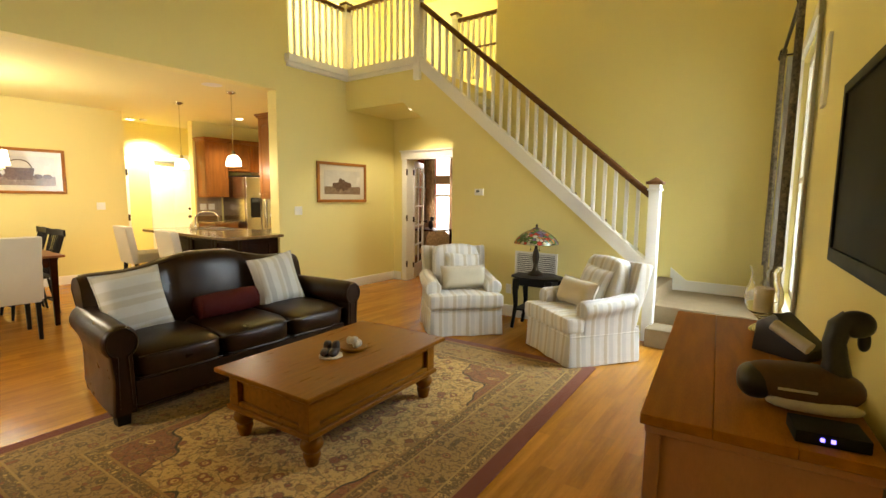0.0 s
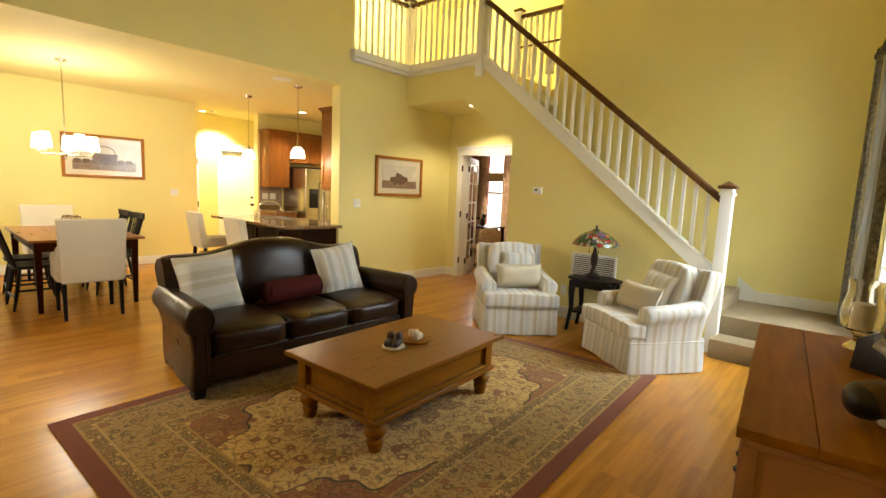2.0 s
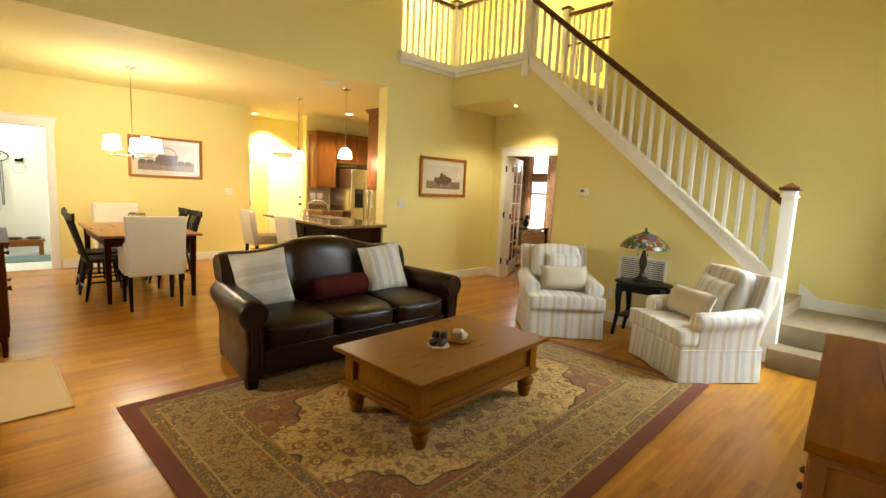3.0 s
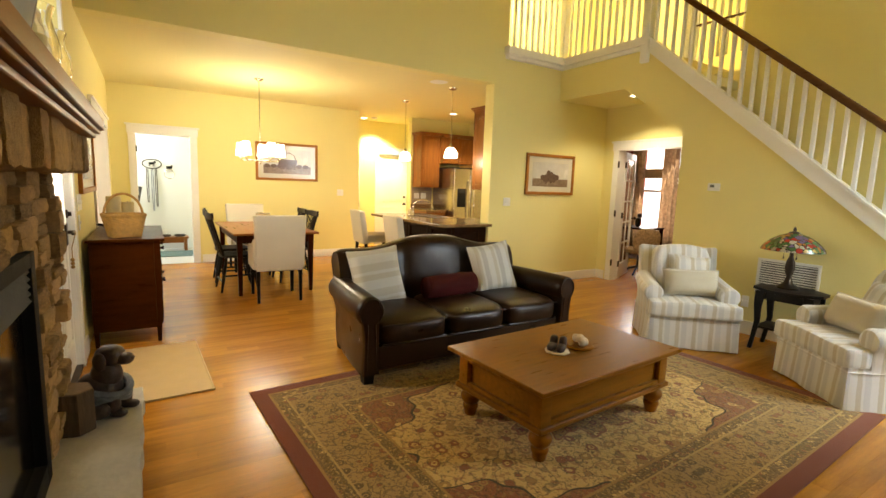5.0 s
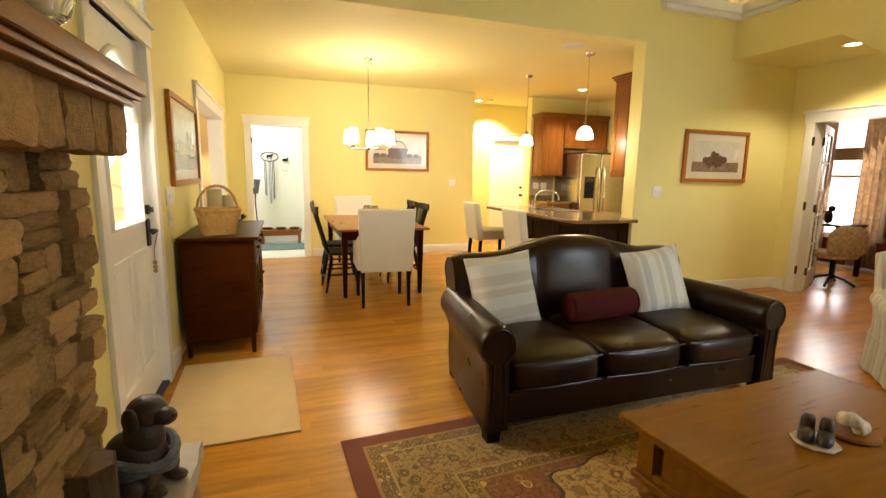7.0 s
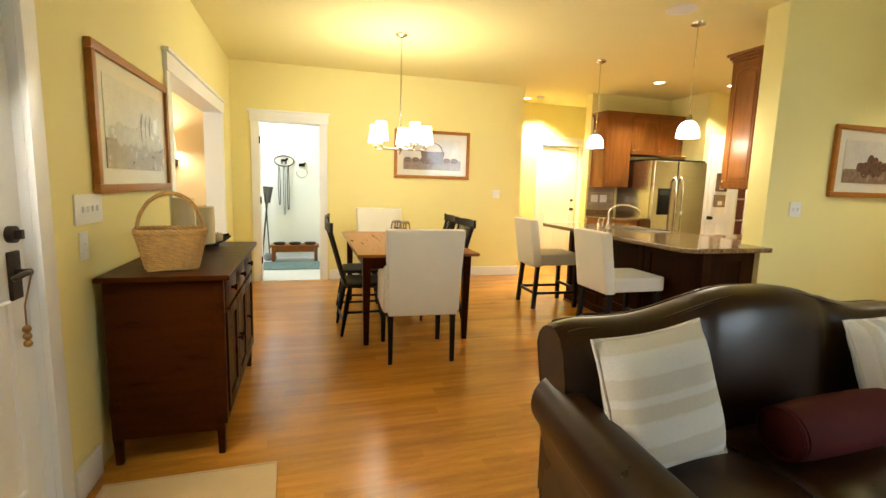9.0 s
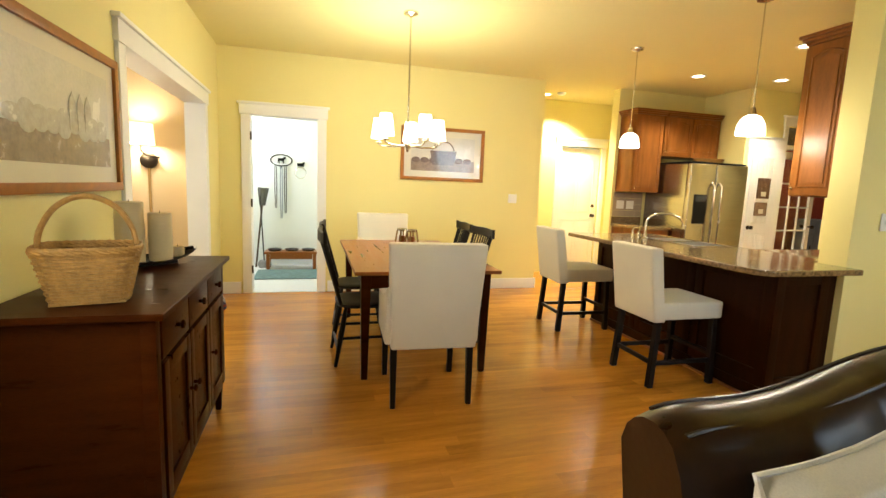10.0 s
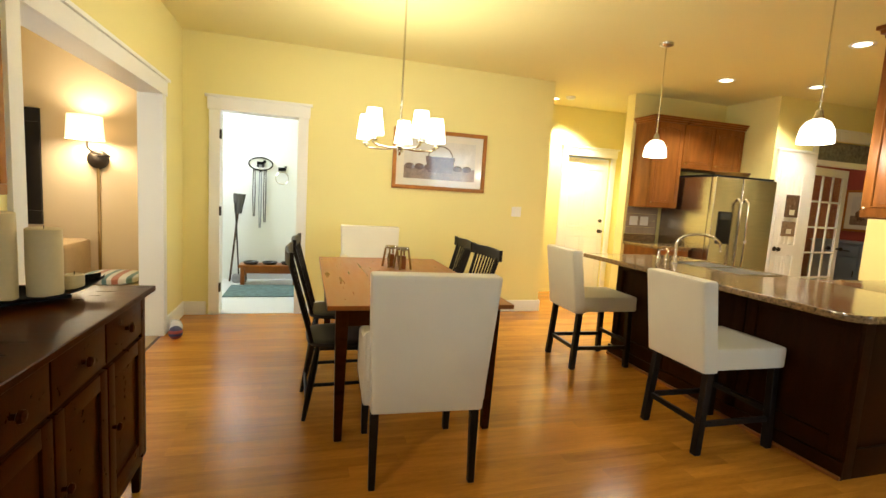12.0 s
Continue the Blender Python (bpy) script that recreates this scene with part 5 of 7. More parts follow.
box(bm, xa + 0.045, xa + 0.105, dy1, dy1 + 0.012, 0.90, 1.06)
rod(bm, (xa + 0.075, dy1, 0.99), (xa + 0.075, dy1 + 0.055, 0.99), 0.012, seg=12)
tube(bm, [(xa + 0.075, dy1 + 0.05, 0.99), (xa + 0.12, dy1 + 0.055, 0.992), (xa + 0.17, dy1 + 0.05, 0.985)], 0.010, 8)
bevel(bm, 0.003, 1)
part("lever_handle", bm, bronze, t)
bm = bmesh.new()
tube(bm, [(xa + 0.085, dy1 + 0.056, 0.985), (xa + 0.083, dy1 + 0.03, 0.88), (xa + 0.085, dy1 + 0.03, 0.76)], 0.003, 5)
for z in (0.80, 0.775, 0.75):
    blob(bm, xa + 0.085, dy1 + 0.03, z, 0.013, 0.013, 0.013, 2, 10, 8)
part("bell_string", bm, brass, t, "small brass bells on a cord")
slab("threshold", t, bronze, xa, xb, SY - 0.14, SY + 0.01, 0.0, 0.02, 0.003)
for a in ((xa - 0.018, xa), (xb, xb + 0.018)):
    slab("jamb", t, trim_paint, a[0], a[1], SY - 0.16, SY, 0, 2.07, 0)
slab("transom_bar", t, trim_paint, xa - 0.018, xb + 0.018, SY - 0.16, SY + 0.02, 2.07, 2.13, 0.003)
g = slab("transom_pane", t, clear_glass, xa, xb, SY - 0.10, SY - 0.094, 2.15, 2.60, 0)
g.visible_shadow = False
for x in (xa + 0.28, xb - 0.28):
    slab("transom_muntin", t, trim_paint, x - 0.012, x + 0.012, SY - 0.115, SY - 0.08, 2.13, 2.62, 0.002)
for a in ((xa - 0.09, xa - 0.018, 2.13, 2.62), (xb + 0.018, xb + 0.09, 2.13, 2.62), (xa - 0.11, xb + 0.11, 2.62, 2.73)):
    slab("transom_casing", t, trim_paint, a[0], a[1], SY, SY + 0.022, a[2], a[3], 0.004)
bm = bmesh.new()
box(bm, -6.0, -2.2, -1.6, -1.55, -0.3, 4.0)
box(bm, -4.5, -2.2, -1.55, SY - 0.5, -0.3, -0.25)
structure("backdrop_porch", bm, outside_glow, "bright overcast daylight outside the entry door", "backdrop")

# doormat
t = thing("doormat", pose(-3.955, 0.08, 0, 0, 0, 1.5), "plain cream wool rug lying inside the entry door", "rug")
bm = bmesh.new()
bmesh.ops.create_grid(bm, x_segments=30, y_segments=18, size=1)
for v in bm.verts:
    v.co = Vector((v.co.x * 0.55, v.co.y * 0.345, 0.010 + 0.002 * noise.noise(v.co * 4)))
bmesh.ops.solidify(bm, geom=bm.faces[:], thickness=0.008)
part("weave", bm, mat_wool, t)
for a in ((-0.552, 0.552, -0.349, -0.337), (-0.552, 0.552, 0.337, 0.349), (-0.552, -0.540, -0.337, 0.337), (0.540, 0.552, -0.337, 0.337)):
    slab("binding", t, mat_wool, *a, 0.001, 0.013, 0.004)

# ---- ornaments on the console ----
goose_brown = material("brown painted decoy body", (0.085, 0.038, 0.010), 0.5, vary=0.3, scale=12, bump=0.1)
goose_black = material("black painted decoy neck", (0.014, 0.012, 0.011), 0.35, vary=0.2, scale=12, bump=0.05)
goose_white = material("white painted decoy flank", (0.62, 0.58, 0.52), 0.5, vary=0.1, scale=12, bump=0.05)
bm = bmesh.new()
blob(bm, 0, 0, 0.085, 0.175, 0.088, 0.075, 2.3, 26, 16)
for v in bm.verts:
    if v.co.x < -0.08:
        v.co.z += (-(v.co.x) - 0.08) * 0.22
n0 = len(bm.faces)
tube(bm, [(0.09, 0, 0.11), (0.085, 0, 0.18), (0.075, 0.0, 0.25), (0.085, 0.0, 0.305), (0.115, 0, 0.33)], 0.038, 12, [1.35, 1.0, 0.9, 0.95, 1.0])
blob(bm, 0.130, 0.0, 0.318, 0.052, 0.038, 0.046, 2.2, 16, 12)
blob(bm, 0.155, 0.0, 0.262, 0.018, 0.017, 0.036, 2.2, 12, 8)
blob(bm, -0.140, 0, 0.080, 0.060, 0.072, 0.060, 2.4, 16, 12)
n1 = len(bm.faces)
for s in (-1, 1):
    blob(bm, 0.02, s * 0.062, 0.036, 0.14, 0.026, 0.026, 2.3, 18, 10)
    box(bm, -0.09, 0.02, s * 0.088 - 0.003, s * 0.088 + 0.003, 0.085, 0.093)
bm.faces.ensure_lookup_table()
for f in bm.faces[n0:n1]:
    f.material_index = 1
for f in bm.faces[n1:]:
    f.material_index = 2
o = part("goose_decoy", bm, [goose_brown, goose_black, goose_white], None, "", pose(0.225, 1.83, 0.861, 0, 0, 12) @ Matrix.Scale(0.76, 4))
tagged(o, "carved goose decoy with black neck and brown body on the console", "decoy")
t = thing("dark_ornament", pose(0.20, 2.34, 0.861, 0, 0, -30), "dark angular ornament with a pale cylinder on the console", "ornament")
bm = bmesh.new()
prism(bm, [(-0.10, 0), (0.08, 0), (0.10, 0.05), (-0.03, 0.15), (-0.09, 0.11)], -0.05, 0.05, "y")
bevel(bm, 0.008)
part("body", bm, goose_black, t)
bm = bmesh.new()
rod(bm, (-0.02, -0.062, 0.115), (0.10, -0.062, 0.060), 0.022, seg=14)
part("cylinder", bm, goose_white, t, "pale cylinder")
t = thing("router", pose(0.27, 1.66, 0.861, 0, 0, 10), "small black box with two blue indicator lights", "router")
slab("case", t, black_plastic, -0.07, 0.07, -0.05, 0.05, 0, 0.03, 0.005)
blue_led = material("blue indicator", (0.05, 0.05, 0.3), 0.4, vary=0.02, bump=0, emit=(0.15, 0.12, 1.0), strength=6)
for x in (-0.02, 0.0):
    slab("indicator", t, blue_led, x - 0.004, x + 0.004, -0.053, -0.049, 0.012, 0.020, 0)


# ---- framed pictures ----
pine = material("orange-brown picture frame wood", (0.36, 0.135, 0.020), 0.35, vary=0.25, scale=6, bump=0.05, stretch=(4, 4, 4), spec=0.2)
mount = material("cream picture mount", (0.66, 0.60, 0.46), 0.25, vary=0.03, scale=4, bump=0.0, coat=0.35, rough_vary=0.02)
art_sky = material("pale print ground", (0.58, 0.54, 0.45), 0.25, vary=0.18, scale=5, bump=0, coat=0.35)
art_mid = material("brown print shapes", (0.24, 0.16, 0.10), 0.25, vary=0.4, scale=26, bump=0, coat=0.35)
art_faded = material("faded grey-brown print shapes", (0.44, 0.40, 0.32), 0.25, vary=0.25, scale=26, bump=0, coat=0.35)
art_dark = material("dark print shapes", (0.13, 0.075, 0.045), 0.25, vary=0.4, scale=30, bump=0, coat=0.35)


def picture(m, w, h, label, motif):
    """A framed print facing -y, its centre at the origin."""
    t = thing("framed_picture", m, label, "picture", "framed prints")
    f = 0.042
    for a in ((-w / 2, w / 2, h / 2 - f, h / 2), (-w / 2, w / 2, -h / 2, -h / 2 + f), (-w / 2, -w / 2 + f, -h / 2 + f, h / 2 - f), (w / 2 - f, w / 2, -h / 2 + f, h / 2 - f)):
        slab("frame", t, pine, a[0], a[1], -0.030, 0, a[2], a[3], 0.006)
    slab("mount", t, mount, -w / 2 + f, w / 2 - f, -0.014, -0.004, -h / 2 + f, h / 2 - f, 0)
    pw, ph = w / 2 - f - 0.085, h / 2 - f - 0.075
    slab("print", t, art_sky, -pw, pw, -0.0165, -0.014, -ph, ph, 0)
    bm = bmesh.new()
    box(bm, -pw, pw, -0.0185, -0.0165, -ph, -ph * 0.35)
    part("print_ground", bm, art_mid, t)
    bm = bmesh.new()
    if motif == "basket":
        bw, bh = pw * 0.42, ph * 0.62
        prism(bm, [(-bw, -ph * 0.42 + bh), (bw, -ph * 0.42 + bh), (bw * 0.8, -ph * 0.62), (-bw * 0.8, -ph * 0.62)], -0.0205, -0.0185, "y")
        tube(bm, [(bw * 0.8 * math.cos(a), -0.0198, -ph * 0.42 + bh + bh * 0.9 * math.sin(a)) for a in [math.pi * k / 14 for k in range(15)]], 0.006, 5)
        for k in range(7):
            blob(bm, -pw * 0.85 + k * pw * 0.27, -0.0188, -ph * 0.36, pw * 0.13, 0.0012, ph * 0.16, 2.2, 10, 8)
    elif motif == "trees":
        for k in range(9):
            blob(bm, -pw * 0.8 + k * pw * 0.2, -0.0188, -ph * 0.22, pw * 0.14, 0.0012, ph * (0.16 + 0.14 * abs(math.sin(k * 1.9))), 2.2, 12, 8)
        for k in range(3):
            prism(bm, [(pw * (0.1 + 0.16 * k), -ph * 0.3), (pw * (0.24 + 0.16 * k), -ph * 0.3), (pw * (0.24 + 0.16 * k), ph * 0.25), (pw * (0.17 + 0.16 * k), ph * 0.45), (pw * (0.1 + 0.16 * k), ph * 0.25)], -0.0205, -0.0195, "y")
    else:
        for k in range(6):
            blob(bm, -pw * 0.45 + k * pw * 0.16, -0.0188, -ph * 0.25 + 0.05 * noise.noise(Vector((k * 1.7, 0, 0))), pw * 0.13, 0.0012, ph * (0.22 + 0.28 * math.sin(math.pi * k / 5)), 2.2, 10, 8)
    part("print_motif", bm, art_faded if motif == "trees" else art_dark, t)
    return t


picture(pose(-5.198, 5.11, 1.60, 0, 0, 90), 0.95, 0.58, "brown-framed pale landscape print on the picture wall", "tree")
picture(pose(-8.748, 2.23, 1.715, 0, 0, 90), 1.07, 0.65, "orange-brown framed basket still-life print on the dining wall", "basket")
picture(pose(-5.325, SY + 0.002, 1.56, 0, 0, 180), 1.14, 0.66, "orange-brown framed pale landscape print above the sideboard", "trees")

# ---- sideboard ----
t = thing("sideboard", pose(-5.225, -0.05, 0), "dark cherry sideboard with drawers and doors", "sideboard")
bm = bmesh.new()
box(bm, -0.615, 0.615, -0.262, 0.268, 0.858, 0.882)
bevel(bm, 0.008, 3)
part("top", bm, cherry, t)
slab("body", t, cherry, -0.575, 0.575, -0.245, 0.225, 0.125, 0.857, 0.004)
for x in (-0.555, 0.555):
    for y in (-0.225, 0.205):
        bm = bmesh.new()
        vs = box(bm, x - 0.024, x + 0.024, y - 0.024, y + 0.024, 0, 0.30)
        for v in vs:
            if v.co.z < 0.1:
                v.co.x = x + (v.co.x - x) * 0.6
                v.co.y = y + (v.co.y - y) * 0.6
        bevel(bm, 0.003, 1)
        part("leg", bm, cherry, t)
for x in (-0.562, 0.562):
    slab("corner_post", t, cherry, x - 0.022, x + 0.022, 0.19, 0.236, 0.16, 0.857, 0.003)
for k in range(3):
    xa_, xb_ = -0.53 + k * 0.355, -0.53 + k * 0.355 + 0.345
    d = slab("drawer", t, cherry, xa_, xb_, 0.222, 0.238, 0.70, 0.845, 0.004)
    bm = bmesh.new()
    lathe(bm, [(0, 0), (0.008, 0), (0.008, 0.012), (0.017, 0.018), (0.015, 0.028), (0, 0.031)], 14, Matrix.Translation(((xa_ + xb_) / 2, 0.238, 0.772)) @ Matrix.Rotation(radians(-90), 4, "X"))
    part("knob", bm, cherry, d)
    d = slab("door", t, cherry, xa_, xb_, 0.222, 0.232, 0.19, 0.685, 0.003)
    for a in ((xa_, xa_ + 0.055, 0.19, 0.685), (xb_ - 0.055, xb_, 0.19, 0.685), (xa_ + 0.055, xb_ - 0.055, 0.63, 0.685), (xa_ + 0.055, xb_ - 0.055, 0.19, 0.25)):
        slab("door_frame", d, cherry, a[0], a[1], 0.232, 0.242, a[2], a[3], 0.003)
    bm = bmesh.new()
    lathe(bm, [(0, 0), (0.007, 0), (0.007, 0.012), (0.015, 0.018), (0.013, 0.027), (0, 0.030)], 14, Matrix.Translation((xb_ - 0.028 if k < 2 else xa_ + 0.028, 0.242, 0.46)) @ Matrix.Rotation(radians(-90), 4, "X"))
    part("knob", bm, cherry, d)

wicker = material("golden-brown wicker", (0.42, 0.23, 0.055), 0.6, vary=0.35, scale=25, bump=0.3, bump_scale=90)
t = thing("wicker_basket", pose(-4.83, -0.06, 0.883, 0, 0, 14) @ Matrix.Diagonal((0.80, 0.80, 1.0, 1)), "golden-brown woven wicker basket with arched handle", "basket")


def basket_ring(f, wave=0.0, grow=0.0):
    w, d = 0.135 + 0.045 * f + grow, 0.105 + 0.035 * f + grow
    pts = []
    for i in range(64):
        a = 2 * math.pi * i / 64
        c, s = math.cos(a), math.sin(a)
        k = 1 / max(abs(c) ** 4 + abs(s) ** 4, 1e-6) ** 0.25
        r = 1 + wave * math.sin(a * 16)
        pts.append((d * c * k * r, w * s * k * r))
    return pts


for j in range(17):
    f = j / 16
    bm = bmesh.new()
    pts = basket_ring(f, 0.035 * (1 if j % 2 else -1))
    tube(bm, [(x, y, 0.008 + f * 0.165) for x, y in pts + [pts[0]]], 0.0062, 5)
    part("weave", bm, wicker, t)
for i in range(0, 64, 4):
    lo, hi = basket_ring(0)[i], basket_ring(1)[i]
    bm = bmesh.new()
    rod(bm, (*lo, 0.004), (*hi, 0.178), 0.005, seg=6)
    part("stake", bm, wicker, t)
bm = bmesh.new()
pts = basket_ring(1, 0, 0.004)
for k in range(3):
    q = [(x * (1 + 0.012 * math.sin(i * 1.3 + k * 2)), y * (1 + 0.012 * math.sin(i * 1.3 + k * 2)), 0.180 + 0.007 * math.cos(i * 1.3 + k * 2.1)) for i, (x, y) in enumerate(pts)]
    tube(bm, q + [q[0]], 0.009, 6)
part("rim", bm, wicker, t)
bm = bmesh.new()
for k in range(2):
    tube(bm, [(0.010 * (k - 0.5) * 2 + 0.004 * math.sin(i * 1.4), 0.172 * math.cos(a), 0.17 + 0.185 * math.sin(a)) for i, a in enumerate([math.pi * i / 26 for i in range(27)])], 0.010, 7)
part("handle", bm, wicker, t)
slab("bottom", t, wicker, -0.10, 0.10, -0.13, 0.13, 0, 0.010, 0.003)

t = thing("candle_tray", pose(-5.55, -0.11, 0.883, 0, 0, 135) @ Matrix.Scale(1.25, 4), "black boat-shaped tray on the sideboard", "tray")
bm = bmesh.new()
n, rows = 20, []
for i in range(n + 1):
    u = i / n * 2 - 1
    w = 0.085 * (1 - abs(u) ** 3) + 0.012
    z = 0.012 + 0.032 * abs(u) ** 2.2
    rows.append([bm.verts.new((u * 0.20, s * w, z + (0.012 if abs(s) == 1 else 0))) for s in (-1, -0.7, 0, 0.7, 1)])
for a, b in zip(rows, rows[1:]):
    for k in range(4):
        bm.faces.new((a[k], b[k], b[k + 1], a[k + 1]))
bmesh.ops.solidify(bm, geom=bm.faces[:], thickness=0.010)
box(bm, -0.10, 0.10, -0.04, 0.04, 0, 0.010)
part("dish", bm, black_wood, t)
for dx, dy, r, h in ((-0.07, 0.0, 0.060, 0.29), (0.06, -0.02, 0.052, 0.235), (0.10, 0.05, 0.028, 0.055), (0.155, 0.0, 0.032, 0.06)):
    c = thing("pillar_candle", pose(-5.55, -0.11, 0.883 + 0.018, 0, 0, 135) @ pose(dx, dy, 0), "cream pillar candle standing on the black tray", "candle", "candles on the tray")
    bm = bmesh.new()
    lathe(bm, [(0, 0), (r, 0), (r * 1.01, h * 0.5), (r, h - 0.004), (r - 0.006, h), (r * 0.5, h - 0.006), (0, h - 0.008)], 22)
    part("wax", bm, candle_wax, c)
    bm = bmesh.new()
    rod(bm, (0, 0, h - 0.010), (0.001, 0, h + 0.008), 0.0015, seg=6)
    part("wick", bm, black_wood, c)

# ---- dining table and chairs ----
t = thing("dining_table", pose(-6.825, 1.43, 0), "cherry dining table with square tapered legs", "dining table")
bm = bmesh.new()
box(bm, -0.875, 0.875, -0.50, 0.50, 0.735, 0.76)
bevel(bm, 0.006, 3)
part("tabletop", bm, cherry_top, t)
for a in ((-0.78, 0.78, -0.435, -0.413), (-0.78, 0.78, 0.413, 0.435), (-0.78, -0.758, -0.413, 0.413), (0.758, 0.78, -0.413, 0.413)):
    slab("apron", t, cherry, *a, 0.63, 0.734, 0.003)
for sx in (-1, 1):
    for sy in (-1, 1):
        bm = bmesh.new()
        x, y = sx * 0.765, sy * 0.42
        vs = box(bm, x - 0.034, x + 0.034, y - 0.034, y + 0.034, 0, 0.733)
        for v in vs:
            if v.co.z < 0.1:
                v.co.x, v.co.y = x + (v.co.x - x) * 0.6, y + (v.co.y - y) * 0.6
        bevel(bm, 0.004, 1)
        part("leg", bm, cherry, t)
# two lanterns on the table
for dx, dy in ((-7.22, 1.46), (-7.12, 1.53)):
    c = thing("table_lantern", pose(dx, dy, 0.761, 0, 0, 20), "small copper and steel lantern on the dining table", "lantern")
    bm = bmesh.new()
    for sx in (-1, 1):
        for sy in (-1, 1):
            rod(bm, (sx * 0.048, sy * 0.048, 0), (sx * 0.032, sy * 0.032, 0.145), 0.009, 0.007, 8)
    part("post", bm, brass, c)
    bm = bmesh.new()
    lathe(bm, [(0, 0.145), (0.045, 0.145), (0.050, 0.152), (0.045, 0.165), (0, 0.168)], 16)
    part("lid", bm, steel, c)
    bm = bmesh.new()
    lathe(bm, [(0, 0), (0.028, 0), (0.030, 0.06), (0.026, 0.10), (0, 0.10)], 14)
    part("jar", bm, cherry_top, c)


def windsor(m):
    """A spindle-back chair facing +y; the seat's middle over the origin."""
    t = thing("spindle_chair", m, "black-painted spindle-back dining chair tucked at the table", "chair", "spindle chairs")
    bm = bmesh.new()
    blob(bm, 0, 0, 0.44, 0.225, 0.215, 0.022, 3.6, 26, 10)
    for v in bm.verts:
        if v.co.z > 0.44:
            v.co.z -= 0.012 * max(0, 1 - (v.co.x / 0.18) ** 2) * max(0, 1 - (v.co.y / 0.18) ** 2)
    part("seat", bm, black_wood, t)
    for sx in (-1, 1):
        for y0_, y1_ in ((-0.15, -0.225), (0.15, 0.20)):
            bm = bmesh.new()
            p, q = Vector((sx * 0.15, y0_, 0.43)), Vector((sx * 0.205, y1_, 0))
            pts = [p.lerp(q, f) for f in (0, 0.15, 0.3, 0.5, 0.7, 0.85, 1)]
            tube(bm, pts, 0.018, 8, [0.7, 0.95, 1.1, 1.15, 0.95, 0.8, 0.65])
            part("leg", bm, black_wood, t)
        bm = bmesh.new()
        rod(bm, (sx * 0.182, -0.195, 0.20), (sx * 0.182, 0.18, 0.20), 0.011, seg=8)
        part("stretcher", bm, black_wood, t)
    for y, z in ((-0.21, 0.135), (0.185, 0.15)):
        bm = bmesh.new()
        rod(bm, (-0.185, y, z), (0.185, y, z), 0.011, seg=8)
        part("stretcher", bm, black_wood, t)

    def back(x, f):
        bow = 0.025 * (1 - (x / 0.25) ** 2)
        return Vector((x * (0.86 + 0.14 * f), -0.185 - 0.125 * f - bow * (0.35 + 0.65 * f), 0.455 + 0.475 * f))
    for k in range(9):
        x = -0.20 + k * 0.05
        bm = bmesh.new()
        r = 0.013 if k in (0, 8) else 0.0075
        tube(bm, [back(x, f) for f in (0, 0.33, 0.66, 0.98)], r, 7)
        part("post" if k in (0, 8) else "spindle", bm, black_wood, t)
    bm = bmesh.new()
    rows = []
    for i in range(15):
        x = -0.26 + i * 0.0371
        p = back(x, 1.0)
        hgt = 0.046 - 0.010 * (x / 0.245) ** 2 + 0.016 * max(0, (abs(x) - 0.20) / 0.06)
        rows.append([bm.verts.new(p + Vector(d)) for d in ((0, 0.011, -0.030), (0, 0.011, hgt), (0, -0.011, hgt), (0, -0.011, -0.030))])
    for a, b in zip(rows, rows[1:]):
        for k in range(4):
            bm.faces.new((a[k], a[(k + 1) % 4], b[(k + 1) % 4], b[k]))
    bm.faces.new(rows[0]), bm.faces.new(rows[-1])
    bevel(bm, 0.005, 2)
    part("crest_rail", bm, black_wood, t)
    return t


w1 = windsor(pose(-6.52, 1.05, 0, 0, 0, 2))
copy_thing(w1, pose(-7.14, 1.07, 0, 0, 0, -3))
copy_thing(w1, pose(-6.86, 1.80, 0, 0, 0, 182))
copy_thing(w1, pose(-7.42, 1.80, 0, 0, 0, 177))


def host_chair(m, label):
    """An upholstered armchair for the table, facing -x... its back at larger x."""
    t = thing("upholstered_dining_chair", m, label, "chair", "upholstered dining chairs")
    bm = bmesh.new()
    vs = box(bm, 0.17, 0.27, -0.275, 0.275, 0.37, 1.0)
    for v in vs:
        if v.co.z > 0.9:
            v.co.x += 0.075
            v.co.y *= 1.02
        else:
            v.co.y *= 0.92
    bevel(bm, 0.022, 4)
    part("backrest", bm, linen, t)
    bm = bmesh.new()
    box(bm, -0.33, 0.19, -0.25, 0.25, 0.36, 0.50)
    bevel(bm, 0.025, 4)
    part("seat", bm, linen, t)
    for s in (-1, 1):
        bm = bmesh.new()
        ya, yb = sorted((s * 0.215, s * 0.285))
        prism(bm, [(0.20, 0.38), (0.24, 0.74), (0.05, 0.66), (-0.20, 0.635), (-0.27, 0.60), (-0.26, 0.38)], ya, yb, "y")
        bevel(bm, 0.022, 3)
        part("arm", bm, linen, t)
    for x, s, r in ((0.205, 1, 0.02), (0.205, -1, 0.02), (-0.285, 1, 0.022), (-0.285, -1, 0.022)):
        bm = bmesh.new()
        y = s * 0.232
        vs = box(bm, x - r, x + r, y - r, y + r, 0, 0.38)
        for v in vs:
            if v.co.z < 0.1:
                v.co.x += 0.03 if x > 0 else 0
                v.co.x, v.co.y = x + (v.co.x - x) * 0.75, y + (v.co.y - y) * 0.75
        bevel(bm, 0.003, 1)
        part("leg", bm, black_wood, t)
    return t


host_chair(pose(-5.82, 1.375, 0, 0, 0, -3), "cream upholstered dining armchair with dark legs at the table end")
host_chair(pose(-7.92, 1.42, 0, 0, 0, 180), "cream upholstered dining armchair at the far table end")

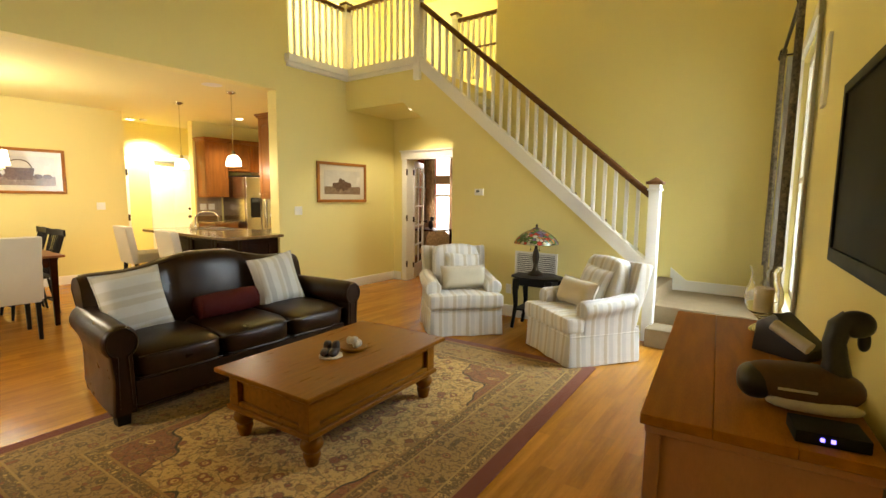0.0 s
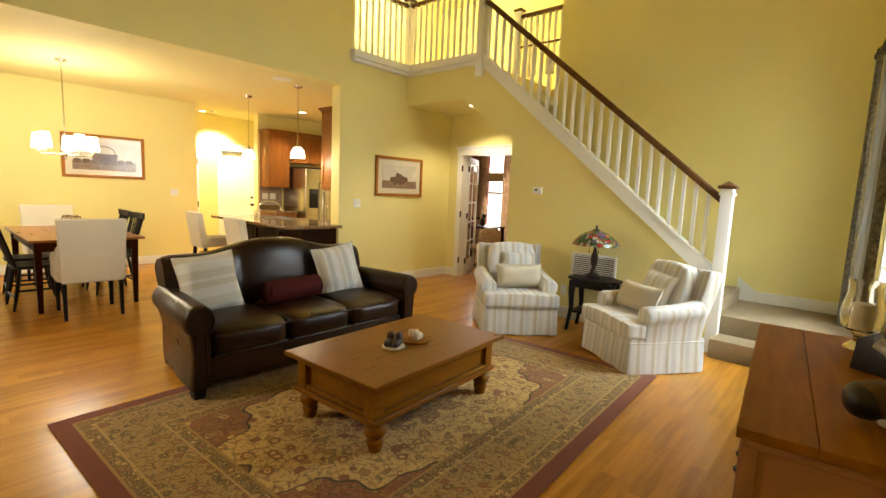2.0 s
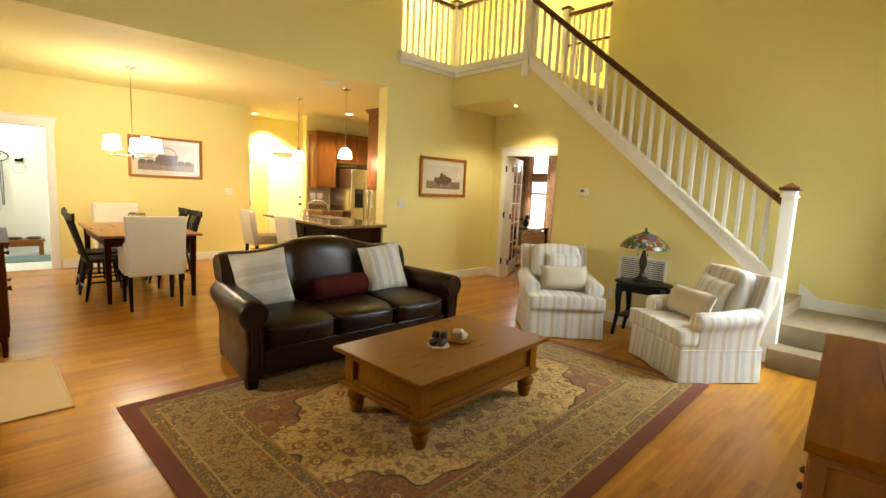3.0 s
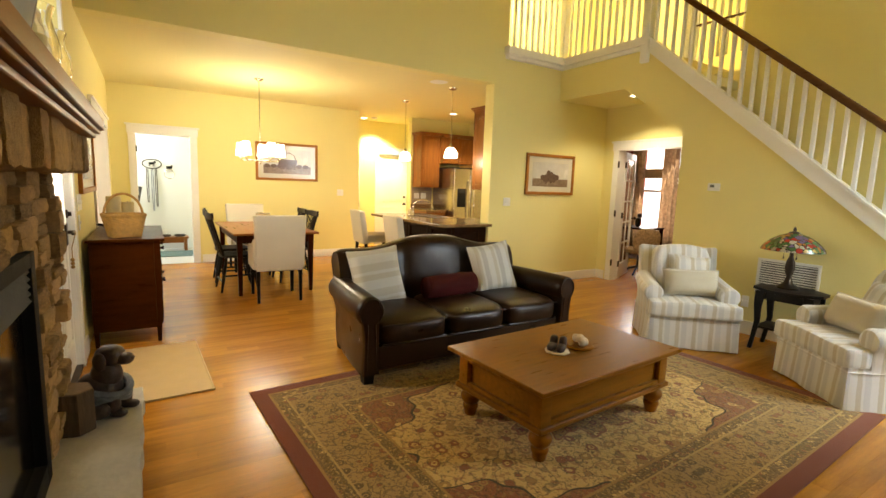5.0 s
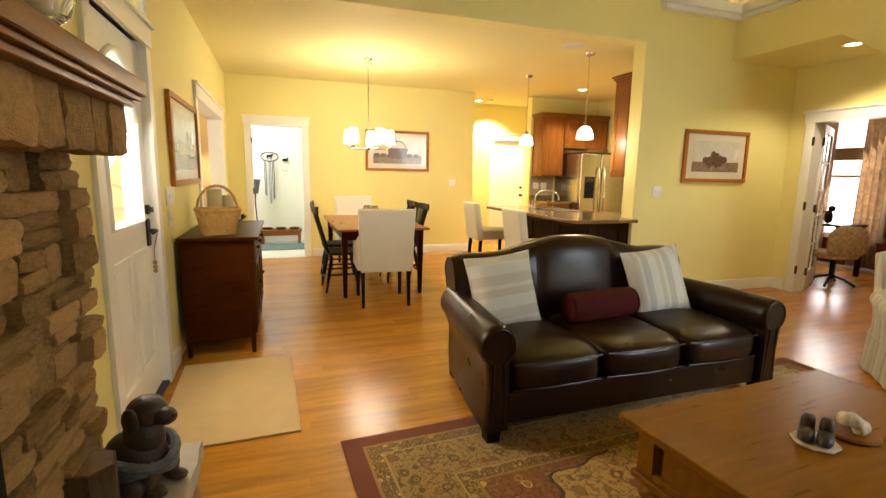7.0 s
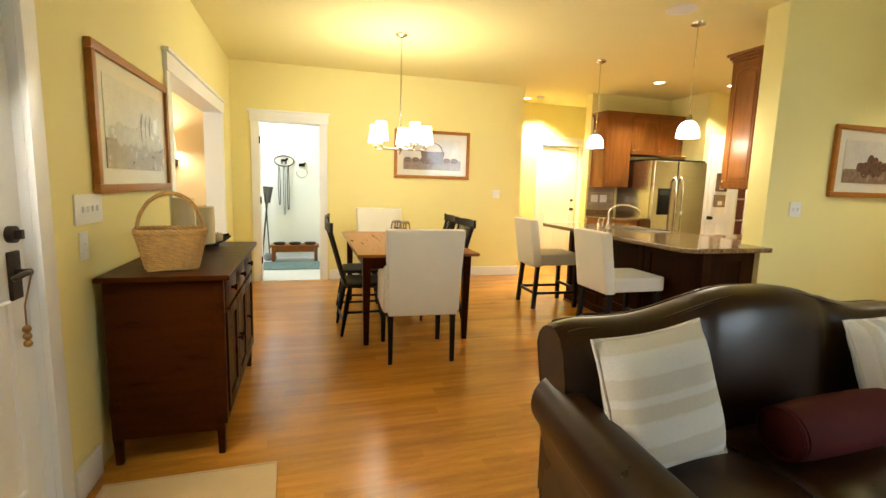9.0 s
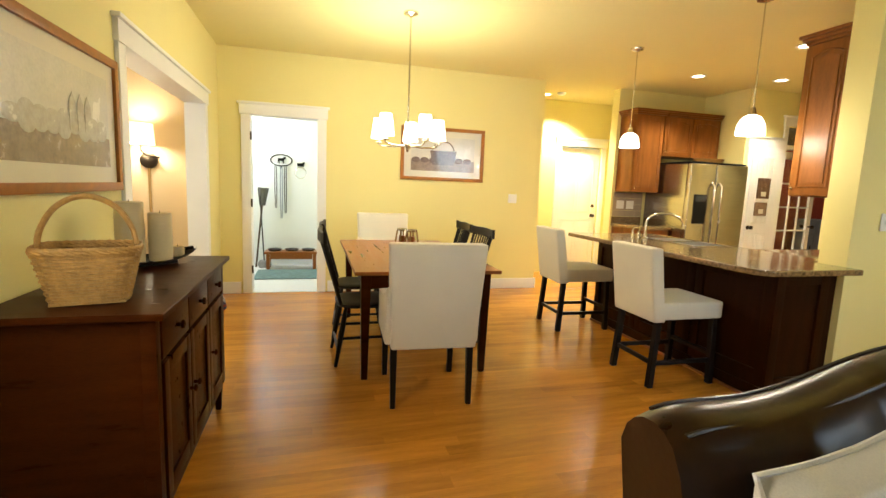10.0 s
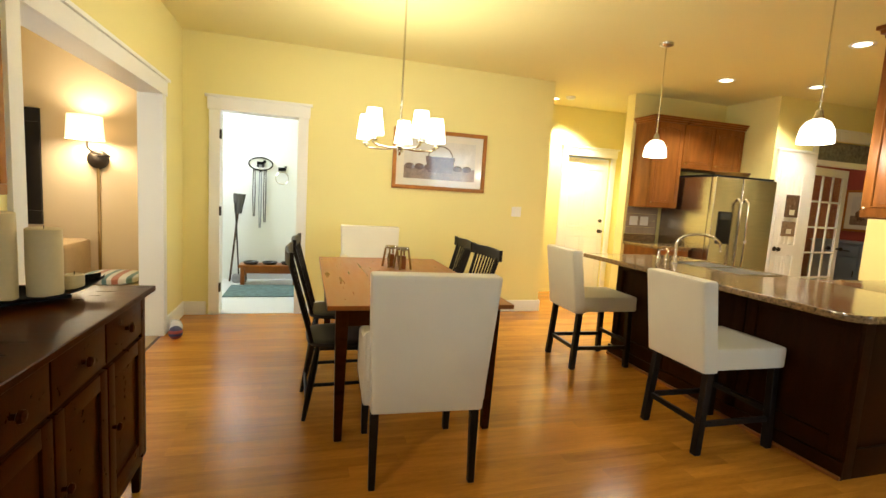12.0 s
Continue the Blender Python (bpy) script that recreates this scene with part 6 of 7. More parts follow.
# chandelier
t = thing("chandelier", pose(-7.04, 1.45, 0), "brushed-nickel chandelier with five white fabric shades", "chandelier")
bm = bmesh.new()
lathe(bm, [(0, 2.738), (0.062, 2.738), (0.060, 2.725), (0.030, 2.712), (0.012, 2.700), (0, 2.70)], 20)
part("canopy", bm, nickel, t)
bm = bmesh.new()
rod(bm, (0, 0, 2.705), (0, 0, 1.72), 0.007, seg=10)
part("stem", bm, nickel, t)
bm = bmesh.new()
lathe(bm, [(0, 1.60), (0.008, 1.605), (0.014, 1.618), (0.008, 1.63), (0.026, 1.64), (0.032, 1.665), (0.020, 1.69), (0.012, 1.72), (0, 1.73)], 18)
part("hub", bm, nickel, t)
for k in range(5):
    a = radians(20 + 72 * k)
    c, s = math.cos(a), math.sin(a)
    bm = bmesh.new()
    tube(bm, [(0.02 * c, 0.02 * s, 1.655), (0.12 * c, 0.12 * s, 1.645), (0.235 * c, 0.235 * s, 1.650), (0.270 * c, 0.270 * s, 1.665), (0.270 * c, 0.270 * s, 1.70)], 0.007, 8)
    arm = part("arm", bm, nickel, t)
    bm = bmesh.new()
    lathe(bm, [(0, 1.675), (0.026, 1.677), (0.028, 1.684), (0.010, 1.690), (0.011, 1.73), (0, 1.73)], 14, Matrix.Translation((0.270 * c, 0.270 * s, 0)))
    part("bobeche", bm, nickel, arm)
    bm = bmesh.new()
    lathe(bm, [(0.070, 1.715), (0.048, 1.885), (0.045, 1.885), (0.067, 1.715), (0.070, 1.715)], 24, Matrix.Translation((0.270 * c, 0.270 * s, 0)))
    part("shade", bm, shade_glass, arm, "lit white tapered fabric shade")

# toys by the baseboard
t = thing("toy_ball", pose(-7.94, -0.21, 0.055), "red and blue toy ball against the baseboard", "ball")
bm = bmesh.new()
blob(bm, 0, 0, 0, 0.055, 0.055, 0.055, 2, 20, 14)
bm.faces.ensure_lookup_table()
for f in bm.faces:
    f.material_index = int((f.calc_center_median().z + 0.055) / 0.028) % 2
part("skin", bm, [material("faded red rubber", (0.32, 0.05, 0.04), 0.5), material("navy rubber", (0.04, 0.05, 0.14), 0.5)], t)
plastic_bag = material("translucent white plastic", (0.7, 0.72, 0.75), 0.2, vary=0.1, bump=0.2)
t = thing("plastic_toy", pose(-8.10, -0.25, 0.0), "small crumpled white plastic toy beside the ball", "toy")
bm = bmesh.new()
blob(bm, 0, 0, 0.06, 0.08, 0.05, 0.06, 2.4, 14, 10, wave=0.03)
part("shell", bm, plastic_bag, t)

# ---- kitchen ----
granite = material("speckled brown granite", (0.19, 0.115, 0.048), 0.13, vary=0.95, scale=45, bump=0.0, bump_scale=130, coat=0.1, rough_vary=0.03)
tile_mat = material("taupe backsplash tile", (0.34, 0.27, 0.19), 0.35, vary=0.2, scale=8, bump=0.08, random=0.25)

t = thing("peninsula", pose(0, 0, 0), "dark cherry kitchen peninsula with panelled back", "peninsula")
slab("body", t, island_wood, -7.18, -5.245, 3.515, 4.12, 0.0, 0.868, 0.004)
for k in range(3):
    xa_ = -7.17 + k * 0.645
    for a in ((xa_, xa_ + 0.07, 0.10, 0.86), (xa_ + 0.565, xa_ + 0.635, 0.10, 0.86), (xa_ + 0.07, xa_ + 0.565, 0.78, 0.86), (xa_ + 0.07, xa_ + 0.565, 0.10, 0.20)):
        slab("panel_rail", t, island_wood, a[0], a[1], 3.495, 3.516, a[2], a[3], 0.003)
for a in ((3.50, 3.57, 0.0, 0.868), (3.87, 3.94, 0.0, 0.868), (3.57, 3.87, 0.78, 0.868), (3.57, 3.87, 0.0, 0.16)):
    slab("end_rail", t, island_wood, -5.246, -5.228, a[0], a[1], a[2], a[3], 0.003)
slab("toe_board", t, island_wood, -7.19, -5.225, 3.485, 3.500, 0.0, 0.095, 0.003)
slab("shoe_moulding", t, cherry_top, -7.19, -5.225, 3.472, 3.486, 0.0, 0.020, 0.004)
t = thing("peninsula_worktop", pose(0, 0, 0), "polished speckled brown granite worktop on the peninsula", "worktop")
bm = bmesh.new()
corner = [(-5.20 + 0.12 * math.sin(a), 3.32 - 0.12 * math.cos(a)) for a in [math.pi / 2 * k / 6 for k in range(7)]]
prism(bm, [(-7.28, 3.20), *corner, (-5.08, 3.998), (-5.42, 3.998), (-5.42, 4.22), (-7.28, 4.22)], 0.868, 0.905)
bevel(bm, 0.012, 4)
part("slab", bm, granite, t)
t = thing("kitchen_sink", pose(-6.50, 3.92, 0.906), "stainless steel sink rim in the granite", "sink")
for a in ((-0.34, 0.34, -0.20, -0.175), (-0.34, 0.34, 0.175, 0.20), (-0.34, -0.315, -0.175, 0.175), (0.315, 0.34, -0.175, 0.175), (-0.012, 0.012, -0.175, 0.175)):
    slab("rim", t, steel, *a, 0.0, 0.006, 0.002)
# flat plate; its darker steel stands for the shade inside a deep basin
slab("basin", t, material("shadowed steel basin", (0.12, 0.115, 0.11), 0.35, metal=1.0), -0.315, 0.315, -0.175, 0.175, 0.0, 0.002, 0)
t = thing("faucet", pose(-6.72, 3.68, 0.906), "chrome gooseneck kitchen faucet with side lever", "faucet")
bm = bmesh.new()
lathe(bm, [(0, 0), (0.028, 0), (0.028, 0.01), (0.018, 0.02), (0.016, 0.06), (0, 0.06)], 18)
part("base", bm, nickel, t)
bm = bmesh.new()
tube(bm, [(0, 0, 0.05), (0, 0.0, 0.14)] + [(0.10 - 0.10 * math.cos(a) * 1.0, 0.12 - 0.12 * math.cos(a), 0.15 + 0.10 * math.sin(a)) for a in [math.pi * k / 12 for k in range(13)]] + [(0.20, 0.24, 0.12)], 0.012, 10)
part("spout", bm, nickel, t)
bm = bmesh.new()
rod(bm, (-0.09, 0.0, 0), (-0.09, 0.0, 0.06), 0.016, 0.014, 12)
tube(bm, [(-0.09, 0, 0.06), (-0.10, 0.02, 0.085), (-0.13, 0.03, 0.10)], 0.007, 8)
part("lever", bm, nickel, t)
t = thing("soap_dispenser", pose(-6.95, 3.72, 0.906), "small chrome soap dispenser by the sink", "soap dispenser")
bm = bmesh.new()
lathe(bm, [(0, 0), (0.02, 0), (0.016, 0.02), (0.010, 0.04), (0.010, 0.07), (0, 0.07)], 14)
tube(bm, [(0, 0, 0.06), (0, 0.01, 0.085), (0, 0.05, 0.085)], 0.006, 7)
part("pump", bm, nickel, t)


def stool(m):
    """An upholstered counter stool facing +y."""
    t = thing("counter_stool", m, "cream upholstered counter stool with dark wooden legs", "stool", "counter stools")
    bm = bmesh.new()
    vs = box(bm, -0.225, 0.225, -0.06, 0.035, 0.46, 0.97)
    for v in vs:
        if v.co.z > 0.9:
            v.co.y -= 0.075
    bevel(bm, 0.025, 4)
    part("backrest", bm, linen, t)
    bm = bmesh.new()
    vs = box(bm, -0.225, 0.225, 0.0, 0.50, 0.475, 0.60)
    bevel(bm, 0.03, 4)
    bmesh.ops.subdivide_edges(bm, edges=[e for e in bm.edges if e.calc_length() > 0.25], cuts=6, use_grid_fill=True)
    for v in bm.verts:
        if v.co.z > 0.56:
            v.co.z += 0.020 * max(0, 1 - (v.co.x / 0.2) ** 2) * max(0, 1 - ((v.co.y - 0.25) / 0.24) ** 2)
    part("seat", bm, linen, t)
    for sx in (-1, 1):
        for y, dy in ((-0.005, -0.035), (0.45, 0.01)):
            bm = bmesh.new()
            x = sx * 0.195
            vs = box(bm, x - 0.021, x + 0.021, y - 0.021, y + 0.021, 0, 0.485)
            for v in vs:
                if v.co.z < 0.1:
                    v.co.y += dy
                    v.co.x += sx * 0.012
            bevel(bm, 0.003, 1)
            part("leg", bm, black_wood, t)
        slab("side_stretcher", t, black_wood, sx * 0.202 - 0.011, sx * 0.202 + 0.011, -0.01, 0.45, 0.155, 0.185, 0.003)
    slab("front_stretcher", t, black_wood, -0.19, 0.19, 0.44, 0.462, 0.20, 0.23, 0.003)
    slab("back_stretcher", t, black_wood, -0.19, 0.19, -0.035, -0.013, 0.155, 0.185, 0.003)
    return t


s1 = stool(pose(-7.07, 2.965, 0, 0, 0, -2))
copy_thing(s1, pose(-5.79, 2.955, 0, 0, 0, -1))


# pendants and recessed lights
def pendant(x, y):
    t = thing("pendant_lamp", pose(x, y, 0), "nickel pendant lamp with a lit white glass dome", "pendant lamp", "kitchen pendants")
    bm = bmesh.new()
    lathe(bm, [(0, 2.738), (0.060, 2.738), (0.056, 2.722), (0.018, 2.708), (0, 2.705)], 20)
    part("canopy", bm, nickel, t)
    bm = bmesh.new()
    rod(bm, (0, 0, 2.71), (0, 0, 1.96), 0.005, seg=8)
    part("stem", bm, nickel, t)
    bm = bmesh.new()
    lathe(bm, [(0, 1.985), (0.018, 1.98), (0.024, 1.95), (0.030, 1.925), (0, 1.92)], 16)
    part("socket", bm, nickel, t)
    bm = bmesh.new()
    lathe(bm, [(0.028, 1.928), (0.060, 1.910), (0.084, 1.870), (0.094, 1.820), (0.094, 1.785), (0.090, 1.785), (0.080, 1.868), (0.057, 1.906), (0.028, 1.924)], 26)
    part("shade", bm, pendant_glass, t, "lit frosted glass dome")


pendant(-7.15, 3.735)
pendant(-5.81, 3.77)


def can_light(x, y, z):
    t = thing("recessed_light", pose(x, y, z), "round recessed ceiling light with white trim, lit", "ceiling light", "recessed lights")
    bm = bmesh.new()
    lathe(bm, [(0.062, -0.001), (0.088, -0.001), (0.090, -0.006), (0.084, -0.010), (0.062, -0.006), (0.062, -0.001)], 26)
    part("trim_ring", bm, trim_paint, t)
    bm = bmesh.new()
    lathe(bm, [(0, -0.004), (0.062, -0.004), (0.062, -0.002), (0, -0.002)], 24)
    part("lens", bm, can_lens, t)


for cx, cy in ((-7.79, 5.07), (-7.55, 6.05), (-6.49, 5.05), (-9.55, 4.0)):
    can_light(cx, cy, LOW)
can_light(-4.27, 5.66, 2.66)
t = thing("ceiling_speaker", pose(-5.62, 3.42, LOW), "round white ceiling speaker grille", "speaker")
bm = bmesh.new()
lathe(bm, [(0, -0.006), (0.10, -0.006), (0.115, -0.004), (0.118, -0.001)], 28)
part("grille", bm, trim_paint, t)
t = thing("smoke_detector", pose(-9.35, 4.14, LOW), "round white smoke detector on the ceiling", "smoke detector")
bm = bmesh.new()
lathe(bm, [(0, -0.035), (0.045, -0.033), (0.062, -0.02), (0.065, -0.001)], 22)
part("case", bm, trim_paint, t)


# cabinets with arched raised panels
def cab_door(parent, axis, face, a0, a1, z0, z1, arch=True, out=1):
    """A door on the plane of a cabinet: frame, arched panel, knob. axis: the way along the door."""
    def place(bm):
        if axis == "y":
            bmesh.ops.transform(bm, matrix=Matrix(((0, out, 0, face), (1, 0, 0, 0), (0, 0, 1, 0), (0, 0, 0, 1))), verts=bm.verts[:])
        else:
            bmesh.ops.transform(bm, matrix=Matrix(((1, 0, 0, 0), (0, out, 0, face), (0, 0, 1, 0), (0, 0, 0, 1))), verts=bm.verts[:])
        bmesh.ops.recalc_face_normals(bm, faces=bm.faces[:])
        return bm
    bm = bmesh.new()
    box(bm, a0, a1, 0.001, 0.018, z0, z1)
    bevel(bm, 0.004, 2)
    d = part("door", place(bm), cabinet_wood, parent)
    bm = bmesh.new()
    i0, i1, j0, j1 = a0 + 0.055, a1 - 0.055, z0 + 0.06, z1 - 0.085
    top = [(i0 + (i1 - i0) * k / 10, j1 + (0.035 * math.sin(math.pi * k / 10) if arch else 0)) for k in range(11)]
    line = [(i0, j0), *top, (i1, j0)]
    tube(bm, [(a, 0.018, z) for a, z in line + [line[0]]], 0.007, 6)
    part("panel_bead", place(bm), cabinet_wood, d)
    bm = bmesh.new()
    prism(bm, [(a + (0.025 if a < (i0 + i1) / 2 else -0.025), z + (0.025 if z < (j0 + j1) / 2 else -0.025)) for a, z in line], 0.014, 0.023, "y")
    bevel(bm, 0.004, 1)
    part("raised_panel", place(bm), cabinet_wood, d)
    bm = bmesh.new()
    blob(bm, a0 + 0.03, 0.032, z0 + 0.05, 0.011, 0.011, 0.011, 2, 10, 8)
    part("knob", place(bm), nickel, d)


def crown(parent, x0, x1, y0, y1, z):
    for k, g in enumerate((0.012, 0.028, 0.045)):
        slab("crown_moulding", parent, cabinet_wood, x0, x1 + g, y0 - g, y1 + g, z + k * 0.022, z + k * 0.022 + 0.0215, 0.004)


t = thing("wall_cabinet", pose(0, 0, 0), "cherry wall cabinet with arched raised-panel door", "cabinet", "kitchen cabinets")
slab("body", t, cabinet_wood, -8.749, -8.42, 4.745, 5.178, 1.35, 2.37, 0.003)
cab_door(t, "y", -8.42, 4.75, 5.175, 1.36, 2.36)
crown(t, -8.749, -8.40, 4.745, 5.178, 2.37)
t = thing("fridge_cabinet", pose(0, 0, 0), "cherry wall cabinet with two arched doors above the refrigerator", "cabinet", "kitchen cabinets")
slab("body", t, cabinet_wood, -8.749, -8.42, 5.18, 6.10, 1.84, 2.37, 0.003)
cab_door(t, "y", -8.42, 5.185, 5.635, 1.85, 2.36)
cab_door(t, "y", -8.42, 5.645, 6.095, 1.85, 2.36)
for k, g in enumerate((0.012, 0.028, 0.045)):
    slab("crown_moulding", t, cabinet_wood, -8.749, -8.40 + g, 5.18 + 0.048, 6.10, 2.37 + k * 0.022, 2.37 + k * 0.022 + 0.0215, 0.004)
t = thing("base_cabinet", pose(0, 0, 0), "cherry base cabinet beside the refrigerator", "cabinet", "kitchen cabinets")
slab("body", t, cabinet_wood, -8.749, -8.16, 4.745, 5.19, 0.0, 0.868, 0.003)
cab_door(t, "y", -8.16, 4.75, 5.185, 0.12, 0.68, False)
slab("drawer", t, cabinet_wood, -8.161, -8.142, 4.75, 5.185, 0.70, 0.86, 0.004)
t = thing("granite_worktop", pose(0, 0, 0), "short brown granite worktop with backsplash", "worktop")
slab("slab", t, granite, -8.749, -8.12, 4.72, 5.195, 0.869, 0.905, 0.008)
slab("upstand", t, granite, -8.749, -8.73, 4.72, 5.195, 0.906, 1.0, 0.003)
for r in range(4):
    for c in range(5):
        ya = 4.73 + c * 0.095
        tile = slab("tile", t, tile_mat, -8.749, -8.740, ya, ya + 0.092, 1.004 + r * 0.086, 1.004 + r * 0.086 + 0.083, 0.002)
for k in range(2):
    plate(pose(-8.739, 4.84 + k * 0.16, 1.17, 0, 0, 90), 0.12, 0.115, 2, "beige outlet plate on the tiled backsplash", "wall_outlet")

t = thing("refrigerator", pose(0, 0, 0), "stainless steel side-by-side refrigerator with water dispenser", "refrigerator")
slab("body", t, steel, -8.70, -7.965, 5.215, 6.105, 0.03, 1.735, 0.006)
slab("top_cover", t, black_plastic, -8.68, -7.93, 5.22, 6.10, 1.736, 1.76, 0.004)
d1 = slab("freezer_door", t, steel, -7.962, -7.895, 5.215, 5.60, 0.10, 1.735, 0.014, seg=3)
d2 = slab("fridge_door", t, steel, -7.962, -7.895, 5.612, 6.105, 0.10, 1.735, 0.014, seg=3)
slab("kick_plate", t, black_plastic, -7.99, -7.93, 5.22, 6.10, 0.0, 0.09, 0.003)
for d, y in ((d1, 5.555), (d2, 5.665)):
    bm = bmesh.new()
    tube(bm, [(-7.895, y, 0.55), (-7.845, y, 0.60), (-7.835, y, 1.0), (-7.845, y, 1.45), (-7.895, y, 1.50)], 0.013, 9)
    part("handle", bm, nickel, d)
disp = slab("dispenser", d1, black_plastic, -7.897, -7.885, 5.30, 5.49, 0.98, 1.35, 0.006)
slab("dispenser_panel", d1, material("dispenser display", (0.03, 0.035, 0.04), 0.2), -7.8855, -7.8825, 5.32, 5.47, 1.26, 1.33, 0.002)
t = thing("basket_tray", pose(-8.15, 5.70, 1.761), "flat wicker tray on top of the refrigerator", "basket")
bm = bmesh.new()
lathe(bm, [(0, 0), (0.16, 0), (0.19, 0.05), (0.185, 0.052), (0.155, 0.008), (0, 0.008)], 22)
part("weave", bm, wicker, t)

t = thing("end_wall_cabinet", pose(0, 0, 0), "cherry wall cabinet with raised end panel on the kitchen wall", "cabinet", "kitchen cabinets")
slab("body", t, cabinet_wood, -5.715, -5.385, 4.10, 5.30, 1.35, 2.42, 0.003)
cab_door(t, "x", 4.10, -5.71, -5.39, 1.36, 2.41, True, -1)
for k, g in enumerate((0.012, 0.028, 0.045)):
    slab("crown_moulding", t, cabinet_wood, -5.715 - g, -5.385, 4.10 - g, 5.30, 2.42 + k * 0.024, 2.42 + k * 0.024 + 0.0235, 0.004)
t = thing("back_base_cabinet", pose(0, 0, 0), "cherry base cabinet with granite top by the kitchen wall", "cabinet", "kitchen cabinets")
slab("body", t, cabinet_wood, -6.0, -5.385, 4.225, 6.20, 0.0, 0.868, 0.003)
slab("worktop", t, granite, -6.04, -5.385, 4.225, 6.20, 0.869, 0.905, 0.006)

# pantry door, glazed double doors to the red room, garage door


def panel_door(name, m, w, h, label, knob_at=0.93, panels=((0.14, 0.86), (1.0, 1.86))):
    """A panelled white door facing +x in its own frame, width along y from 0."""
    t = thing(name, m, label, "door", kind="structure")
    slab("leaf", t, trim_paint, -0.035, 0, 0, w, 0.01, h, 0.003)
    for z0_, z1_ in panels:
        for y0_, y1_ in ((0.09, w / 2 - 0.03), (w / 2 + 0.03, w - 0.09)):
            bm = bmesh.new()
            tube(bm, [(0.001, y0_, z0_), (0.001, y1_, z0_), (0.001, y1_, z1_), (0.001, y0_, z1_), (0.001, y0_, z0_)], 0.008, 6)
            part("panel_moulding", bm, trim_paint, t)
            slab("raised_panel", t, trim_paint, -0.002, 0.005, y0_ + 0.025, y1_ - 0.025, z0_ + 0.025, z1_ - 0.025, 0.004)
    bm = bmesh.new()
    ky = w * 0.9 if knob_at > 0.5 else w * 0.1
    lathe(bm, [(0, 0), (0.03, 0), (0.028, 0.008), (0.010, 0.015), (0.012, 0.035), (0.027, 0.05), (0.022, 0.066), (0, 0.07)], 16, Matrix.Translation((0, ky, 0.94)) @ Matrix.Rotation(radians(90), 4, "Y"))
    part("knob", bm, bronze, t)
    return t, ky


d, ky = panel_door("door_2", pose(-9.93, 4.51, 0), 0.72, 2.03, "white panelled garage door with dark knob and deadbolt")
bm = bmesh.new()
rod(bm, (0, ky, 1.10), (0.025, ky, 1.10), 0.026, seg=14)
part("deadbolt", bm, bronze, d)
d, ky = panel_door("door_3", pose(-7.965, 6.24, 0), 0.44, 2.0, "narrow white panelled pantry door with notices hung on it", 0.1, ((0.14, 0.86), (1.0, 1.86)))
casing_x("trim_pantry_door", 6.235, 6.685, 2.0, -8.0, 1, 0.05)
for y0_, z0_, z1_, mm in ((6.36, 1.33, 1.60, art_dark), (6.35, 1.10, 1.28, art_mid)):
    t = thing("door_notice", pose(0, 0, 0), "small dark picture and papers hung on the pantry door", "notice")
    slab("board", t, mm, -7.962, -7.945, y0_, y0_ + 0.20, z0_, z1_, 0.002)
    slab("paper", t, mount, -7.945, -7.942, y0_ + 0.06, y0_ + 0.14, z0_ + 0.03, z0_ + 0.09, 0)
casing_x("trim_glazed_door", 6.80, 8.50, 2.30, -8.0, 1, 0.07)
t = thing("transom_window", pose(0, 0, 0), "obscured transom pane over the glazed door", "window", kind="structure")
slab("bar", t, trim_paint, -8.115, -8.0, 6.80, 8.50, 2.0, 2.06, 0.003)
slab("pane", t, material("patterned transom glass", (0.20, 0.19, 0.17), 0.15, vary=0.5, scale=25, bump=0.1), -8.07, -8.06, 6.80, 8.50, 2.06, 2.30, 0)


def glazed_door(name, m, w, h, label, cols=2, rows=5):
    """A white door of small panes, width along y from 0."""
    t = thing(name, m, label, "door", kind="structure")
    for a in ((0, 0.09, 0.01, h), (w - 0.09, w, 0.01, h), (0.09, w - 0.09, h - 0.10, h), (0.09, w - 0.09, 0.01, 0.24)):
        slab("stile", t, trim_paint, -0.035, 0, a[0], a[1], a[2], a[3], 0.003)
    for k in range(1, cols):
        y = 0.09 + (w - 0.18) * k / cols
        slab("muntin", t, trim_paint, -0.028, -0.006, y - 0.012, y + 0.012, 0.24, h - 0.10, 0.002)
    for k in range(1, rows):
        z = 0.24 + (h - 0.34) * k / rows
        slab("muntin", t, trim_paint, -0.0285, -0.0055, 0.09, w - 0.09, z - 0.012, z + 0.012, 0.002)
    g = slab("pane", t, clear_glass, -0.020, -0.015, 0.09, w - 0.09, 0.24, h - 0.10, 0)
    g.visible_shadow = False
    bm = bmesh.new()
    for x in (0.0, -0.035):
        s = 1 if x == 0 else -1
        rod(bm, (x, w - 0.045, 0.95), (x + s * 0.05, w - 0.045, 0.95), 0.010, seg=10)
        blob(bm, x + s * 0.055, w - 0.045, 0.95, 0.024, 0.026, 0.026, 2, 14, 10)
    part("knob", bm, bronze, t)
    for z in (0.25, 1.02, 1.80):
        slab("hinge", t, bronze, -0.030, 0.012, -0.012, 0.004, z - 0.045, z + 0.045, 0.002)
    return t


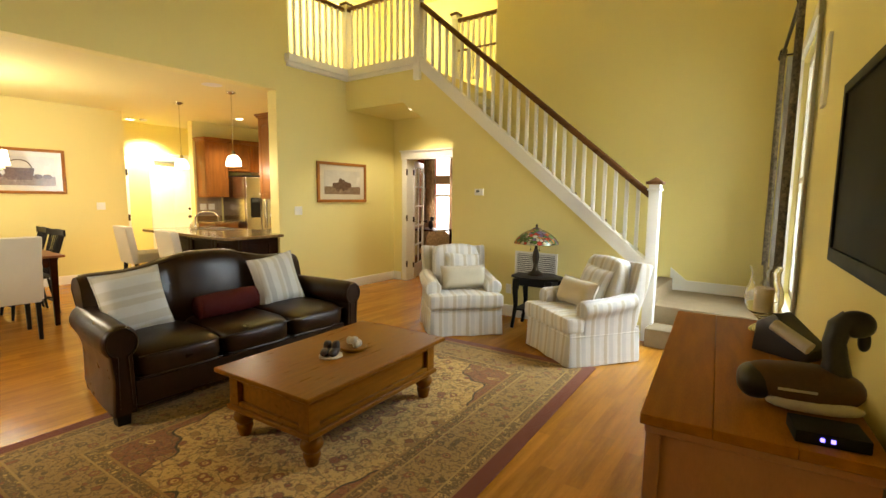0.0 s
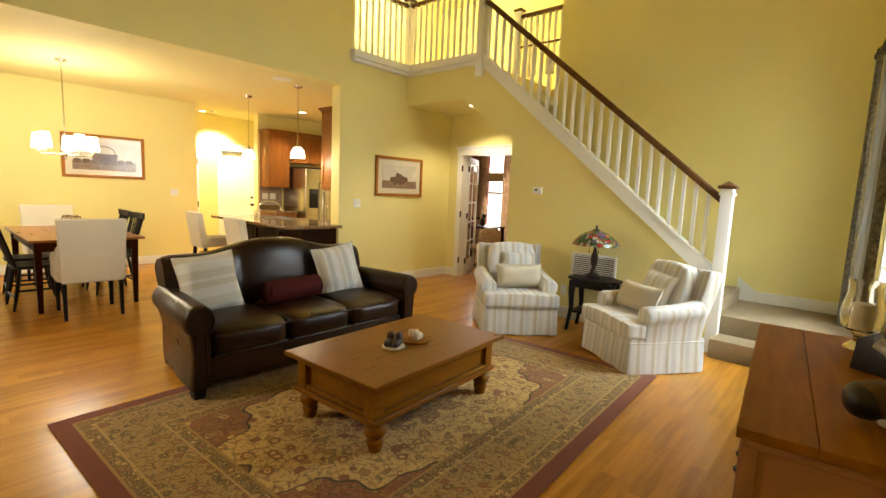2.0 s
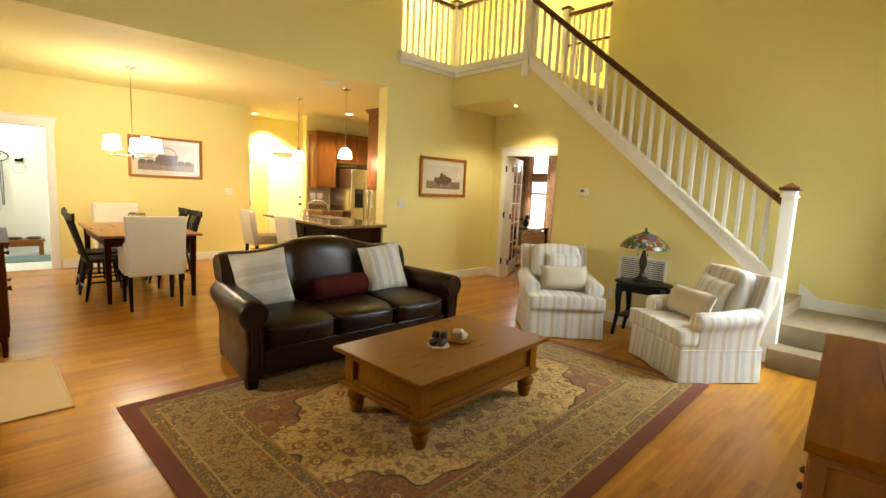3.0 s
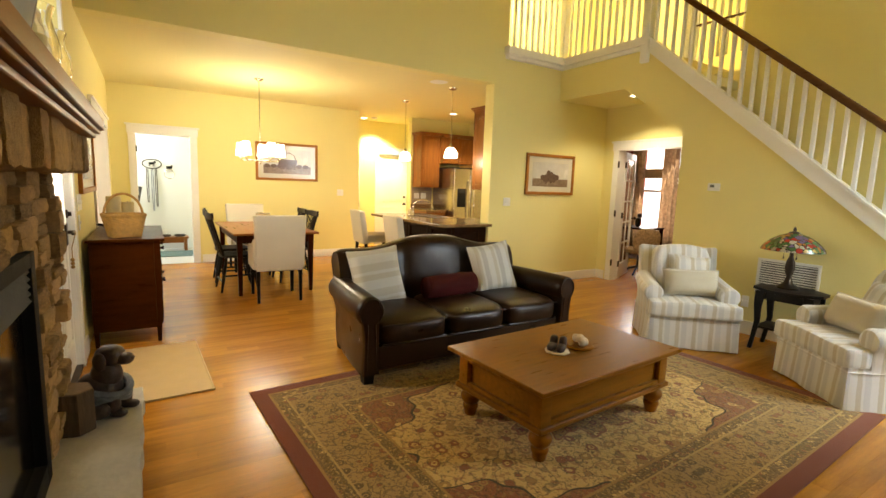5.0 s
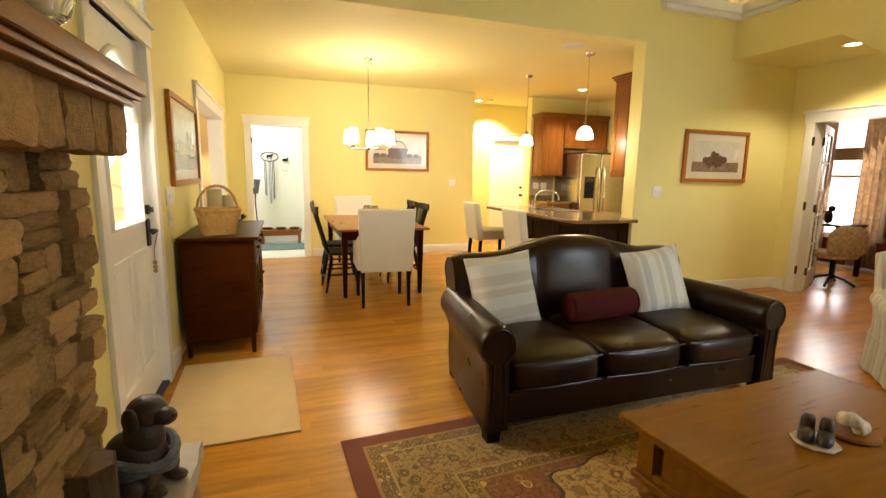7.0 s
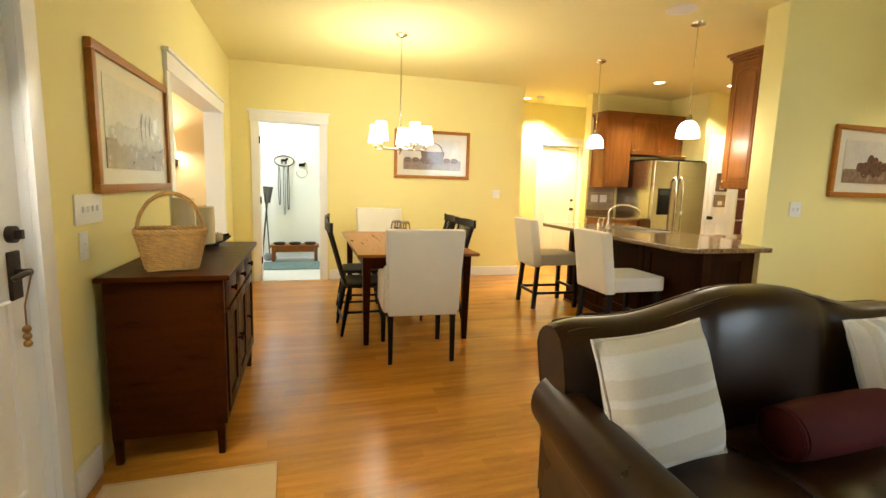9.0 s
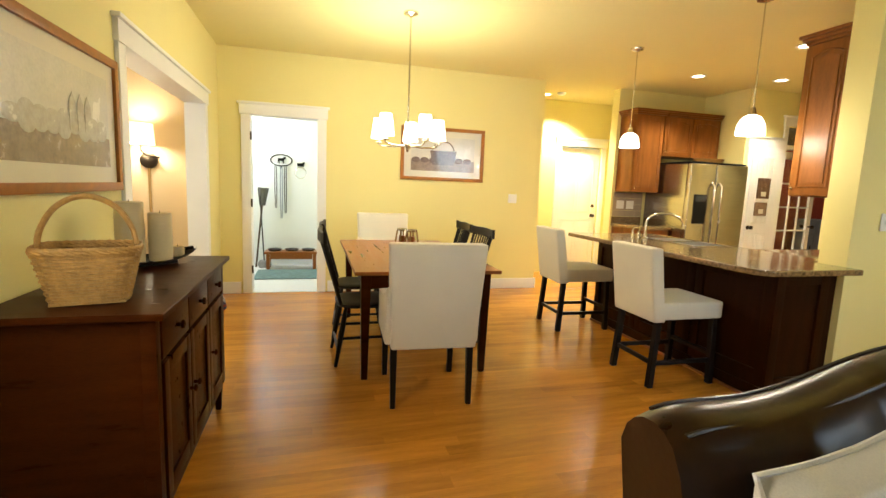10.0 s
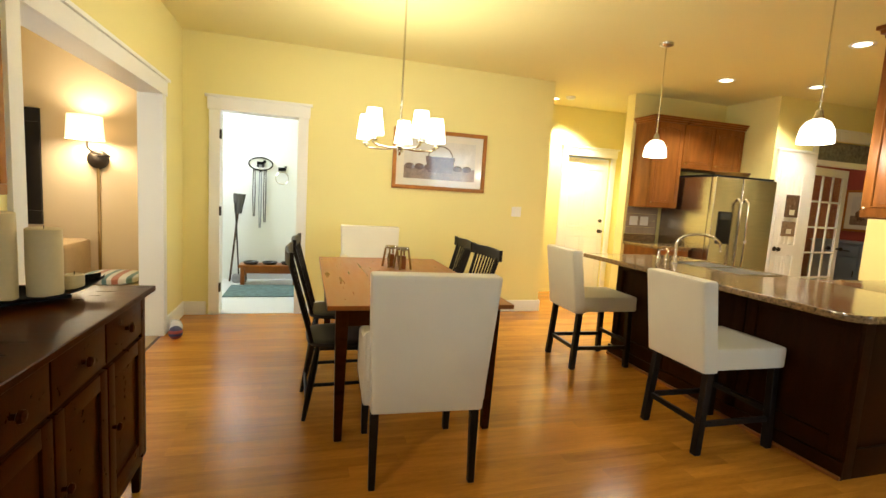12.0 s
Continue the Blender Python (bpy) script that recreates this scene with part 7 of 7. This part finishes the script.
glazed_door("door_4", pose(-8.06, 6.83, 0, 0, 0, 8), 0.85, 1.98, "white glazed door standing open to the red room", 3, 5)
glazed_door("door_5", pose(-4.893, 6.42, 0, 0, 0, 26), 0.80, 2.0, "white glazed study door standing open")
for z in (0.28, 1.05, 1.80):
    slab("hinge", bpy.data.objects["trim_study_door"], bronze, -4.91, -4.895, 6.235, 6.262, z - 0.05, z + 0.05, 0.002)
    slab("hinge", bpy.data.objects["trim_mud_room_door"], bronze, -8.76, -8.722, -0.012, 0.006, z - 0.045, z + 0.045, 0.002)
t = thing("trim_hall_frame", pose(0, 0, 0), "white door frame with dark hinges at the end of the hall", "door casing", kind="structure")
slab("jamb_trim", t, trim_paint, -9.898, -9.87, 3.93, 4.04, 0, 2.10, 0.004)
for z in (0.95, 1.80):
    slab("hinge", t, bronze, -9.872, -9.860, 3.985, 4.03, z - 0.06, z + 0.06, 0.002)
t = thing("blue_hutch", pose(-9.35, 9.96, 0, 0, 0, -90), "blue-grey hutch in the red room", "hutch")
blue_paint = material("blue-grey paint", (0.20, 0.24, 0.30), 0.5, vary=0.1)
slab("body", t, blue_paint, -0.30, 0.30, -0.6, 0.6, 0, 0.95, 0.006)
slab("top", t, blue_paint, -0.31, 0.32, -0.62, 0.62, 0.951, 0.985, 0.006)
for k in range(3):
    dr = slab("drawer", t, blue_paint, 0.301, 0.315, -0.57 + k * 0.385, -0.20 + k * 0.385, 0.74, 0.92, 0.004)
    slab("handle", dr, bronze, 0.315, 0.330, -0.43 + k * 0.385, -0.33 + k * 0.385, 0.82, 0.835, 0.003)
    dr = slab("door", t, blue_paint, 0.301, 0.315, -0.57 + k * 0.385, -0.20 + k * 0.385, 0.08, 0.71, 0.004)
    slab("handle", dr, bronze, 0.315, 0.330, -0.24 + k * 0.385, -0.225 + k * 0.385, 0.40, 0.50, 0.003)
picture(pose(-9.60, 10.298, 1.52, 0, 0, 0), 0.62, 0.74, "pale print in a dark frame on the red wall", "tree")

# ---- mud room ----
t = thing("feeding_bench", pose(-10.36, 0.36, 0), "low brown wooden bench holding three dog bowls", "bench")
slab("top", t, cherry_top, -0.14, 0.14, -0.38, 0.38, 0.235, 0.27, 0.004)
for sx in (-1, 1):
    for sy in (-1, 1):
        slab("leg", t, cherry_top, sx * 0.11 - 0.025, sx * 0.11 + 0.025, sy * 0.33 - 0.025, sy * 0.33 + 0.025, 0, 0.234, 0.003)
slab("apron", t, cherry_top, 0.10, 0.125, -0.30, 0.30, 0.16, 0.234, 0.003)
for k in range(3):
    b = thing("dog_bowl", pose(-10.36, 0.12 + 0.24 * k, 0.271), "dark metal dog bowl on the low bench", "bowl", "dog bowls")
    bm = bmesh.new()
    lathe(bm, [(0, 0), (0.085, 0), (0.10, 0.03), (0.095, 0.032), (0.075, 0.008), (0, 0.008)], 20)
    part("dish", bm, goose_black, b)
t = thing("bath_mat", pose(-9.85, 0.35, 0.005), "teal and green woven mat on the mud room floor", "rug")
slab("weave", t, material("teal woven mat", (0.10, 0.16, 0.16), 0.95, vary=0.6, scale=14, bump=0.5, bump_scale=150), -0.35, 0.35, -0.45, 0.50, 0, 0.010, 0.003)
t = thing("leash_hook", pose(-10.648, 0.20, 1.62), "oval black iron hook plaque with a dog silhouette", "hook")
bm = bmesh.new()
tube(bm, [(0.01, 0.155 * math.cos(a), 0.085 * math.sin(a)) for a in [2 * math.pi * k / 28 for k in range(29)]], 0.009, 6)
part("ring", bm, iron, t)
bm = bmesh.new()
box(bm, 0.004, 0.014, -0.05, 0.04, -0.01, 0.03)
box(bm, 0.004, 0.014, 0.03, 0.065, 0.015, 0.05)
for y in (-0.045, -0.03, 0.02, 0.035):
    box(bm, 0.004, 0.014, y - 0.005, y + 0.005, -0.045, -0.01)
part("silhouette", bm, iron, t)
for y in (-0.09, 0.0, 0.07):
    bm = bmesh.new()
    tube(bm, [(0.005, y, -0.085), (0.03, y, -0.11), (0.045, y, -0.09)], 0.005, 6)
    part("hook", bm, iron, t)
for y, l, mm in ((0.12, 0.62, goose_black), (0.20, 0.78, blue_paint), (0.26, 0.70, goose_black)):
    lsh = thing("dog_leash", pose(-10.61, y, 1.52), "thin dog leash hanging from the hook plaque", "leash", "leashes")
    bm = bmesh.new()
    tube(bm, [(0, -0.012, 0), (0, -0.016, -l * 0.5), (0.005, -0.006, -l), (0.005, 0.010, -l), (0, 0.014, -l * 0.5), (0, 0.010, 0)], 0.006, 6)
    part("strap", bm, mm, lsh)
t = thing("ring_hook", pose(-10.648, 0.48, 1.56), "small black iron hook with a towel ring", "hook")
bm = bmesh.new()
box(bm, 0, 0.014, -0.05, 0.05, -0.02, 0.03)
box(bm, 0, 0.014, 0.03, 0.06, 0.02, 0.05)
part("plate", bm, iron, t)
bm = bmesh.new()
tube(bm, [(0.02, 0.085 * math.cos(a), -0.12 + 0.085 * math.sin(a)) for a in [2 * math.pi * k / 24 for k in range(25)]], 0.006, 6)
part("ring", bm, nickel, t)
t = thing("broom", pose(-10.48, -0.16, 0, -4, 0, 0), "upturned grey broom with brown stick in the mud room", "broom")
bm = bmesh.new()
rod(bm, (0, 0, 0.0), (0, 0.03, 0.98), 0.013, seg=8)
part("handle", bm, bark, t)
bm = bmesh.new()
rows = []
for k in range(6):
    f = k / 5
    rows.append([bm.verts.new((0.035 * (0.7 + 0.3 * f) * c, 0.03 + (0.045 + 0.035 * f) * d + 0.008 * noise.noise(Vector((c * 3, d * 3, f * 4))), 0.94 + 0.26 * f + 0.015 * noise.noise(Vector((c * 5, d * 5, f * 9)))))
                 for c, d in [(math.cos(2 * math.pi * i / 14), math.sin(2 * math.pi * i / 14)) for i in range(14)]])
for a, b in zip(rows, rows[1:]):
    for i in range(14):
        bm.faces.new((a[i], a[(i + 1) % 14], b[(i + 1) % 14], b[i]))
bm.faces.new(rows[0][::-1]), bm.faces.new(rows[-1])
part("bristles", bm, material("grey broom bristles", (0.10, 0.10, 0.10), 0.9, vary=0.5, scale=30, bump=0.5, bump_scale=120, stretch=(1, 1, 0.1)), t, "worn grey bristles")
t = thing("mop", pose(-10.40, -0.03, 0, 3, 0, 0), "thin-handled grey mop standing beside the broom", "mop")
bm = bmesh.new()
rod(bm, (0, 0, 0.10), (0, 0.0, 1.08), 0.010, seg=8)
part("handle", bm, goose_black, t)
bm = bmesh.new()
blob(bm, 0, 0, 0.06, 0.05, 0.10, 0.06, 2.4, 16, 10, wave=0.02)
part("head", bm, material("grey mop cloth", (0.25, 0.25, 0.26), 0.9, vary=0.3, scale=20, bump=0.4), t)

# ---- side room ----
t = thing("wall_sconce", pose(-8.598, -0.98, 0), "bronze swing-arm wall lamp with a lit pale shade", "wall lamp")
bm = bmesh.new()
lathe(bm, [(0, 0), (0.085, 0), (0.080, 0.03), (0.04, 0.055), (0, 0.06)], 20, Matrix.Translation((0, 0, 1.47)) @ Matrix.Rotation(radians(90), 4, "Y"))
part("wall_plate", bm, bronze, t)
bm = bmesh.new()
tube(bm, [(0.05, 0, 1.50), (0.10, 0.12, 1.50), (0.16, 0.02, 1.52), (0.17, -0.02, 1.56), (0.17, -0.02, 1.62)], 0.009, 8)
part("swing_arm", bm, bronze, t)
bm = bmesh.new()
lathe(bm, [(0.138, 1.625), (0.124, 1.825), (0.120, 1.825), (0.134, 1.625), (0.138, 1.625)], 26, Matrix.Translation((0.18, -0.03, 0)))
part("shade", bm, material("lit linen lamp shade", (0.9, 0.82, 0.66), 0.7, vary=0.02, bump=0, emit=(1.0, 0.80, 0.50), strength=2.0), t, "lit pale linen shade")
slab("cord_cover", t, brass, 0.0, 0.018, -0.012, 0.012, 0.02, 1.40, 0.004)
t = thing("window_bench", pose(-8.28, -1.2, 0), "tan upholstered bench along the side room wall", "bench")
slab("seat", t, beige_paint, -0.30, 0.30, -0.75, 0.72, 0.0, 0.42, 0.02)
bm = bmesh.new()
box(bm, -0.30, 0.22, -0.75, 0.16, 0.42, 0.76)
bevel(bm, 0.05, 4)
part("bolster_arm", bm, material("tan bench cloth", (0.40, 0.27, 0.14), 0.85), t)
plaid = striped("plaid cushion cloth", CREAM, [(0.3, (0.6, 0.55, 0.45)), (0.2, (0.10, 0.18, 0.16)), (0.2, (0.6, 0.55, 0.45)), (0.3, (0.36, 0.12, 0.06))], 0.16, axis=1)
t = thing("seat_cushion", pose(-8.25, -0.77, 0.421), "plaid cushion lying on the side room bench", "cushion")
bm = bmesh.new()
blob(bm, 0, 0, 0.045, 0.23, 0.22, 0.045, 3, 22, 12)
part("cover", bm, plaid, t)
t = thing("wall_mirror", pose(-8.598, -1.855, 1.37), "wall mirror in a wide black frame", "mirror")
mirror_glass = material("mirror", (0.85, 0.85, 0.85), 0.02, metal=1, vary=0.0, bump=0, rough_vary=0.0)
for a in ((-0.45, 0.45, 0.38, 0.50), (-0.45, 0.45, -0.50, -0.38), (-0.45, -0.33, -0.38, 0.38), (0.33, 0.45, -0.38, 0.38)):
    slab("frame", t, black_wood, 0, 0.03, *a, 0.006)
slab("glass", t, mirror_glass, 0, 0.012, -0.33, 0.33, -0.38, 0.38, 0)

# ---- study ----
t = thing("window_2", pose(0, 0, 0), "white study window with a bamboo shade, full of daylight", "window", kind="structure")
for a in ((-6.53, -6.45, 0.5, 2.35), (-5.60, -5.52, 0.5, 2.35), (-6.55, -5.50, 2.35, 2.45), (-6.55, -5.50, 0.42, 0.5), (-6.45, -5.60, 1.40, 1.45)):
    slab("casing", t, trim_paint, a[0], a[1], 8.975, 9.0, a[2], a[3], 0.003)
slab("roman_shade", t, material("tan woven shade", (0.42, 0.30, 0.17), 0.8, vary=0.2, scale=30), -6.45, -5.60, 8.99, 9.01, 1.68, 1.88, 0.003)
bm = bmesh.new()
box(bm, -8.2, -4.2, 9.6, 9.65, -0.3, 3.6)
structure("backdrop_street", bm, outside_glow, "bright overcast daylight outside the study", "backdrop")
curtain(pose(-6.45, 8.88, 2.55, 0, 0, 90), 0.30, 2.52, 0.07, 4, red_drape, "tan and brown patterned study curtain")
curtain(pose(-5.72, 8.88, 2.55, 0, 0, 90), 0.34, 2.52, 0.07, 4, red_drape, "tan and brown patterned study curtain")
t = thing("swivel_chair", pose(-5.06, 7.16, 0, 0, 0, 245) @ Matrix.Scale(0.93, 4), "floral upholstered swivel chair on dark curved legs", "chair")
floral = material("tan floral chair cloth", (0.42, 0.28, 0.14), 0.85, vary=0.6, scale=22, bump=0.2)
bm = bmesh.new()
blob(bm, 0, 0, 0.44, 0.24, 0.24, 0.06, 3.4, 22, 10)
part("seat", bm, floral, t)
bm = bmesh.new()
blob(bm, 0, 0.16, 0.66, 0.25, 0.045, 0.22, 3.2, 22, 12, Matrix.Translation((0, 0.0, 0)) @ Matrix.Rotation(radians(-6), 4, "X"))
part("backrest", bm, floral, t)
bm = bmesh.new()
rod(bm, (0, 0, 0.10), (0, 0, 0.40), 0.03, seg=10)
part("column", bm, black_wood, t)
for k in range(4):
    a = radians(45 + 90 * k)
    bm = bmesh.new()
    tube(bm, [(0.02 * math.cos(a), 0.02 * math.sin(a), 0.14), (0.15 * math.cos(a), 0.15 * math.sin(a), 0.10), (0.28 * math.cos(a), 0.28 * math.sin(a), 0.025)], 0.018, 8)
    part("leg", bm, black_wood, t)
t = thing("study_desk", pose(-5.75, 7.9, 0), "dark study desk with small ornaments", "desk")
slab("top", t, cherry, -0.45, 0.45, -0.30, 0.30, 0.72, 0.75, 0.004)
for sx in (-1, 1):
    for sy in (-1, 1):
        slab("leg", t, cherry, sx * 0.41 - 0.025, sx * 0.41 + 0.025, sy * 0.26 - 0.025, sy * 0.26 + 0.025, 0, 0.72, 0.003)
t = thing("desk_ornament", pose(-5.55, 7.75, 0.751), "small black figure standing on the study desk", "ornament")
bm = bmesh.new()
blob(bm, 0, 0, 0.09, 0.05, 0.05, 0.09, 2.2, 14, 10)
blob(bm, 0.03, 0, 0.21, 0.045, 0.04, 0.045, 2.2, 14, 10)
part("body", bm, goose_black, t)

# ---- patterned rug ----
def rug_material(a, b):
    m = bpy.data.materials.new("faded red and gold patterned rug")
    m.use_nodes = True
    nt = m.node_tree
    bs = nt.nodes["Principled BSDF"]
    bs.inputs["Roughness"].default_value, bs.inputs["Sheen Weight"].default_value = 0.95, 0.15
    bs.inputs["Specular IOR Level"].default_value = 0.15
    tc = nt.nodes.new("ShaderNodeTexCoord")
    sep = nt.nodes.new("ShaderNodeSeparateXYZ")
    nt.links.new(tc.outputs["Object"], sep.inputs[0])

    def f(op, *args):
        n = nt.nodes.new("ShaderNodeMath")
        n.operation = op
        for i, v in enumerate(args):
            if isinstance(v, (int, float)):
                n.inputs[i].default_value = v
            else:
                nt.links.new(v, n.inputs[i])
        return n.outputs[0]

    def mix(fac, c1, c2):
        n = nt.nodes.new("ShaderNodeMix")
        n.data_type = "RGBA"
        nt.links.new(fac, n.inputs[0])
        for i, c in ((6, c1), (7, c2)):
            if isinstance(c, tuple):
                n.inputs[i].default_value = (*c, 1)
            else:
                nt.links.new(c, n.inputs[i])
        return n.outputs[2]

    def noise_at(scale, detail=3, vec=None):
        n = nt.nodes.new("ShaderNodeTexNoise")
        n.inputs["Scale"].default_value, n.inputs["Detail"].default_value = scale, detail
        nt.links.new(vec or tc.outputs["Object"], n.inputs[0])
        return n.outputs[0]

    def cells(scale, feature="F1", vec=None):
        n = nt.nodes.new("ShaderNodeTexVoronoi")
        n.feature = feature
        n.inputs["Scale"].default_value = scale
        nt.links.new(vec or mirrored, n.inputs[0])
        return n

    ax, ay = f("ABSOLUTE", sep.outputs[0]), f("ABSOLUTE", sep.outputs[1])
    comb = nt.nodes.new("ShaderNodeCombineXYZ")
    wob = noise_at(3, 2)
    nt.links.new(f("ADD", ax, f("MULTIPLY", wob, 0.03)), comb.inputs[0])
    nt.links.new(f("ADD", ay, f("MULTIPLY", wob, 0.03)), comb.inputs[1])
    mirrored = comb.outputs[0]
    edge = f("MINIMUM", f("SUBTRACT", a, ax), f("SUBTRACT", b, ay))

    CR, GOLD, RUST, RED, OLIVE, DARK = (0.78, 0.50, 0.16), (0.46, 0.26, 0.070), (0.35, 0.125, 0.045), (0.23, 0.050, 0.022), (0.080, 0.056, 0.022), (0.036, 0.022, 0.011)
    TAN_WOOL, MOSS, LINE = (0.50, 0.30, 0.095), (0.18, 0.110, 0.036), (0.58, 0.37, 0.12)

    def flowers(ground, scale, petals, leaf):
        v = cells(scale)
        sc = nt.nodes.new("ShaderNodeSeparateColor")
        nt.links.new(v.outputs["Color"], sc.inputs[0])
        d = v.outputs["Distance"]
        ripple = f("ADD", d, f("MULTIPLY", f("SUBTRACT", noise_at(scale * 2.6, 2, mirrored), 0.5), 0.35))
        vine = f("LESS_THAN", f("ABSOLUTE", f("SUBTRACT", noise_at(scale * 0.9, 1, mirrored), 0.5)), 0.017)
        vine2 = f("LESS_THAN", f("ABSOLUTE", f("SUBTRACT", noise_at(scale * 1.7, 1, mirrored), 0.55)), 0.013)
        c = mix(f("MULTIPLY", vine, 0.55), ground, leaf)
        c = mix(f("MULTIPLY", vine2, 0.45), c, leaf)
        c = mix(f("MULTIPLY", f("GREATER_THAN", noise_at(scale * 3.1, 3, mirrored), 0.57), 0.55), c, petals[0])
        c = mix(f("MULTIPLY", f("GREATER_THAN", noise_at(scale * 4.3, 2, mirrored), 0.62), 0.6), c, leaf)
        pick = f("GREATER_THAN", sc.outputs[0], 0.5)
        pet = mix(pick, petals[0], petals[1])
        big = f("LESS_THAN", ripple, 0.30)
        c = mix(f("MULTIPLY", f("LESS_THAN", ripple, 0.335), 0.7), c, leaf)
        c = mix(big, c, pet)
        c = mix(f("LESS_THAN", ripple, 0.17), c, ground)
        c = mix(f("LESS_THAN", ripple, 0.09), c, petals[0])
        return c

    field_red = flowers(RUST, 11.5, (GOLD, CR), OLIVE)
    field_cream = flowers(CR, 10.0, (RUST, GOLD), OLIVE)
    core = flowers(GOLD, 13.0, (RED, CR), DARK)
    border = flowers(TAN_WOOL, 13.0, (MOSS, RUST), OLIVE)
    guard = flowers(MOSS, 24.0, (CR, RUST), GOLD)
    ang = f("ARCTAN2", f("MULTIPLY", ay, 0.72), ax)
    rad = f("POWER", f("ADD", f("POWER", f("DIVIDE", ax, 0.84), 1.6), f("POWER", f("DIVIDE", ay, 1.23), 1.6)), 0.625)
    lobes = f("ADD", rad, f("ADD", f("MULTIPLY", f("COSINE", f("MULTIPLY", ang, 12.0)), 0.055), f("MULTIPLY", f("COSINE", f("MULTIPLY", ang, 28.0)), 0.022)))
    c = mix(f("LESS_THAN", lobes, 1.0), field_red, OLIVE)
    c = mix(f("LESS_THAN", lobes, 0.985), c, field_cream)
    c = mix(f("LESS_THAN", lobes, 0.42), c, RUST)
    c = mix(f("LESS_THAN", lobes, 0.40), c, core)
    for lim, col in ((0.52, GOLD), (0.505, guard), (0.445, LINE), (0.434, border), (0.181, LINE), (0.170, guard), (0.105, GOLD), (0.09, RED)):
        c = mix(f("LESS_THAN", edge, lim), c, col)
    fade = mix(f("MULTIPLY", noise_at(7.0, 6), 0.12), c, (0.40, 0.27, 0.10))
    grain = noise_at(260, 2)
    mul = nt.nodes.new("ShaderNodeMix")
    mul.data_type, mul.blend_type = "RGBA", "MULTIPLY"
    mul.inputs[0].default_value = 0.35
    nt.links.new(fade, mul.inputs[6]), nt.links.new(grain, mul.inputs[7])
    nt.links.new(mul.outputs[2], bs.inputs["Base Color"])
    bp = nt.nodes.new("ShaderNodeBump")
    bp.inputs["Strength"].default_value, bp.inputs["Distance"].default_value = 0.5, 0.01
    nt.links.new(grain, bp.inputs["Height"]), nt.links.new(bp.outputs[0], bs.inputs["Normal"])
    return m


RA, RB = 1.19, 1.68
t = thing("area_rug", pose(-2.13, 2.36, 0, 0, 0, 2.6), "faded red and gold patterned wool rug under the coffee table", "rug")
bm = bmesh.new()
bmesh.ops.create_grid(bm, x_segments=24, y_segments=34, size=1)
for v in bm.verts:
    v.co = Vector((v.co.x * RA, v.co.y * RB, 0.004 + 0.0012 * noise.noise(v.co * 5)))
bmesh.ops.solidify(bm, geom=bm.faces[:], thickness=-0.008)
part("weave", bm, rug_material(RA, RB), t)

# ---- oak floor boards along y ----
oak_board = material("honey oak floor board", (0.46, 0.19, 0.022), 0.23, vary=0.45, scale=2.6, bump=0.035, bump_scale=22, stretch=(11, 1, 1), random=0.26, rough_vary=0.06, spec=0.45)
floor_ob = bpy.data.objects["floor"]
rng = random.Random(11)
bm = bmesh.new()
vs = box(bm, 0.0002, 0.0818, 0.0, 1.0, -0.018, 0.0)
board_mesh = mesh_of("board", bm, oak_board, False)
rest = []
near = 0
W = 0.082


def covered(x, y0, y1):
    """No boards under the hearth, the side room, the mud room or outside."""
    return not (x < -8.77 and y1 < 3.45)


lane = 0
x = -9.9
while x < 0.45:
    y = SY + 0.001 if x > -8.78 else 3.6
    end = 6.27 if x > -8.0 else 5.45
    if -5.45 < x < -2.4:
        end = 9.0
    elif x > -5.45:
        end = 6.27
    elif x > -8.75:
        end = 8.7
    first = True
    while y < end:
        ln = rng.uniform(0.55, 1.5) * (rng.uniform(0.3, 1) if first else 1)
        first = False
        ln = min(ln, end - y)
        if -5.6 < x < -3.6 and y + ln > 0.0 and y < 3.6 and near < 300:
            o = new("board", board_mesh)
            o.parent = floor_ob
            o.location, o.scale = (x, y, 0.0), (1, ln - 0.0004, 1)
            near += 1
        else:
            rest.append((x, y, ln))
        y += ln
    x += W
bm = bmesh.new()
for x, y, ln in rest:
    box(bm, x + 0.0002, x + W - 0.0002, y, y + ln - 0.0004, -0.018, 0.0)
islands = oak_board.copy()
islands.name = "honey oak floor boards joined"
for n in list(islands.node_tree.nodes):
    if n.type == "OBJECT_INFO":
        geo = islands.node_tree.nodes.new("ShaderNodeNewGeometry")
        for l in list(n.outputs["Random"].links):
            islands.node_tree.links.new(geo.outputs["Random Per Island"], l.to_socket)
        islands.node_tree.nodes.remove(n)
o = part("oak_boards", bm, islands, floor_ob, smooth=False)
o["kind"] = "stuff"
